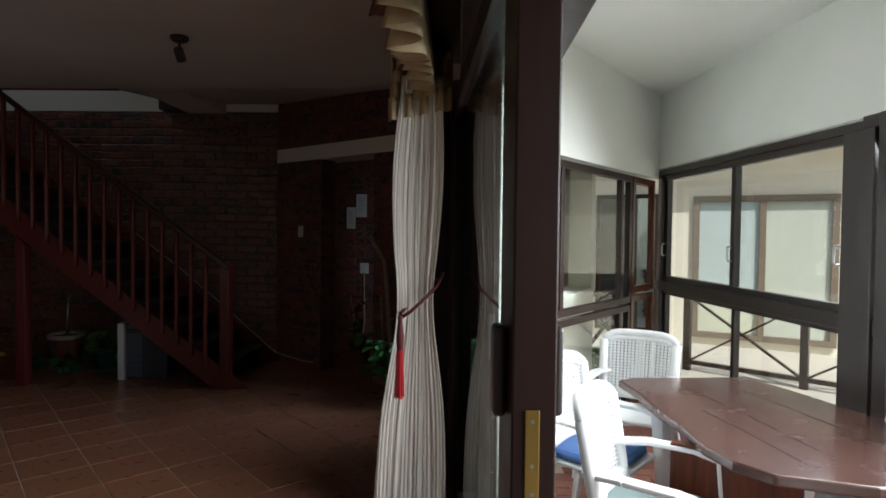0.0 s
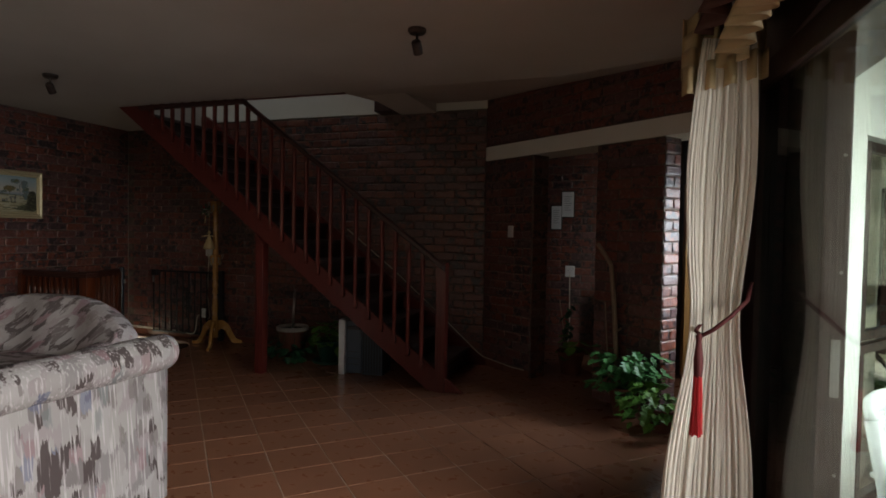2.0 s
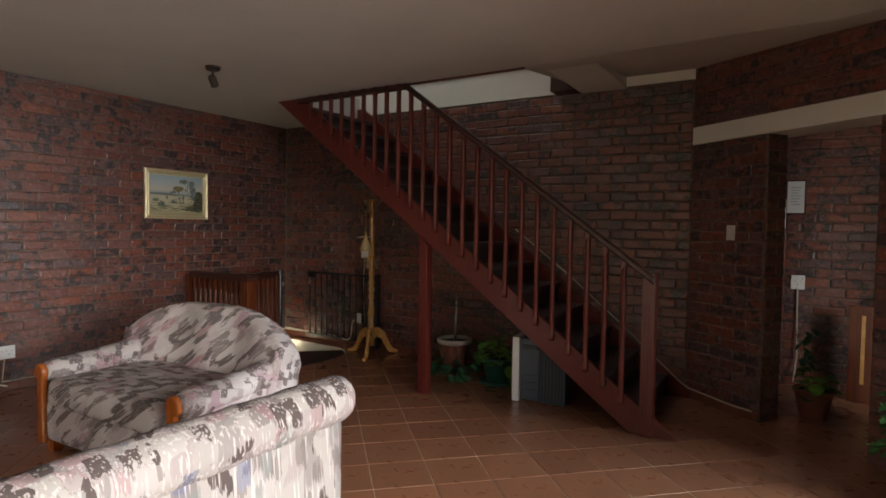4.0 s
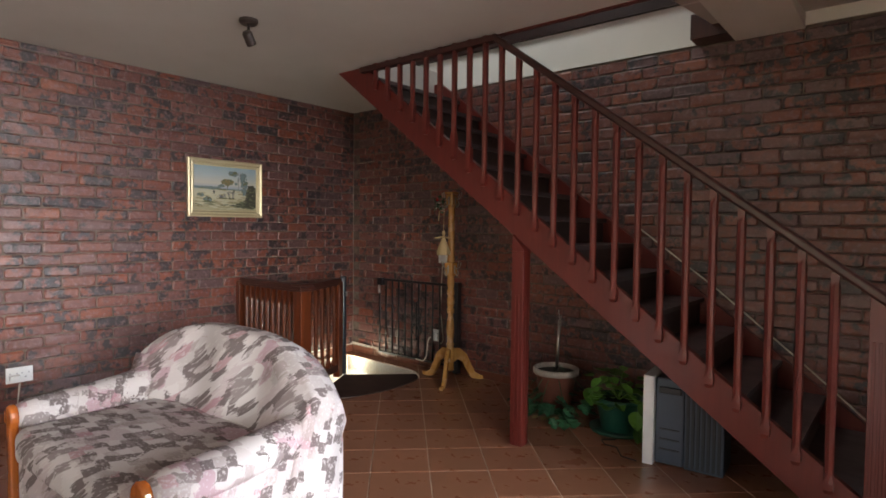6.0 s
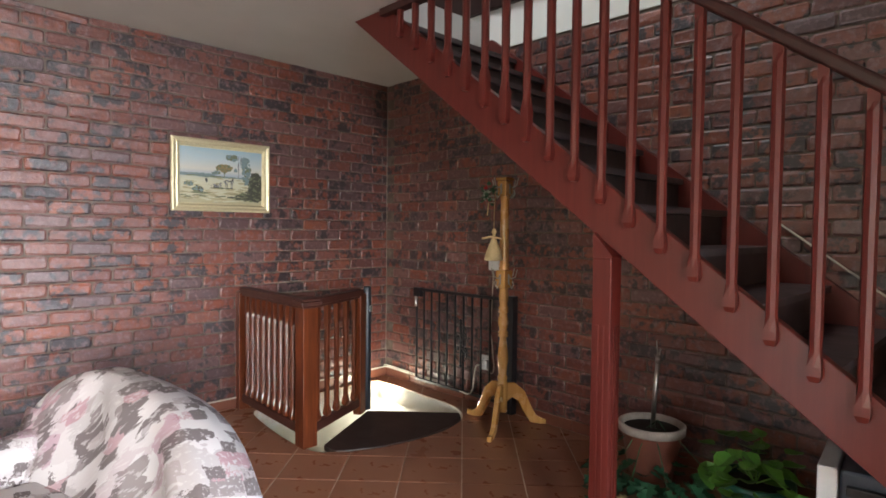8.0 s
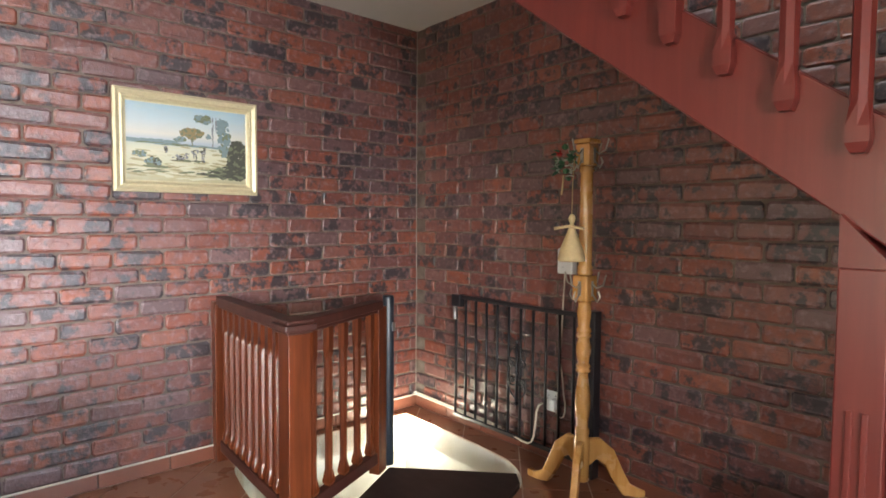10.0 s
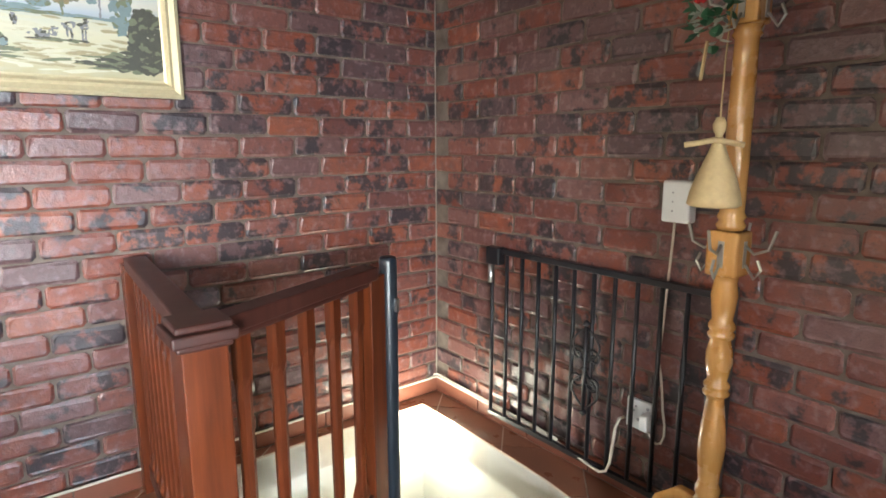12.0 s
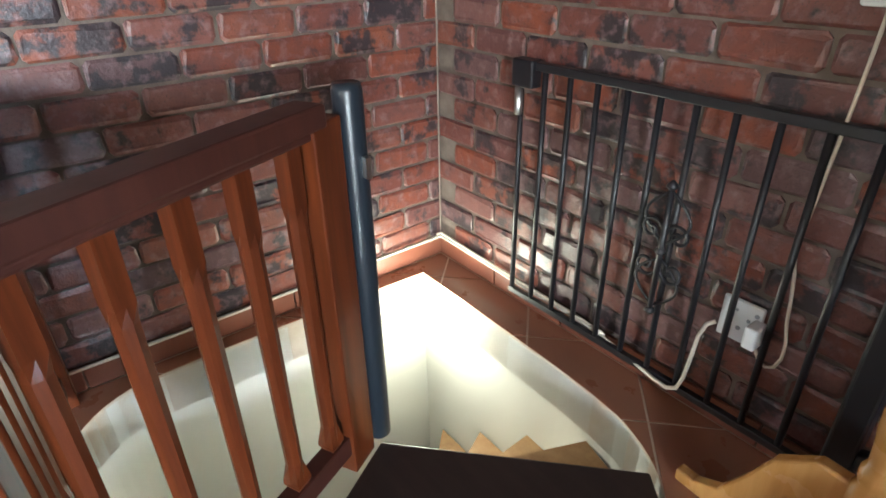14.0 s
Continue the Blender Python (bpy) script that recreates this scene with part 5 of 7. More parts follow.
# old terracotta pot with a chalky rim, a grey pipe and trailing ivy
px, py = -3.495, 7.20
potA = thing("potted_ivy", pose(px, py, 0) @ Matrix.Diagonal((1.04, 1.04, 0.92, 1)), "old terracotta pot with chalky rim and dark trailing ivy", "potted plant")
bm = bmesh.new()
lathe(bm, [(0.10, 0.0), (0.105, 0.01), (0.15, 0.29), (0.152, 0.30)], 28, cap=False)
lathe(bm, [(0.0995, 0.006), (0.098, 0.0)], 28)
part("pot", bm, TERRA, potA, smooth=True)
bm = bmesh.new()
lathe(bm, [(0.153, 0.298), (0.168, 0.302), (0.170, 0.345), (0.160, 0.352), (0.147, 0.345), (0.145, 0.30)], 28, cap=False)
part("rim", bm, LIME, potA, "chalk-stained flaking rim", smooth=True)
bm = bmesh.new()
lathe(bm, [(0.144, 0.315), (0.08, 0.325), (0.01, 0.33)], 20)
part("soil", bm, SOIL, potA)
bm = foliage(rg, (0.03, -0.18, 0.11), (0.27, 0.07), 84, 0.095, True, 0.25)
part("leaves", bm, LEAF_DARK, potA)
bm = bmesh.new()
stems(bm, (0, -0.02, 0.33), [(0.2, -0.25, 0.12), (-0.2, -0.2, 0.1), (0.05, -0.33, 0.08), (0.28, -0.05, 0.2), (-0.05, -0.2, 0.2), (0.12, -0.1, 0.36)])
part("stems", bm, LEAF_DARK, potA)
bm = bmesh.new()
for i in range(16):
    a = rg.random() * 3.14 - 3.14
    leaf(bm, Vector((0.08 + 0.12 * math.cos(a), -0.22 + 0.1 * math.sin(a), 0.025 + 0.03 * rg.random())), a, 0.1, 0.06, True)
part("dry_leaves", bm, STRAW, potA, "withered straw-coloured leaves")
bm = bmesh.new()
tube(bm, [(-3.480, 7.18, 0.30), (-3.466, 7.17, 0.50), (-3.452, 7.165, 0.66)], 0.0125, 10)
tube(bm, [(-3.452, 7.165, 0.66), (-3.449, 7.165, 0.70)], 0.016, 8)
tube(bm, [(-3.452, 7.165, 0.69), (-3.462, 7.165, 0.78)], 0.003, 5)
tube(bm, [(-3.447, 7.165, 0.69), (-3.438, 7.165, 0.74)], 0.003, 5)
tagged(part("pot_pipe", bm, STEEL, smooth=True), "grey metal pipe standing in the old terracotta pot", "pipe")

potB = thing("potted_pothos", pose(-2.93, 7.06, 0), "dark green plastic pot with broad light-green heart-shaped leaves", "potted plant")
bm = bmesh.new()
lathe(bm, [(0.11, 0.0), (0.155, 0.20), (0.165, 0.21), (0.165, 0.235), (0.150, 0.235), (0.148, 0.20)], 28, cap=False)
lathe(bm, [(0.19, 0.0), (0.20, 0.02), (0.185, 0.022), (0.11, 0.012)], 28)
part("pot", bm, GREEN_POT, potB, smooth=True)
bm = bmesh.new()
lathe(bm, [(0.148, 0.20), (0.07, 0.212), (0.01, 0.215)], 20)
part("soil", bm, SOIL, potB)
bm = foliage(rg, (-0.02, -0.03, 0.30), (0.17, 0.10), 42, 0.105, False, -0.1)
for p in ((0.18, -0.14, 0.2), (0.19, -0.16, 0.12), (0.17, -0.13, 0.08), (-0.20, -0.05, 0.27), (0.2, -0.1, 0.26)):
    leaf(bm, Vector(p), -1.2 + rg.random(), 1.0, 0.13)
part("leaves", bm, LEAF_LIGHT, potB)
bm = bmesh.new()
stems(bm, (0, 0, 0.21), [(-0.16, -0.04, 0.32), (0.12, -0.1, 0.38), (0.0, 0.08, 0.4), (0.18, -0.13, 0.26), (-0.08, -0.12, 0.36)], 0.004)
part("stems", bm, LEAF_LIGHT, potB)

# old television set and speaker case under the stairs
tv = thing("television_set", pose(-2.582, 6.60, 0, rz=6), "charcoal appliance with a pale front edge under the stairs", "appliance")
boxed("front_panel", (-0.012, 0.050, 0.0, 0.46, 0.0, 0.535), POLY, tv, "pale grey-white front edge", bevel=0.006)
bm = bmesh.new()
box(bm, 0.052, 0.215, 0.03, 0.44, 0.01, 0.525)
soften(part("casing", bm, FADED_BLACK, tv), 0.012)
bm = bmesh.new()
box(bm, 0.075, 0.20, 0.005, 0.028, 0.44, 0.475)
soften(part("handle", bm, BLACK_METAL, tv), 0.004)
bm = bmesh.new()
for i in range(3):
    box(bm, 0.08, 0.19, 0.022, 0.03, 0.10 + i * 0.06, 0.106 + i * 0.06)
part("vent_slot", bm, BLACK_METAL, tv)
grille = thing("grille_panel", pose(-2.375, 6.66, 0, rz=4), "dark grey ribbed panel leaning beside the appliance under the stairs", "panel")
boxed("panel", (0.0, 0.215, 0.0, 0.25, 0.0, 0.53), FADED_BLACK, grille, bevel=0.01)
for i in range(7):
    bm = bmesh.new()
    box(bm, 0.015 + i * 0.028, 0.030 + i * 0.028, -0.006, 0.0, 0.02, 0.51)
    part("rib", bm, MESH_GREY, grille)
bm = bmesh.new()
tube(bm, [(-2.62, 6.58, 0.012), (-2.72, 6.60, 0.008), (-2.80, 6.72, 0.007), (-2.88, 6.72, 0.007), (-2.93, 6.78, 0.008), (-2.86, 6.85, 0.007)], 0.005, 6)
tagged(part("power_cord", bm, BLACK_METAL, smooth=True), "black power cord lying on the tiles beside the appliance", "cord")

# ---------- alcove: switch, notices, socket, plants, stick ----------
MS = LM @ Matrix.Translation((0.415, -0.012, 1.42))
sw_ = thing("light_switch", MS, "pale double light switch on the brick pier", "switch")
boxed("plate", (-0.036, 0.036, -0.012, 0, -0.058, 0.058), WHITE_PLASTIC, sw_, bevel=0.004)
boxed("rocker", (-0.018, 0.018, -0.016, -0.012, -0.025, 0.025), WHITE_PLASTIC, sw_, bevel=0.002)


def notice(x, z, w, h):
    t = thing("framed_notice", pose(x, 8.5 - 0.008, z), "small white notice in a thin blue-black frame on the brick", "notice", "framed notices")
    boxed("frame", (-w / 2 - 0.012, w / 2 + 0.012, -0.014, 0, -h / 2 - 0.012, h / 2 + 0.012), BLACK_METAL, t, bevel=0.002)
    boxed("sheet", (-w / 2, w / 2, -0.016, -0.0145, -h / 2, h / 2), PAPER, t)
    bm = bmesh.new()
    for i in range(7):
        box(bm, -w * 0.3, w * (0.3 - 0.08 * (i % 3)), -0.017, -0.0162, h * 0.3 - i * h * 0.09, h * 0.3 - i * h * 0.09 + 0.006)
    part("text_lines", bm, INK, t)


notice(-0.75, 1.60, 0.115, 0.27)
notice(-0.62, 1.755, 0.135, 0.29)
wall_plate("wall_socket", pose(-0.58, 8.5 - 0.010, 0.97), 0.11, 0.13, "white wall socket on the alcove brick", "socket", three)
bm = bmesh.new()
tube(bm, [(-0.58, 8.475, 0.93), (-0.575, 8.47, 0.6), (-0.565, 8.45, 0.3), (-0.59, 8.42, 0.05)], 0.006, 6)
tagged(part("socket_cable", bm, CREAM_CABLE), "cream cable hanging from the alcove socket", "cable")


def trailing(name, x, y, h, label, count, size, spread, mats=LEAF_LIGHT, potr=0.13, poth=0.2):
    t = thing(name, pose(x, y, 0), label, "potted plant")
    bm = bmesh.new()
    lathe(bm, [(potr * 0.7, 0.0), (potr, poth), (potr * 1.08, poth), (potr * 1.08, poth + 0.03), (potr * 0.95, poth + 0.03)], 22, cap=False)
    lathe(bm, [(potr * 0.7, 0.002), (potr * 0.69, 0.0)], 22)
    part("pot", bm, TERRA, t, smooth=True)
    bm = bmesh.new()
    lathe(bm, [(potr * 0.93, poth + 0.01), (0.01, poth + 0.015)], 16)
    part("soil", bm, SOIL, t)
    bm = foliage(rg, (0, 0, h), spread, count, size, count > 100, 0.2)
    part("leaves", bm, mats, t)
    bm = bmesh.new()
    stems(bm, (0, 0, poth), [(spread[0] * math.cos(a), spread[0] * math.sin(a), h + 0.1 * math.sin(3 * a)) for a in (0.3, 1.2, 2.2, 3.3, 4.2, 5.2)])
    part("stems", bm, mats, t)
    return t


cl = trailing("climbing_plant", -0.46, 7.50, 0.26, "small climbing plant with green leaves in the brick alcove", 22, 0.10, (0.12, 0.12))
bm = bmesh.new()
tube(bm, [(-0.50, 7.62, 0.1), (-0.60, 7.68, 0.72)], 0.005, 5)
tube(bm, [(-0.66, 7.66, 0.28), (-0.40, 7.58, 0.30)], 0.005, 5)
tagged(part("plant_cane", bm, STICK), "thin cane beside the climbing plant", "cane")
bm = bmesh.new()
for i in range(12):
    leaf(bm, Vector((-0.52 + 0.08 * (rg.random() - 0.5), 7.64, 0.34 + 0.03 * i)), rg.random() * 6, 0.8, 0.085)
tagged(part("climbing_leaves", bm, LEAF_DARK), "few dark leaves climbing the cane", "plant")
trailing("bushy_plant", 0.08, 6.28, 0.36, "bushy potted plant with bright leaves beside the brick pier", 190, 0.085, (0.27, 0.15), LEAF_MID, 0.13, 0.2)
trailing("bushy_plant", 0.32, 6.00, 0.20, "low potted plant with bright leaves spilling over the tiles", 120, 0.085, (0.27, 0.13), LEAF_LIGHT, 0.10, 0.14)
bm = bmesh.new()
tube(bm, [(0.02, 6.40, 0.2), (-0.005, 6.42, 0.5), (-0.03, 6.44, 0.85), (-0.06, 6.45, 1.16), (-0.11, 6.45, 1.24), (-0.17, 6.46, 1.33)], 0.021, 8, 0.75)
tube(bm, [(-0.01, 6.42, 0.62), (0.03, 6.40, 0.66)], 0.009, 6)
tagged(part("branch", bm, STICK, smooth=True), "pale crooked bare branch standing in the bushy plant's pot", "branch")
bm = bmesh.new()
tube(bm, [(-0.05, 6.45, 0.1), (-0.10, 6.50, 0.85)], 0.006, 5)
tagged(part("thin_cane", bm, STICK), "thin cane behind the crooked branch", "cane")
bd = thing("leaning_board", pose(-0.10, 8.2, 0, rz=-12), "reddish varnished board with pale strip leaning in the alcove", "board")
boxed("board", (-0.10, 0.10, -0.02, 0.02, 0.0, 0.82), MAHOGANY, bd, bevel=0.005)
boxed("strip", (-0.012, 0.016, -0.025, -0.0205, 0.16, 0.74), PINE, bd)

# ---------- kitchen beyond the pier ----------
kc = thing("kitchen_counter", pose(0.70, 7.62, 0), "pale wooden kitchen counter with green panels and dark plinth", "counter")
boxed("carcass", (0.0, 0.98, 0.0, 0.55, 0.10, 0.93), KIT_WOOD, kc, bevel=0.004)
boxed("plinth", (0.02, 0.98, 0.04, 0.55, 0.0, 0.098), COUNTER, kc)
bm = bmesh.new()
for i in range(2):
    box(bm, 0.07 + i * 0.46, 0.47 + i * 0.46, -0.008, -0.001, 0.20, 0.86)
soften(part("panel", bm, PALE_PANEL, kc, "pale green inset panel"), 0.003)
boxed("worktop", (-0.04, 0.99, -0.05, 0.6, 0.932, 0.965), COUNTER, kc, "dark worktop", bevel=0.004)
kp = thing("kitchen_post", pose(0.65, 7.66, 0), "pale wooden shaped end panel of the kitchen counter", "panel")
bm = bmesh.new()
lo = [bm.verts.new(p) for p in ((-0.055, -0.03, 0), (0.05, -0.03, 0), (0.05, -0.03, 0.97), (0.03, -0.03, 1.2), (0.055, -0.03, 1.45), (0.03, -0.03, 1.7), (0.055, -0.03, 1.90), (-0.055, -0.03, 1.93))]
hi = [bm.verts.new(v.co + Vector((0, 0.3, 0))) for v in lo]
bm.faces.new(lo)
bm.faces.new(hi[::-1])
for i in range(8):
    bm.faces.new((lo[i], lo[(i + 1) % 8], hi[(i + 1) % 8], hi[i]))
soften(part("panel", bm, KIT_WOOD, kp), 0.006)
ap = thing("coffee_machine", pose(0.86, 7.80, 0.965), "dark countertop coffee machine with metal spout", "appliance")
boxed("body", (0, 0.22, 0, 0.25, 0, 0.32), APPLIANCE, ap, bevel=0.015)
bm = bmesh.new()
tube(bm, [(0.05, -0.02, 0.2), (0.06, -0.06, 0.19), (0.06, -0.07, 0.14)], 0.01, 8)
part("spout", bm, STEEL, ap)
for i in range(4):
    kt = thing("kitchen_jar", pose(1.13 + 0.10 * i, 7.78 + 0.03 * (i % 2), 0.965), "small steel and glass kitchen jar on the dark worktop", "jar", "jars on the worktop")
    bm = bmesh.new()
    lathe(bm, [(0.038, 0), (0.042, 0.02), (0.042, 0.13 + 0.02 * (i % 2)), (0.03, 0.16)], 14)
    part("body", bm, WHITE_PLASTIC if i % 2 else STEEL, kt, smooth=True)
    bm = bmesh.new()
    lathe(bm, [(0.032, 0.161), (0.032, 0.185), (0.01, 0.195)], 12)
    part("lid", bm, BLACK_METAL, kt, smooth=True)

# ---------- sliding door between room and porch ----------
leaf1 = thing("sliding_door", pose(0.708, 2.345, 0, rz=4.2), "dark wooden sliding glass door, half open, with brass plate", "door")
boxed("lock_stile", (-0.008, 0.072, 0.0, 0.150, 0.01, 2.09), DOOR_WOOD, leaf1, bevel=0.004)
boxed("far_stile", (-0.005, 0.045, 1.91, 2.06, 0.01, 2.09), DOOR_WOOD, leaf1, bevel=0.004)
boxed("top_rail", (0.0, 0.04, 0.152, 1.908, 1.99, 2.09), DOOR_WOOD, leaf1, bevel=0.003)
boxed("bottom_rail", (0.0, 0.04, 0.152, 1.908, 0.01, 0.13), DOOR_WOOD, leaf1, bevel=0.003)
g = boxed("pane", (0.016, 0.022, 0.152, 1.908, 0.13, 1.99), DOOR_GLASS, leaf1, "clear door pane")
g.visible_shadow = False
for sx, nm in ((-0.034, "inner"), (0.073, "outer")):
    bm = bmesh.new()
    box(bm, sx, sx + 0.025, 0.05, 0.105, 1.07, 1.24)
    soften(part("pull_handle", bm, BLACK_WOOD, leaf1, "chunky dark pull handle" if nm == "inner" else ""), 0.01, 3)
bm = bmesh.new()
box(bm, 0.016, 0.042, -0.0035, 0.0, 0.80, 1.10)
soften(part("lock_plate", bm, BRASS, leaf1, "worn brass lock plate"), 0.002)
bm = bmesh.new()
for z in (0.83, 0.95, 1.00, 1.08):
    lathe(bm, [(0.004, 0), (0.004, 0.0015)], 8, m=Matrix.Translation((0.029, -0.0035, z)) @ Matrix.Rotation(radians(90), 4, "X"))
part("screw", bm, STEEL, leaf1)

bm = bmesh.new()
box(bm, 0.706, 0.788, JAMB - 0.03, JAMB + 0.018, -0.02, 2.10)
box(bm, 0.465, 0.60, 4.43, 4.49, 0.0, 2.1)
box(bm, 0.60, 0.708, 4.43, 4.50, 0.0, 2.1)
box(bm, 0.66, 1.0, -0.9, 4.9, 2.10, 2.24)
box(bm, 0.755, 0.99, -0.95, -0.9, -0.02, 2.12)
box(bm, 0.60, 0.66, -0.6, 4.42, 2.10, 2.30)
tagged(soften(part("door_frame", bm, DOOR_WOOD), 0.005), "dark stained wooden frame and overhead track of the sliding door", "door frame", kind="structure")
bm = bmesh.new()
box(bm, 0.66, 0.92, -0.9, JAMB - 0.03, -0.02, 0.008)
tagged(part("door_sill", bm, DOOR_WOOD), "dark timber sill under the sliding door", "door sill", kind="structure")
jp = thing("strike_plate", pose(0.742, JAMB - 0.032, 0.95), "bright steel strike plate on the door jamb", "lock")
boxed("plate", (0.0, 0.028, -0.003, 0.0, -0.10, 0.10), STEEL, jp, bevel=0.001)
for z in (-0.6, -0.35, 0.35, 0.75):
    sc = thing("jamb_screw", pose(0.765, JAMB - 0.033, 0.93 + z), "small bright screw head in the door jamb", "screw", "screws in the door jamb")
    bm = bmesh.new()
    lathe(bm, [(0.006, 0), (0.006, 0.003)], 8, m=Matrix.Rotation(radians(90), 4, "X"))
    part("head", bm, STEEL, sc)

# ---------- curtain, tie-back and swagged valance ----------
cur = thing("curtain", pose(0.44, 4.07, 0), "cream pleated curtain tied back with a crimson tasselled cord", "curtain")


def curtain_xy(z):
    """Left and right edge of the gathered cloth at a height."""
    pin = math.exp(-((z - 1.10) / 0.42) ** 2)
    top = max(0.0, (z - 1.3) / 0.8)
    left = 0.235 + 0.075 * pin + 0.09 * top - 0.04 * max(0.0, 0.9 - z)
    right = 0.560 - 0.070 * pin - 0.045 * top
    return left, right


bm = bmesh.new()
NU, NV = 150, 46


def cloth(u, v):
    z = 0.03 + v * 2.13
    l_, r_ = curtain_xy(z)
    w_ = r_ - l_
    a = u * 2 * math.pi * 13 + 1.7 * math.sin(u * 9 + z * 0.8) + 0.8 * math.sin(u * 21 - z * 1.1)
    amp = (0.003 + 0.004 * (w_ / 0.3)) * (0.55 + 0.45 * math.sin(u * 23 + 1 + z * 1.3))
    x = l_ + w_ * u + 0.006 * math.sin(a * 0.5 + z * 2.0)
    y = 4.07 + amp * math.sin(a + 0.35 * math.sin(z * 3.1 + u * 7)) + 0.004 * math.sin(a * 2.3 + z * 4) + 0.03 * math.sin(u * 3.1)
    return Vector((x - 0.44, y - 4.07, z))


grid_surface(bm, cloth, NU, NV)
o = part("cloth", bm, CURTAIN, cur, smooth=True)
so = o.modifiers.new("thick", "SOLIDIFY")
so.thickness = 0.003
bm = bmesh.new()
tube(bm, [(0.53, 4.12, 1.22), (0.50, 4.02, 1.16), (0.44, 3.985, 1.10), (0.38, 3.985, 1.045), (0.345, 4.00, 1.02), (0.33, 4.05, 1.03), (0.36, 4.12, 1.06), (0.50, 4.15, 1.19)], 0.008, 8)
o = part("tie_cord", bm, DARK_CORD, cur, "maroon twisted tie-back cord", smooth=True)
o.matrix_parent_inverse = cur.matrix_world.inverted()
bm = bmesh.new()
lathe(bm, [(0.005, 0.86), (0.015, 0.865), (0.018, 0.93), (0.010, 1.0), (0.013, 1.02), (0.006, 1.03)], 12, m=Matrix.Translation((0.335, 3.99, 0)))
o = part("tassel_head", bm, DARK_CORD, cur, smooth=True)
o.matrix_parent_inverse = cur.matrix_world.inverted()
bm = bmesh.new()
for i in range(26):
    a = i * 2.4
    r = 0.017 * math.sqrt(i / 26)
    tube(bm, [(0.335 + r * math.cos(a) * 0.8, 3.99 + r * math.sin(a) * 0.8, 0.87), (0.334 + 1.35 * r * math.cos(a), 3.99 + 1.35 * r * math.sin(a), 0.645 + 0.008 * math.sin(i * 3))], 0.0035, 5)
o = part("tassel", bm, RED_CORD, cur, "crimson tassel fringe")
o.matrix_parent_inverse = cur.matrix_world.inverted()

val = thing("valance", pose(0.5, 3.2, 2.0), "swagged satin valance in old gold and brown above the door", "valance")
vi = val.matrix_world.inverted()
for nm, mat_, x0_, z0_, z1_, ph in (("gold_frill", GOLD_CLOTH, 0.42, 2.00, 2.30, 0.0), ("brown_swag", BROWN_CLOTH, 0.36, 2.12, 2.42, 1.3)):
    bm = bmesh.new()

    def frill(u, v):
        y = 4.28 - 2.1 * u
        swag = 0.16 * abs(math.sin(u * math.pi * 2.0)) * (1 if nm == "brown_swag" else 0.6)
        z = (z0_ + swag) + ((z1_ + 0.12 * u) - (z0_ + swag)) * v
        x = x0_ + (0.055 * (1 - v) + 0.01) * math.sin(u * 2 * math.pi * 19 + ph) + 0.10 * v * 0.4
        return Vector((x, y + 0.02 * math.cos(u * 2 * math.pi * 19 + ph), z))

    grid_surface(bm, frill, 220, 8)
    o = part(nm, bm, mat_, val, smooth=True)
    o.matrix_parent_inverse = vi
    so = o.modifiers.new("thick", "SOLIDIFY")
    so.thickness = 0.004
bm = bmesh.new()
for k_ in range(4):
    def jab(u, v, k_=k_):
        x = 0.26 + 0.30 * u
        z = 2.34 - 0.075 * k_ - 0.05 * v - 0.10 * (1 - u) * 0.6
        return Vector((x, 4.18 - 0.03 * k_ + 0.030 * math.sin(u * 2 * math.pi * 4 + k_), z - 0.06 * v))
    grid_surface(bm, jab, 60, 4)
o = part("cascade", bm, GOLD_CLOTH, val, "rippled old-gold cascade end", smooth=True)
o.matrix_parent_inverse = vi
so = o.modifiers.new("thick", "SOLIDIFY")
so.thickness = 0.004
boxed("pelmet_board", (0.47, 0.655, 2.1, 4.35, 2.30, 2.33), DOOR_WOOD, None, bevel=0.003)
tagged(bpy.data.objects["pelmet_board"], "dark pelmet board above the valance", "pelmet")

# ---------- enclosed porch ----------
PF = -0.20
bm = bmesh.new()
prism(bm, [(0.99, -1.9), (3.35, -1.9), (3.3, 4.2), (2.80, 4.55), (2.58, 7.0), (0.99, 5.3)], PF - 0.1, PF - 0.008)
tagged(part("porch_floor", bm, GROUT), "paved porch floor", "floor", kind="structure")
bm = bmesh.new()
prism(bm, [(0.98, -1.9), (3.9, -1.9), (3.9, 7.6), (2.45, 7.4), (0.98, 5.2)], 2.78, 2.9)
tagged(part("porch_ceiling", bm, PORCH_WALL), "pale cream painted porch ceiling", "ceiling", kind="structure")
WA, WB = Vector((1.02, 4.98, 0)), Vector((2.55, 6.98, 0))   # inner line of the glazed end wall


def along(a, b):
    d = (b - a).normalized()
    return Matrix(((d.x, -d.y, 0, a.x), (d.y, d.x, 0, a.y), (0, 0, 1, 0), (0, 0, 0, 1))), (b - a).length


EM, EL = along(WA, WB)
W0 = 0.46
bm = bmesh.new()
box(bm, -0.28, W0, 0.0, 0.12, PF, 2.78, m=EM)
box(bm, W0, EL, 0.0, 0.12, 1.97, 2.78, m=EM)
tagged(part("porch_wall_end", bm, PORCH_WALL), "pale painted wall at the end of the porch with a glazed opening", "wall", kind="structure")
bm = bmesh.new()
prism(bm, [(0.784, JAMB + 0.02), (0.792, JAMB + 0.02), (1.002, 5.02), (0.993, 5.055)], PF, 2.78)
tagged(part("porch_wall_house", bm, PORCH_WALL), "pale painted outer face of the house wall", "wall", kind="structure")


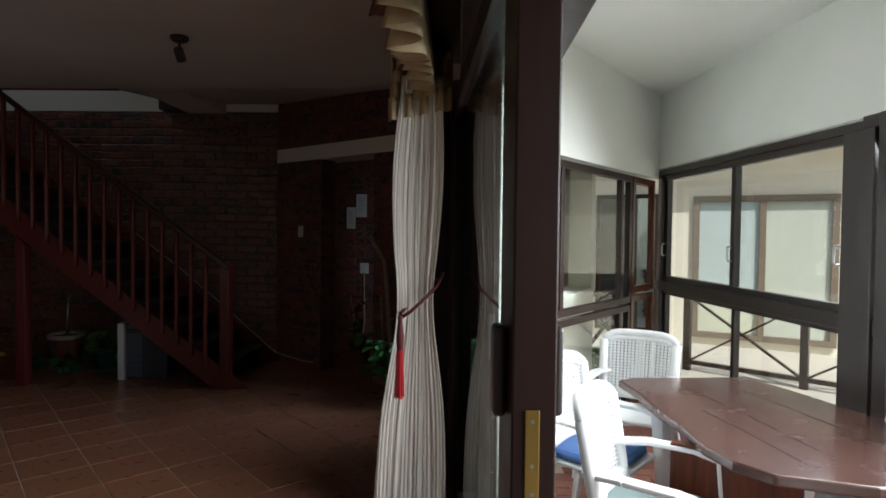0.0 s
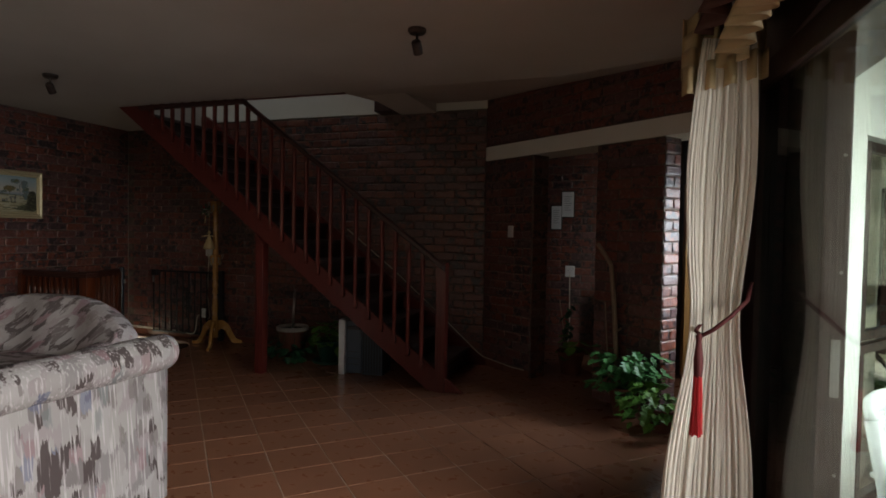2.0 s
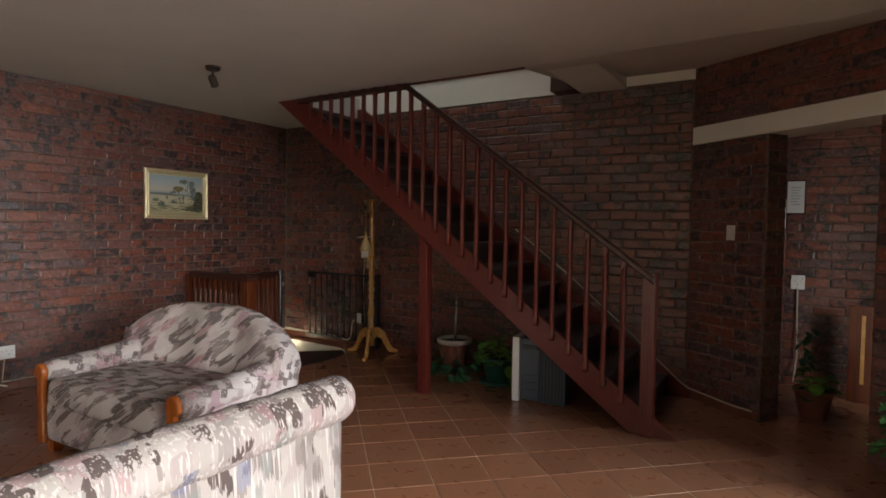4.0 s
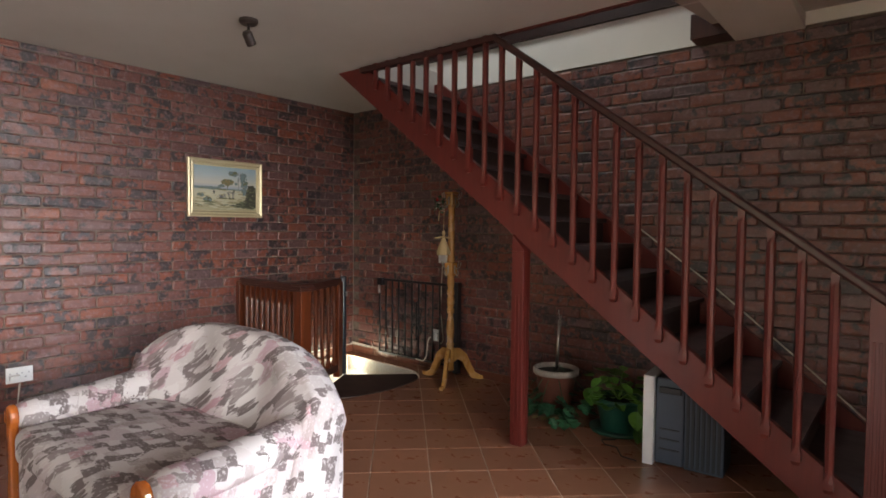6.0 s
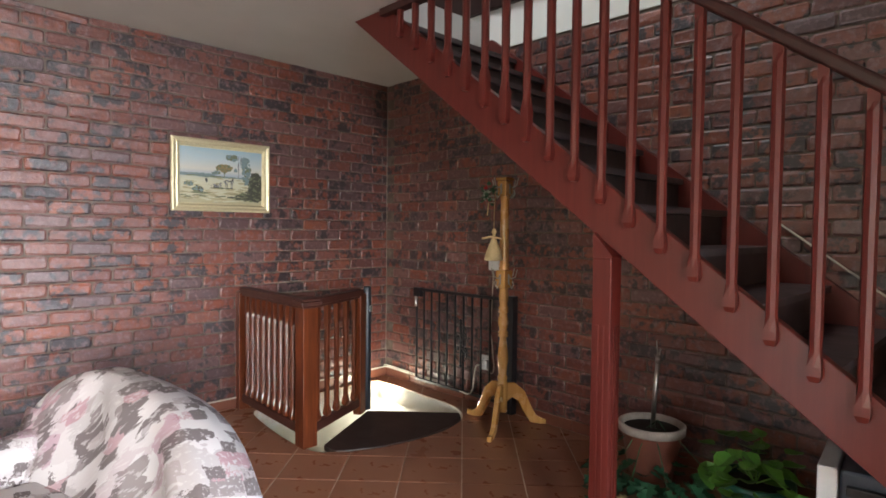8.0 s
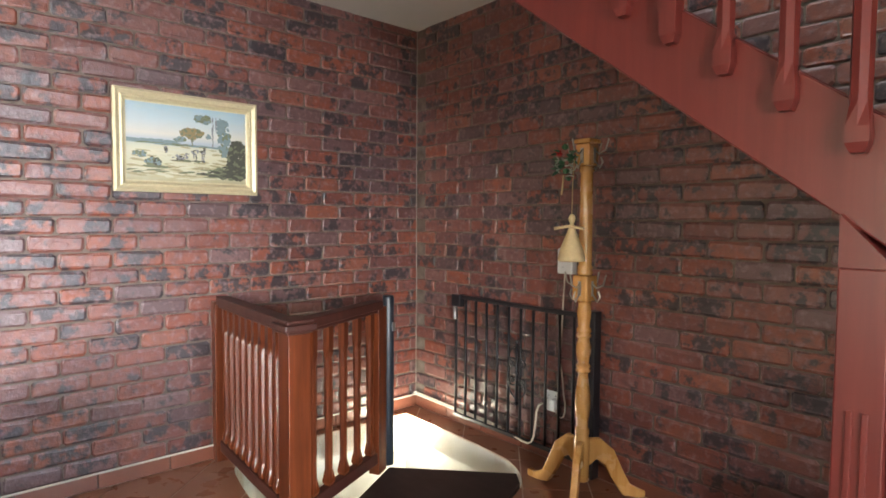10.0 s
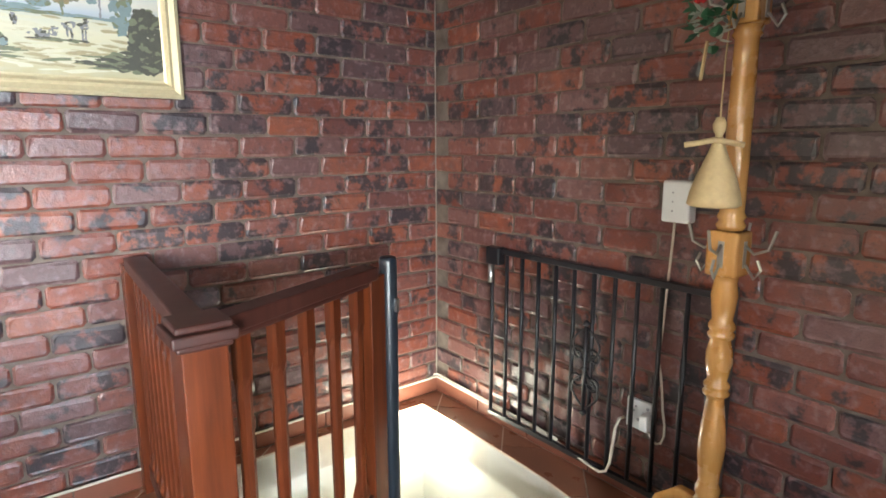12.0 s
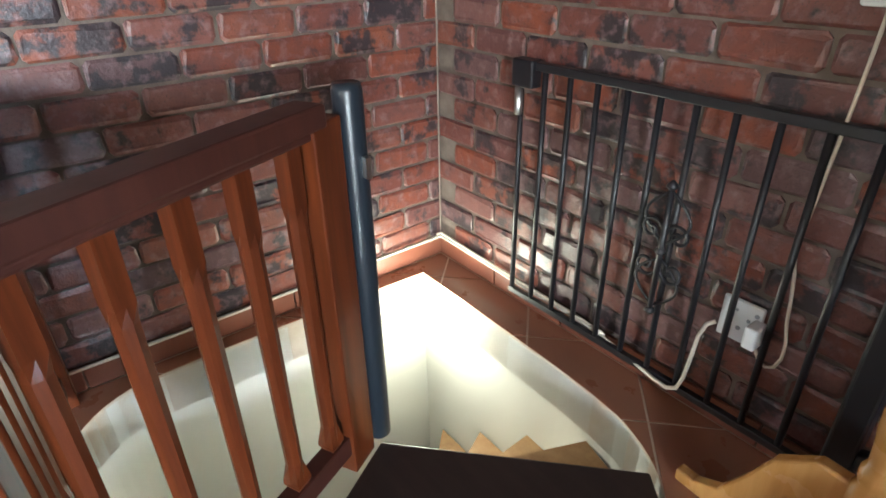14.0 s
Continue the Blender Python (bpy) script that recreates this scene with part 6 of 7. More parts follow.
def glazed(name, m, x0, x1, z0, z1, label, mullions=(), mat=BLACK_WOOD, fr=0.05, handles=(), dep=0.05):
    t = thing(name, m @ Matrix.Translation((x0, 0.02, z0)), label, "window")
    w_, h_ = x1 - x0, z1 - z0
    bm = bmesh.new()
    box(bm, 0, w_, 0, dep, 0, fr)
    box(bm, 0, w_, 0, dep, h_ - fr, h_)
    box(bm, 0, fr, 0, dep, fr, h_ - fr)
    box(bm, w_ - fr, w_, 0, dep, fr, h_ - fr)
    for q in mullions:
        box(bm, q - fr / 2, q + fr / 2, 0, dep, fr, h_ - fr)
    soften(part("frame", bm, mat, t), 0.004)
    xs = [0] + list(mullions) + [w_]
    for a, b in zip(xs, xs[1:]):
        g_ = boxed("pane", (a + fr * 0.5, b - fr * 0.5, dep * 0.5 - 0.002, dep * 0.5 + 0.002, fr * 0.6, h_ - fr * 0.6), GLASS, t)
        g_.visible_shadow = False
    for hx, hz, s in handles:
        bm = bmesh.new()
        tube(bm, [(hx, -0.002, hz + 0.055), (hx + s * 0.004, -0.035, hz + 0.055), (hx + s * 0.004, -0.042, hz + 0.04), (hx + s * 0.004, -0.042, hz - 0.04), (hx + s * 0.004, -0.035, hz - 0.055), (hx, -0.002, hz - 0.055)], 0.007, 8)
        part("handle", bm, STEEL, t, "bright metal D handle", smooth=True)
    return t


glazed("end_window", EM, W0, W0 + 1.42, 0.82, 1.95, "dark-framed glazed end window of the porch", (0.10, 1.2), DOOR_WOOD, 0.055)
glazed("end_window_low", EM, W0, W0 + 1.42, PF + 0.06, 0.80, "dark-framed lower glazed end panel of the porch", (0.10, 1.2), DOOR_WOOD, 0.055)
glazed("louvre_window", EM, W0 + 1.44, EL - 0.05, 0.90, 1.95, "narrow reddish-brown framed side window", (), MAHOGANY, 0.06)
glazed("louvre_window_low", EM, W0 + 1.44, EL - 0.05, PF + 0.06, 0.88, "narrow reddish-brown framed lower side window", (), MAHOGANY, 0.06)

FA, FB = Vector((2.56, 6.98, 0)), Vector((2.79, 4.60, 0))
FM, FL = along(FB, FA)
bm = bmesh.new()
box(bm, -0.35, FL, -0.10, 0.02, 2.05, 2.78, m=FM)
tagged(part("porch_wall_east", bm, PORCH_WALL), "pale painted wall above the sliding porch windows", "wall", kind="structure")
GM, GL = along(FA, FB)   # x runs towards the viewer; +y of this frame points outwards (to +x)
bm = bmesh.new()
box(bm, 0, GL + 0.2, -0.02, 0.05, 2.0, 2.07, m=GM)
box(bm, 0, GL, -0.035, 0.06, 0.90, 0.99, m=GM)
box(bm, 0, 0.07, -0.02, 0.05, PF, 2.0, m=GM)
box(bm, GL - 0.015, GL + 0.20, -0.045, 0.08, PF, 2.0, m=GM)
tagged(soften(part("porch_window_frame", bm, BLACK_WOOD), 0.005), "near-black wooden frame of the porch windows", "window frame", kind="structure")
glazed("sliding_window", GM, 0.07, 1.24, 0.99, 2.0, "near-black framed sliding window with a metal handle", (), BLACK_WOOD, 0.05, ((0.035, 0.30, 1),))
glazed("sliding_window", GM @ Matrix.Translation((0, -0.012, 0)), 1.20, GL - 0.02, 0.985, 2.0, "near-black framed sliding window behind another, with metal handles", (), BLACK_WOOD, 0.05, ((0.03, 0.30, 1), (GL - 0.02 - 1.20 - 0.05, 0.33, -1)))
glazed("fixed_pane", GM, 0.07, GL - 0.02, PF + 0.02, 0.90, "near-black framed fixed lower panes", (1.17,), BLACK_WOOD, 0.04)
HM, HL = along(Vector((2.80, 4.50, 0)), Vector((3.35, -1.9, 0)))
bm = bmesh.new()
for s_ in (0.12, 1.6, 3.2, 4.8, 6.3):
    box(bm, s_, s_ + 0.09, -0.04, 0.06, PF, 2.07, m=HM)
box(bm, 0, HL, -0.03, 0.06, 2.0, 2.07, m=HM)
box(bm, 0, HL, -0.03, 0.06, 0.90, 0.99, m=HM)
box(bm, 0, HL, -0.03, 0.06, PF, PF + 0.06, m=HM)
tagged(soften(part("porch_window_frame_long", bm, BLACK_WOOD), 0.005), "near-black wooden frames of the long porch windows", "window frame", kind="structure")
bm = bmesh.new()
box(bm, 0, HL, -0.02, 0.06, 2.072, 2.78, m=HM)
tagged(part("porch_wall_long", bm, PORCH_WALL), "pale painted wall above the long porch windows", "wall", kind="structure")
bm = bmesh.new()
box(bm, 0.98, 3.4, -2.0, -1.9, PF, 2.9)
tagged(part("porch_wall_south", bm, PORCH_WALL), "pale painted end wall of the porch", "wall", kind="structure")
bm = bmesh.new()
tube(bm, [(2.72, 6.42, 2.775), (2.86, 5.6, 2.774), (3.05, 4.4, 2.776), (3.25, 3.0, 2.775)], 0.004, 4)
tagged(part("ceiling_crack", bm, INK), "thin wandering crack along the porch ceiling", "crack")


# white plastic armchairs
def monobloc():
    t = thing("plastic_chair", pose(0, 0, 0), "white moulded plastic armchair with a perforated back", "chair", "chairs round the porch table")
    bm = bmesh.new()
    prism(bm, [(-0.23, -0.24), (0.23, -0.24), (0.235, -0.20), (0.20, 0.20), (-0.20, 0.20), (-0.235, -0.20)], 0.405, 0.43)
    soften(part("seat", bm, CHAIR_WHITE, t), 0.01)
    bm = bmesh.new()

    def bk(x, z):
        s = x / 0.24
        return Vector((x, 0.19 + 0.20 * (z - 0.43) * 1.0 - 0.05 * s * s, z))

    def strip(pts, wd, th=0.012):
        tube(bm, pts, wd / 2, 6)

    top = [bk(x, 0.915 - 0.055 * (x / 0.25) ** 6) for x in (i / 10 * 0.25 - 0.25 for i in range(21))]
    tube(bm, top, 0.026, 8)
    tube(bm, [p - Vector((0, 0.006, 0.035)) for p in top[1:-1]], 0.020, 8)
    for s in (-1, 1):
        tube(bm, [bk(s * 0.22, 0.43), bk(s * 0.24, 0.6), bk(s * 0.25, 0.86)], 0.030, 8)
    tube(bm, [bk(-0.22, 0.50), bk(0, 0.49), bk(0.22, 0.50)], 0.034, 8)
    part("back_frame", bm, CHAIR_WHITE, t, smooth=True)
    for i in range(19):
        bm = bmesh.new()
        x = -0.226 + 0.452 * i / 18
        zt = 0.90 - 0.055 * (x / 0.25) ** 6
        a, b = bk(x * 0.95, 0.50), bk(x, zt)
        box(bm, -0.0075, 0.0075, -0.004, 0.004, 0, (b - a).length, m=Matrix.Translation(a) @ (b - a).to_track_quat("Z", "Y").to_matrix().to_4x4())
        part("back_slat", bm, CHAIR_WHITE, t)
    for j in range(20):
        bm = bmesh.new()
        z = 0.51 + 0.02 * j
        tube(bm, [bk(x, z) for x in (-0.23, -0.12, 0, 0.12, 0.23)], 0.0062, 4)
        part("cross_strip", bm, CHAIR_WHITE, t)
    for s in (-1, 1):
        bm = bmesh.new()
        pts = [(s * 0.215, 0.22, 0.64), (s * 0.255, 0.05, 0.655), (s * 0.265, -0.15, 0.65), (s * 0.26, -0.24, 0.63)]
        for a, b in zip(pts, pts[1:]):
            a, b = Vector(a), Vector(b)
            d = (b - a)
            box(bm, -0.033, 0.033, -0.011, 0.011, 0, d.length + 0.004, m=Matrix.Translation(a) @ d.to_track_quat("Z", "X").to_matrix().to_4x4() @ Matrix.Rotation(radians(90), 4, "Z"))
        soften(part("armrest", bm, CHAIR_WHITE, t), 0.006)
        for y0_, y1_, zt in ((-0.22, -0.27, 0.64), (0.18, 0.27, 0.43)):
            bm = bmesh.new()
            a, b = Vector((s * (0.255 if zt > 0.5 else 0.2), y0_, zt)), Vector((s * 0.275, y1_, 0.0))
            d = b - a
            m_ = Matrix.Translation(a) @ d.to_track_quat("Z", "X").to_matrix().to_4x4()
            box(bm, -0.026, 0.026, -0.007, 0.007, 0, d.length, m=m_)
            box(bm, -0.007, 0.007, -0.026, 0.026, 0, d.length, m=m_ @ Matrix.Translation((0.019, 0.014, 0)))
            part("leg", bm, CHAIR_WHITE, t)
    return t


ch = monobloc()
spots = [(1.79, 5.22, -28), (1.42, 3.76, 62), (2.46, 4.02, -112), (1.36, 4.42, 50), (1.85, 2.9, 170)]
ch.matrix_world = pose(spots[0][0], spots[0][1], PF, rz=spots[0][2])
for x, y, r in spots[1:]:
    copy_thing(ch, pose(x, y, PF, rz=r) )
for (x, y, r), mt_, nm in ((spots[1], TEAL_CLOTH, "grey-green"), (spots[3], BLUE_CLOTH, "blue")):
    bm = bmesh.new()
    puff(bm, -0.2, 0.2, -0.2, 0.18, 0.432, 0.48, m=pose(x, y, PF, rz=r), e=0.35)
    tagged(part("seat_pad", bm, mt_, smooth=True), nm + " seat cushion lying on a white plastic chair", "cushion")

table = thing("slab_table", pose(1.95, 4.15, PF), "dark varnished live-edge slab table with red-brown plank legs", "table")
ti = table.matrix_world.inverted()
edge = [(1.60, 4.88), (1.72, 4.955), (2.05, 4.98), (2.46, 5.03), (2.60, 4.60), (2.71, 4.18), (2.60, 3.75), (2.38, 3.42), (2.12, 3.40), (1.80, 3.49), (1.70, 3.62), (1.655, 3.80), (1.66, 4.05), (1.63, 4.30), (1.64, 4.55)]
bm = bmesh.new()
prism(bm, edge[::-1], 0.475, 0.522)
o = soften(part("tabletop", bm, TABLE_WOOD, table), 0.012, 3)
o.matrix_parent_inverse = ti
bm = bmesh.new()
for a, b in (((1.95, 4.75), (2.12, 3.75)), ((2.25, 4.72), (2.42, 3.95)), ((1.86, 4.3), (1.98, 3.6))):
    a, b = Vector((*a, 0.5222)), Vector((*b, 0.5222))
    tube(bm, [a, (a + b) / 2 + Vector((0.012, 0, 0)), b], 0.0022, 4)
o = part("split", bm, BLACK_WOOD, table, "dark drying split in the slab")
o.matrix_parent_inverse = ti
for x, y in ((1.82, 3.85), (2.30, 4.55)):
    bm = bmesh.new()
    box(bm, -0.03, 0.03, -0.26, 0.26, 0, 0.673, m=Matrix.Translation((x, y, PF)) @ Matrix.Rotation(radians(62), 4, "Z"))
    o = soften(part("plank_leg", bm, MAHOGANY, table), 0.005)
    o.matrix_parent_inverse = ti

# ---------- outside ----------
bm = bmesh.new()
prism(bm, [(-400, -400), (400, -400), (400, 400), (-400, 400)], -3.3, -3.2)
tagged(part("ground", bm, GRASS), "dry grassy ground reaching the horizon", "ground", kind="structure")
bm = bmesh.new()
prism(bm, [(2.65, -3), (9.5, -3), (9.5, 14), (-1.5, 14), (-1.5, 9.8), (1.92, 9.8), (1.92, 6.7), (2.65, 7.05)], PF - 0.3, PF - 0.06)
tagged(part("terrace", bm, PAVING), "pale sunlit terrace paving outside the porch", "paving", kind="structure")
NA, NB = Vector((3.35, 10.9, 0)), Vector((8.4, 8.4, 0))
NM, NL = along(NA, NB)
bm = bmesh.new()
box(bm, -4.5, NL, 0.0, 0.3, -3.2, 2.75, m=NM)
tagged(part("facade", bm, CREAM), "cream painted wall of the neighbouring wing", "wall", kind="structure")
bm = bmesh.new()
box(bm, -4.5, NL + 0.5, -0.55, 0.4, 2.75, 2.95, m=NM)
tagged(part("facade_eave", bm, ROOF_PINK), "pinkish eave of the neighbouring wing", "eave", kind="structure")
fd = glazed("french_window", NM, 1.05, 2.95, PF + 0.06, 2.05, "brown-framed french window of the neighbouring wing", (0.95,), plain("weathered_brown_frame", (0.20, 0.15, 0.11), 0.6), 0.09)
fd.matrix_world = NM @ Matrix.Translation((1.05, -0.07, PF + 0.06))
boxed("french_blind", (1.12, 1.95, -0.012, -0.004, 0.5, 1.95), POLY, None, m=NM)
tagged(bpy.data.objects["french_blind"], "pale blind behind the french window", "blind")
boxed("french_curtain", (2.02, 2.88, -0.012, -0.004, -0.1, 1.95), CURTAIN, None, m=NM)
tagged(bpy.data.objects["french_curtain"], "yellowish curtain behind the french window", "curtain")


mir = Mat("sky_reflecting_glass", 0.06, metal=1.0)
mir.base(mir.mix(mir.noise(2), (0.42, 0.50, 0.55), (0.55, 0.62, 0.66)))
gd = glazed("glass_door", NM, -0.45, 0.55, PF + 0.06, 2.1, "brown-framed glass door of the neighbouring wing reflecting the sky", (0.5,), DOOR_WOOD, 0.07)
gd.matrix_world = NM @ Matrix.Translation((-0.45, -0.07, PF + 0.06))
for o in gd.children:
    if o.name.startswith("pane"):
        o.data.materials[0] = mir.m


def balustrade(a, b, panels, label):
    m_, ln = along(Vector((*a, 0)), Vector((*b, 0)))
    t = thing("balustrade", m_ @ Matrix.Translation((0, 0, PF - 0.06)), label, "balustrade")
    bm = bmesh.new()
    box(bm, 0, ln, -0.035, 0.035, 0.92, 0.98)
    box(bm, 0, ln, -0.03, 0.03, 0.08, 0.13)
    part("rails", bm, DOOR_WOOD, t)
    for i in range(panels + 1):
        x = ln * i / panels
        boxed("post", (x - 0.04, x + 0.04, -0.04, 0.04, 0, 0.92), DOOR_WOOD, t)
    for i in range(panels):
        x0_, x1_ = ln * i / panels + 0.04, ln * (i + 1) / panels - 0.04
        for s in (0, 1):
            bm = bmesh.new()
            a_, b_ = Vector((x0_, 0.012 * (s * 2 - 1), 0.13 if s else 0.92)), Vector((x1_, 0.012 * (s * 2 - 1), 0.92 if s else 0.13))
            box(bm, -0.025, 0.025, -0.011, 0.011, 0, (b_ - a_).length, m=Matrix.Translation(a_) @ (b_ - a_).to_track_quat("Z", "Y").to_matrix().to_4x4())
            part("cross_brace", bm, DOOR_WOOD, t)


balustrade((3.5, 8.6), (5.4, 6.9), 2, "dark timber balustrade with crossed braces on the terrace")
balustrade((1.2, 7.8), (2.9, 8.9), 2, "dark timber balustrade with crossed braces beyond the end window")
rg = random.Random(21)
gp = thing("garden_plant", pose(1.9, 7.3, PF - 0.06), "pale green garden plant outside the end window", "plant")
bm = foliage(rg, (0, 0, 0.28), (0.34, 0.22), 130, 0.13, False, -0.2)
part("leaves", bm, LEAF_LIGHT, gp)
bm = bmesh.new()
stems(bm, (0, 0, 0), [(0.2, 0.1, 0.3), (-0.2, 0.1, 0.35), (0.05, -0.2, 0.4)], 0.006)
part("stems", bm, LEAF_LIGHT, gp)
# ---------- bricks, last: the nearest 300 of each wall are single, the others one sheet ----------
BL, BH, JT, CR = 0.2235, 0.0745, 0.0095, 0.0846


def brick_co(l, h, proud, rg_, jit=0.0042):
    """Face plane at y = -proud, back at y = 0; x from 0 to l, z from 0 to h. Worn, rounded ends."""
    j = lambda: (rg_.random() - 0.5) * 2 * jit
    e, c = 0.007, 0.010
    ring = [(c, 0), (l - c, 0), (l, c), (l, h - c), (l - c, h), (c, h), (0, h - c), (0, c)]
    back = [(x, 0.0, z) for x, z in ring]
    mid = [(x + j(), -proud * 0.55, z + j()) for x, z in ring]
    inr = []
    for (x, z) in ring:
        dx, dz = (l / 2 - x), (h / 2 - z)
        inr.append((x + math.copysign(min(e, abs(dx)), dx) + j() * 0.6, -proud - j() * 0.6, z + math.copysign(min(e, abs(dz)), dz) + j() * 0.6))
    vs = back + mid + inr
    fs = []
    for a in (0, 8):
        for i in range(8):
            k_ = (i + 1) % 8
            fs.append((a + i, a + k_, a + 8 + k_, a + 8 + i))
    fs.append(tuple(range(16, 24)))
    return vs, fs


RB = random.Random(42)
VARIANTS = {}


def variant(l):
    key = round(l, 3)
    if key not in VARIANTS:
        VARIANTS[key] = []
        for _ in range(10 if key == BL else 2):
            me = bpy.data.meshes.new("brick")
            v, f = brick_co(l, BH, 0.0075, RB)
            me.from_pydata(v, [], f)
            me.materials.append(BRICK)
            VARIANTS[key].append(me)
    return RB.choice(VARIANTS[key])


def brick_wall(m, parent, width, z0, z1, near=None, limit=300, shift=0.0, hole=None):
    """m: frame in which x runs along the wall and -y points to the room. near(x, z): distance to choose the single bricks."""
    cells = []
    row = 0
    z = z0
    while z + 0.03 < z1:
        h = min(BH, z1 - z - 0.002)
        x = -(BL + JT) * (0.5 if row % 2 else 0.0) + shift
        while x < width:
            a, b = max(0.004, x), min(width - 0.004, x + BL)
            if b - a > 0.045 and not (hole and hole((a + b) / 2, z)):
                cells.append((a, b - a, z, h))
            x += BL + JT
        row += 1
        z += CR
    full = [c for c in cells if abs(c[3] - BH) < 1e-4]
    single = set()
    if near:
        full.sort(key=lambda c: near(c[0] + c[1] / 2, c[2]))
        single = set(full[:limit])
    pm = parent.matrix_world.inverted() if parent else Matrix()
    V, F = [], []
    tilt = random.Random(9)
    for c in cells:
        dz = (tilt.random() - 0.5) * 0.004
        tw = Matrix.Rotation((tilt.random() - 0.5) * 0.012, 4, "Y") @ Matrix.Rotation((tilt.random() - 0.5) * 0.010, 4, "Z")
        loc = Matrix.Translation((c[0], -(tilt.random()) * 0.003, c[2] + dz)) @ tw
        if c in single:
            ln = BL if abs(c[1] - BL) < 1e-3 else max(0.05, round(c[1] / 0.03) * 0.03)
            ob = bpy.data.objects.new("brick", variant(min(ln, BL)))
            scene.collection.objects.link(ob)
            ob.parent = parent
            ob.matrix_basis = pm @ m @ loc @ Matrix.Diagonal((c[1] / min(ln, BL), 1, 1, 1))
        else:
            v, f = brick_co(c[1], c[3], 0.0075, RB)
            off = len(V)
            V += [tuple((m @ loc) @ Vector(p)) for p in v]
            F += [tuple(off + i for i in q) for q in f]
    if V:
        me = bpy.data.meshes.new("brickwork")
        me.from_pydata(V, [], F)
        me.materials.append(BRICK_JOINED)
        ob = new("brickwork", me)
        ob.parent = parent
        ob.matrix_basis = pm
        tagged(ob, kind="stuff")


W = bpy.data.objects
# west wall: x runs north along +y, room side is +x
MW = Matrix(((0, -1, 0, WX), (1, 0, 0, 1.2), (0, 0, 1, 0), (0, 0, 0, 1)))
brick_wall(MW, W["wall_west"], WY - 1.2, 0.082, CZ, near=lambda x, z: math.hypot(x - (6.6 - 1.2), (z - 0.75) * 0.9), limit=300)
MN = Matrix(((1, 0, 0, WX), (0, 1, 0, WY), (0, 0, 1, 0), (0, 0, 0, 1)))
brick_wall(MN, W["wall_north"], -1.385 - WX, 0.082, 2.71, near=lambda x, z: math.hypot(x - 0.9, (z - 0.6) * 0.9), limit=300, shift=0.10)
brick_wall(LM, W["pier_switch"], PIER, 0.082, 2.15, near=lambda x, z: z, limit=80)
ME = LM @ Matrix.Translation((PIER, 0, 0)) @ Matrix.Rotation(radians(90), 4, "Z")
brick_wall(ME, W["pier_switch"], 0.20, 0.004, 2.15, near=lambda x, z: z, limit=60)
brick_wall(LM @ Matrix.Translation((P2A, 0.0, 0)), W["pier_plants"], P2B - P2A, 0.004, 2.15, near=lambda x, z: z, limit=80)
brick_wall(LM @ Matrix.Translation((P2B, 0.0, 0)) @ Matrix.Rotation(radians(90), 4, "Z"), W["pier_plants"], 0.20, 0.004, 2.15, near=lambda x, z: z, limit=60)
brick_wall(Matrix.Translation((-1.38, 8.5, 0)), W["wall_alcove"], 1.98, 0.004, 2.85, near=lambda x, z: math.hypot(x - 0.9, z - 1.0), limit=300)
brick_wall(LM, W["wall_east_upper"], 2.9, 2.315, 2.95)
brick_wall(Matrix.Translation((0.712, 5.68, 0)) @ Matrix.Rotation(radians(-90), 4, "Z"), W["wall_east"], 1.16, 0.004, 2.6)

# ---------- floor tiles, laid on the diagonal ----------
TS, TJ = 0.338, 0.007
ang = radians(43.5)
ca, sa = math.cos(ang), math.sin(ang)
cells = []
room = [(WX + 0.02, SOUTH), (0.66, SOUTH), (0.66, 5.2), (0.78, 5.9), (4.0, 6.0), (4.0, 9.3), (-1.38, 8.45), (-1.38, WY - 0.02), (WX + 0.02, WY - 0.02)]
FL_ = bpy.data.objects["floor"]


def tile_mesh(poly):
    me = bpy.data.meshes.new("floor_tile")
    n_ = len(poly)
    vs = [(x, y, -0.0032) for x, y in poly] + [(x, y, -0.0012) for x, y in poly]
    cx_, cy_ = sum(p[0] for p in poly) / n_, sum(p[1] for p in poly) / n_
    ins = []
    for x, y in poly:
        d = math.hypot(x - cx_, y - cy_)
        ins.append((x - 0.003 * (x - cx_) / d, y - 0.003 * (y - cy_) / d, 0.0))
    vs += ins
    fs = [tuple(range(2 * n_, 3 * n_))]
    for k_ in (0, n_):
        fs += [(k_ + i, k_ + (i + 1) % n_, k_ + n_ + (i + 1) % n_, k_ + n_ + i) for i in range(n_)]
    me.from_pydata(vs, [], fs)
    me.materials.append(TILE)
    return me


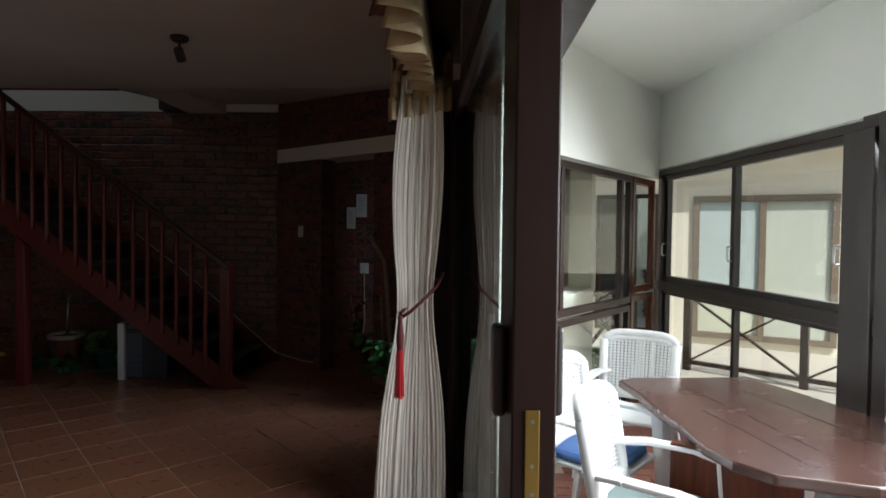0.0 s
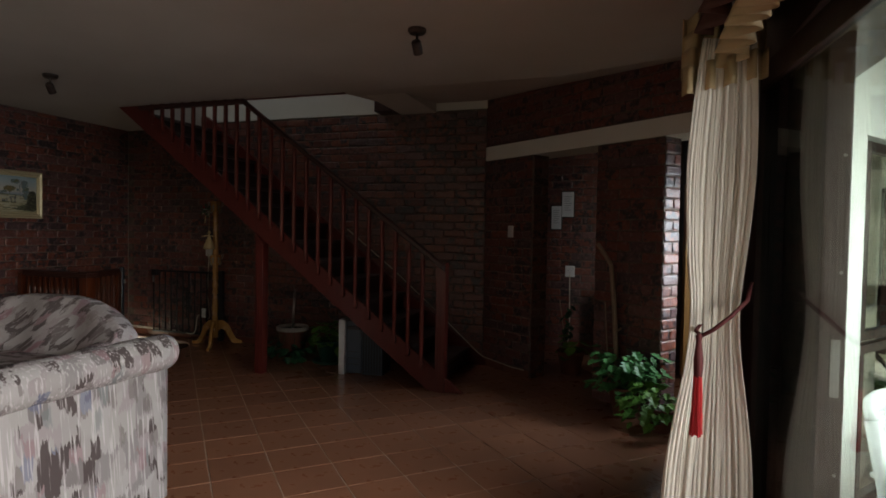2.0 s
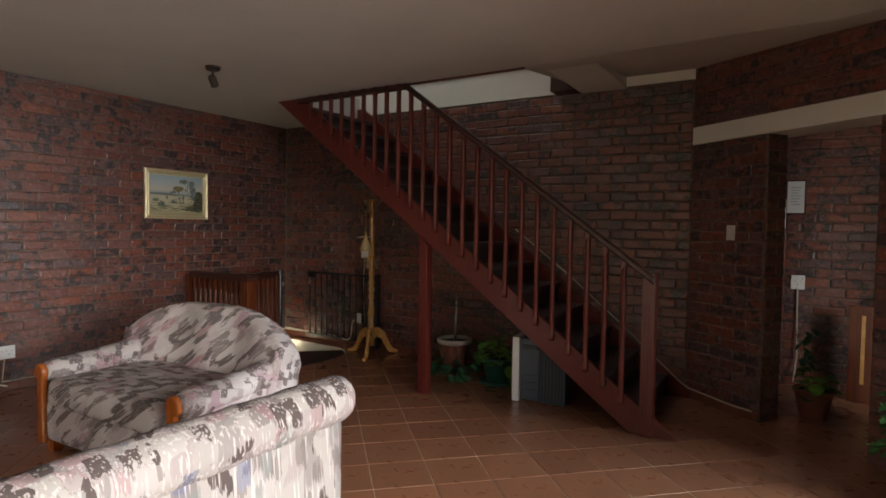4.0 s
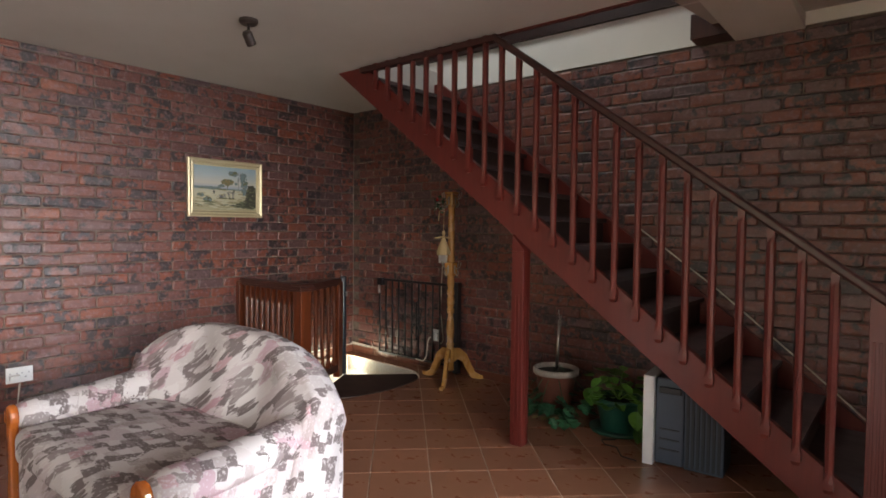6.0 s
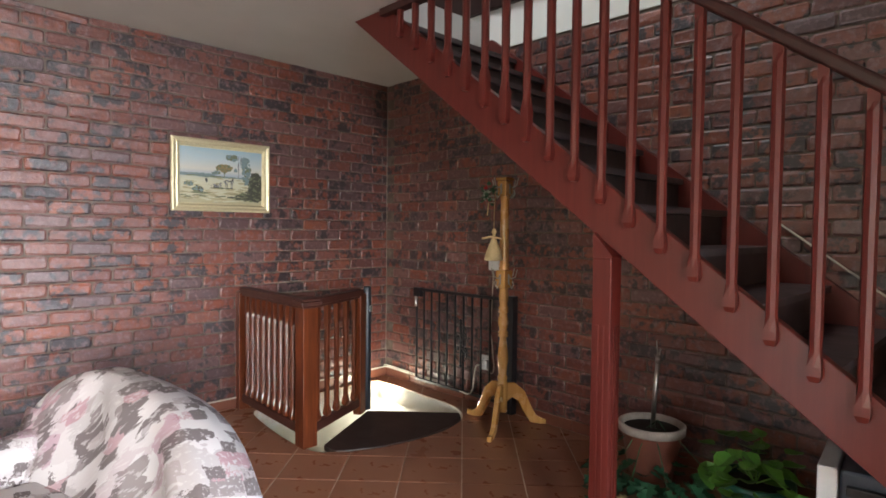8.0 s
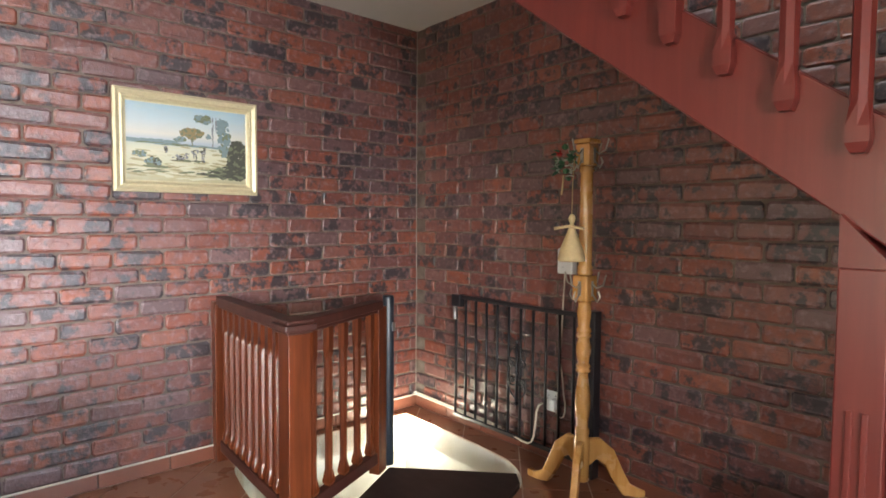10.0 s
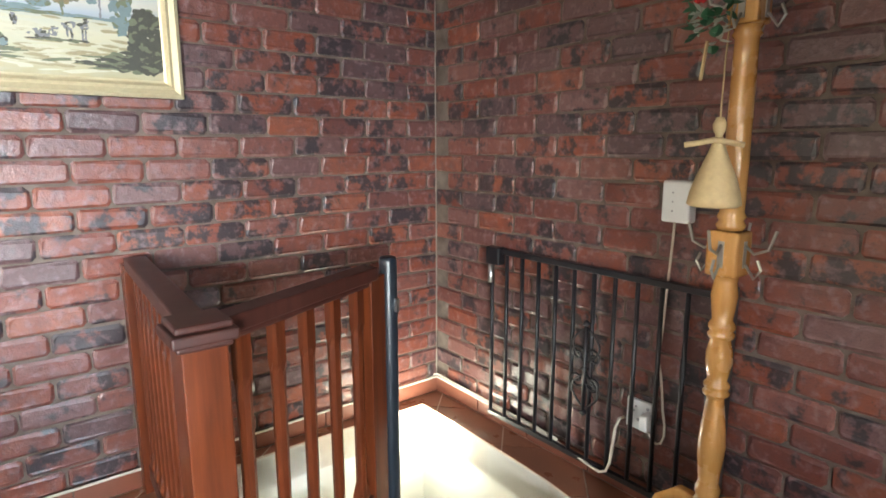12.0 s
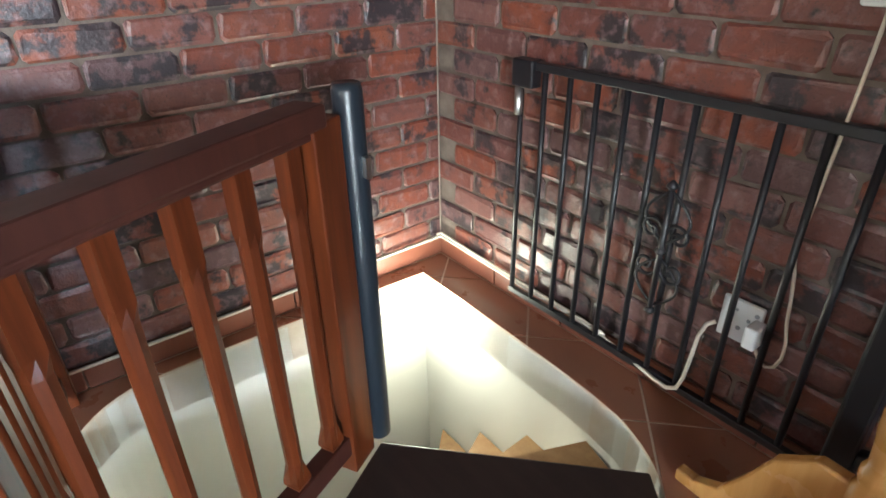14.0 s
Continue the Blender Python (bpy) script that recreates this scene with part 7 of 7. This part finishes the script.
h = TS / 2 - TJ / 2
whole = tile_mesh([(-h, -h), (h, -h), (h, h), (-h, h)])
TR = random.Random(4)
for i in range(-40, 41):
    for j in range(-40, 41):
        cx_, cy_ = -4.42 + TS * (i + 0.5) * ca - TS * (j + 0.5) * sa, 6.18 + TS * (i + 0.5) * sa + TS * (j + 0.5) * ca
        poly = [(cx_ + x * ca - y * sa, cy_ + x * sa + y * ca) for x, y in ((-h, -h), (h, -h), (h, h), (-h, h))]
        if not (WX - 0.2 < cx_ < 1.65 and SOUTH < cy_ < 8.5) or cx_ > 0.8 + (cy_ - 5.75) * 0.584 and cx_ > 0.66:
            continue
        if cx_ > 0.66 and cy_ < 5.9 or cx_ < -1.6 and cy_ > WY + 0.2:
            continue
        cut = clip(poly, (WX + 0.02, 10), (WX + 0.02, -10), True)
        if cx_ < -1.45:
            cut = clip(cut, (-10, WY - 0.02), (10, WY - 0.02), False) if len(cut) > 2 else cut
        if cx_ < 0.7 and len(cut) > 2 and cy_ < 5.6:
            cut = clip(cut, (0.66, -10), (0.66, 10), True)
        if len(cut) < 3 or abs(area_of(cut)) < 4e-4:
            continue
        pieces = minus_well(cut)
        if len(pieces) == 0:
            continue
        touched = abs(sum(area_of(p) for p in pieces) - area_of(poly)) > 1e-5
        cells.append((math.hypot(cx_ + 4.3, cy_ - 5.6), touched, (cx_, cy_), pieces))
cells.sort(key=lambda c: c[0])
V, F = [], []
for k_, (d, touched, (cx_, cy_), pieces) in enumerate(cells):
    dz = (TR.random() - 0.5) * 0.0012
    if k_ < 300 and not touched:
        ob = bpy.data.objects.new("tile", whole)
        scene.collection.objects.link(ob)
        ob.parent = FL_
        ob.matrix_basis = Matrix.Translation((cx_, cy_, dz)) @ Matrix.Rotation(ang, 4, "Z")
    else:
        for p in pieces:
            off, n_ = len(V), len(p)
            V += [(x, y, -0.0032) for x, y in p] + [(x, y, dz) for x, y in p]
            F += [tuple(off + n_ + i for i in range(n_))] + [(off + i, off + (i + 1) % n_, off + n_ + (i + 1) % n_, off + n_ + i) for i in range(n_)]
me = bpy.data.meshes.new("tiling")
me.from_pydata(V, [], F)
me.materials.append(TILE)
ob = new("tiling", me)
ob.parent = FL_
tagged(ob, kind="stuff")

# porch pavers
V, F = [], []
for i in range(30):
    for j in range(42):
        x, y = 1.0 + i * 0.225 * 0.5, 1.5 + j * 0.112
        if x > 2.9 or y > 5.0 + (x - 1.0) * 1.2 or y > 6.8:
            continue
        o_ = 0.0
        s = 0.0035
        if (i + j) % 2:
            continue
        vs = [(x + s, y + s, PF), (x + 0.225 - s, y + s, PF), (x + 0.225 - s, y + 0.112 - s, PF), (x + s, y + 0.112 - s, PF)]
        off = len(V)
        V += vs + [(a, b, PF - 0.007) for a, b, _ in vs]
        F += [(off, off + 1, off + 2, off + 3)] + [(off + q, off + 4 + q, off + 4 + (q + 1) % 4, off + (q + 1) % 4) for q in range(4)]
me = bpy.data.meshes.new("paving")
me.from_pydata(V, [], F)
me.materials.append(PAVER)
ob = new("paving", me)
ob.parent = bpy.data.objects["porch_floor"]
tagged(ob, kind="stuff")
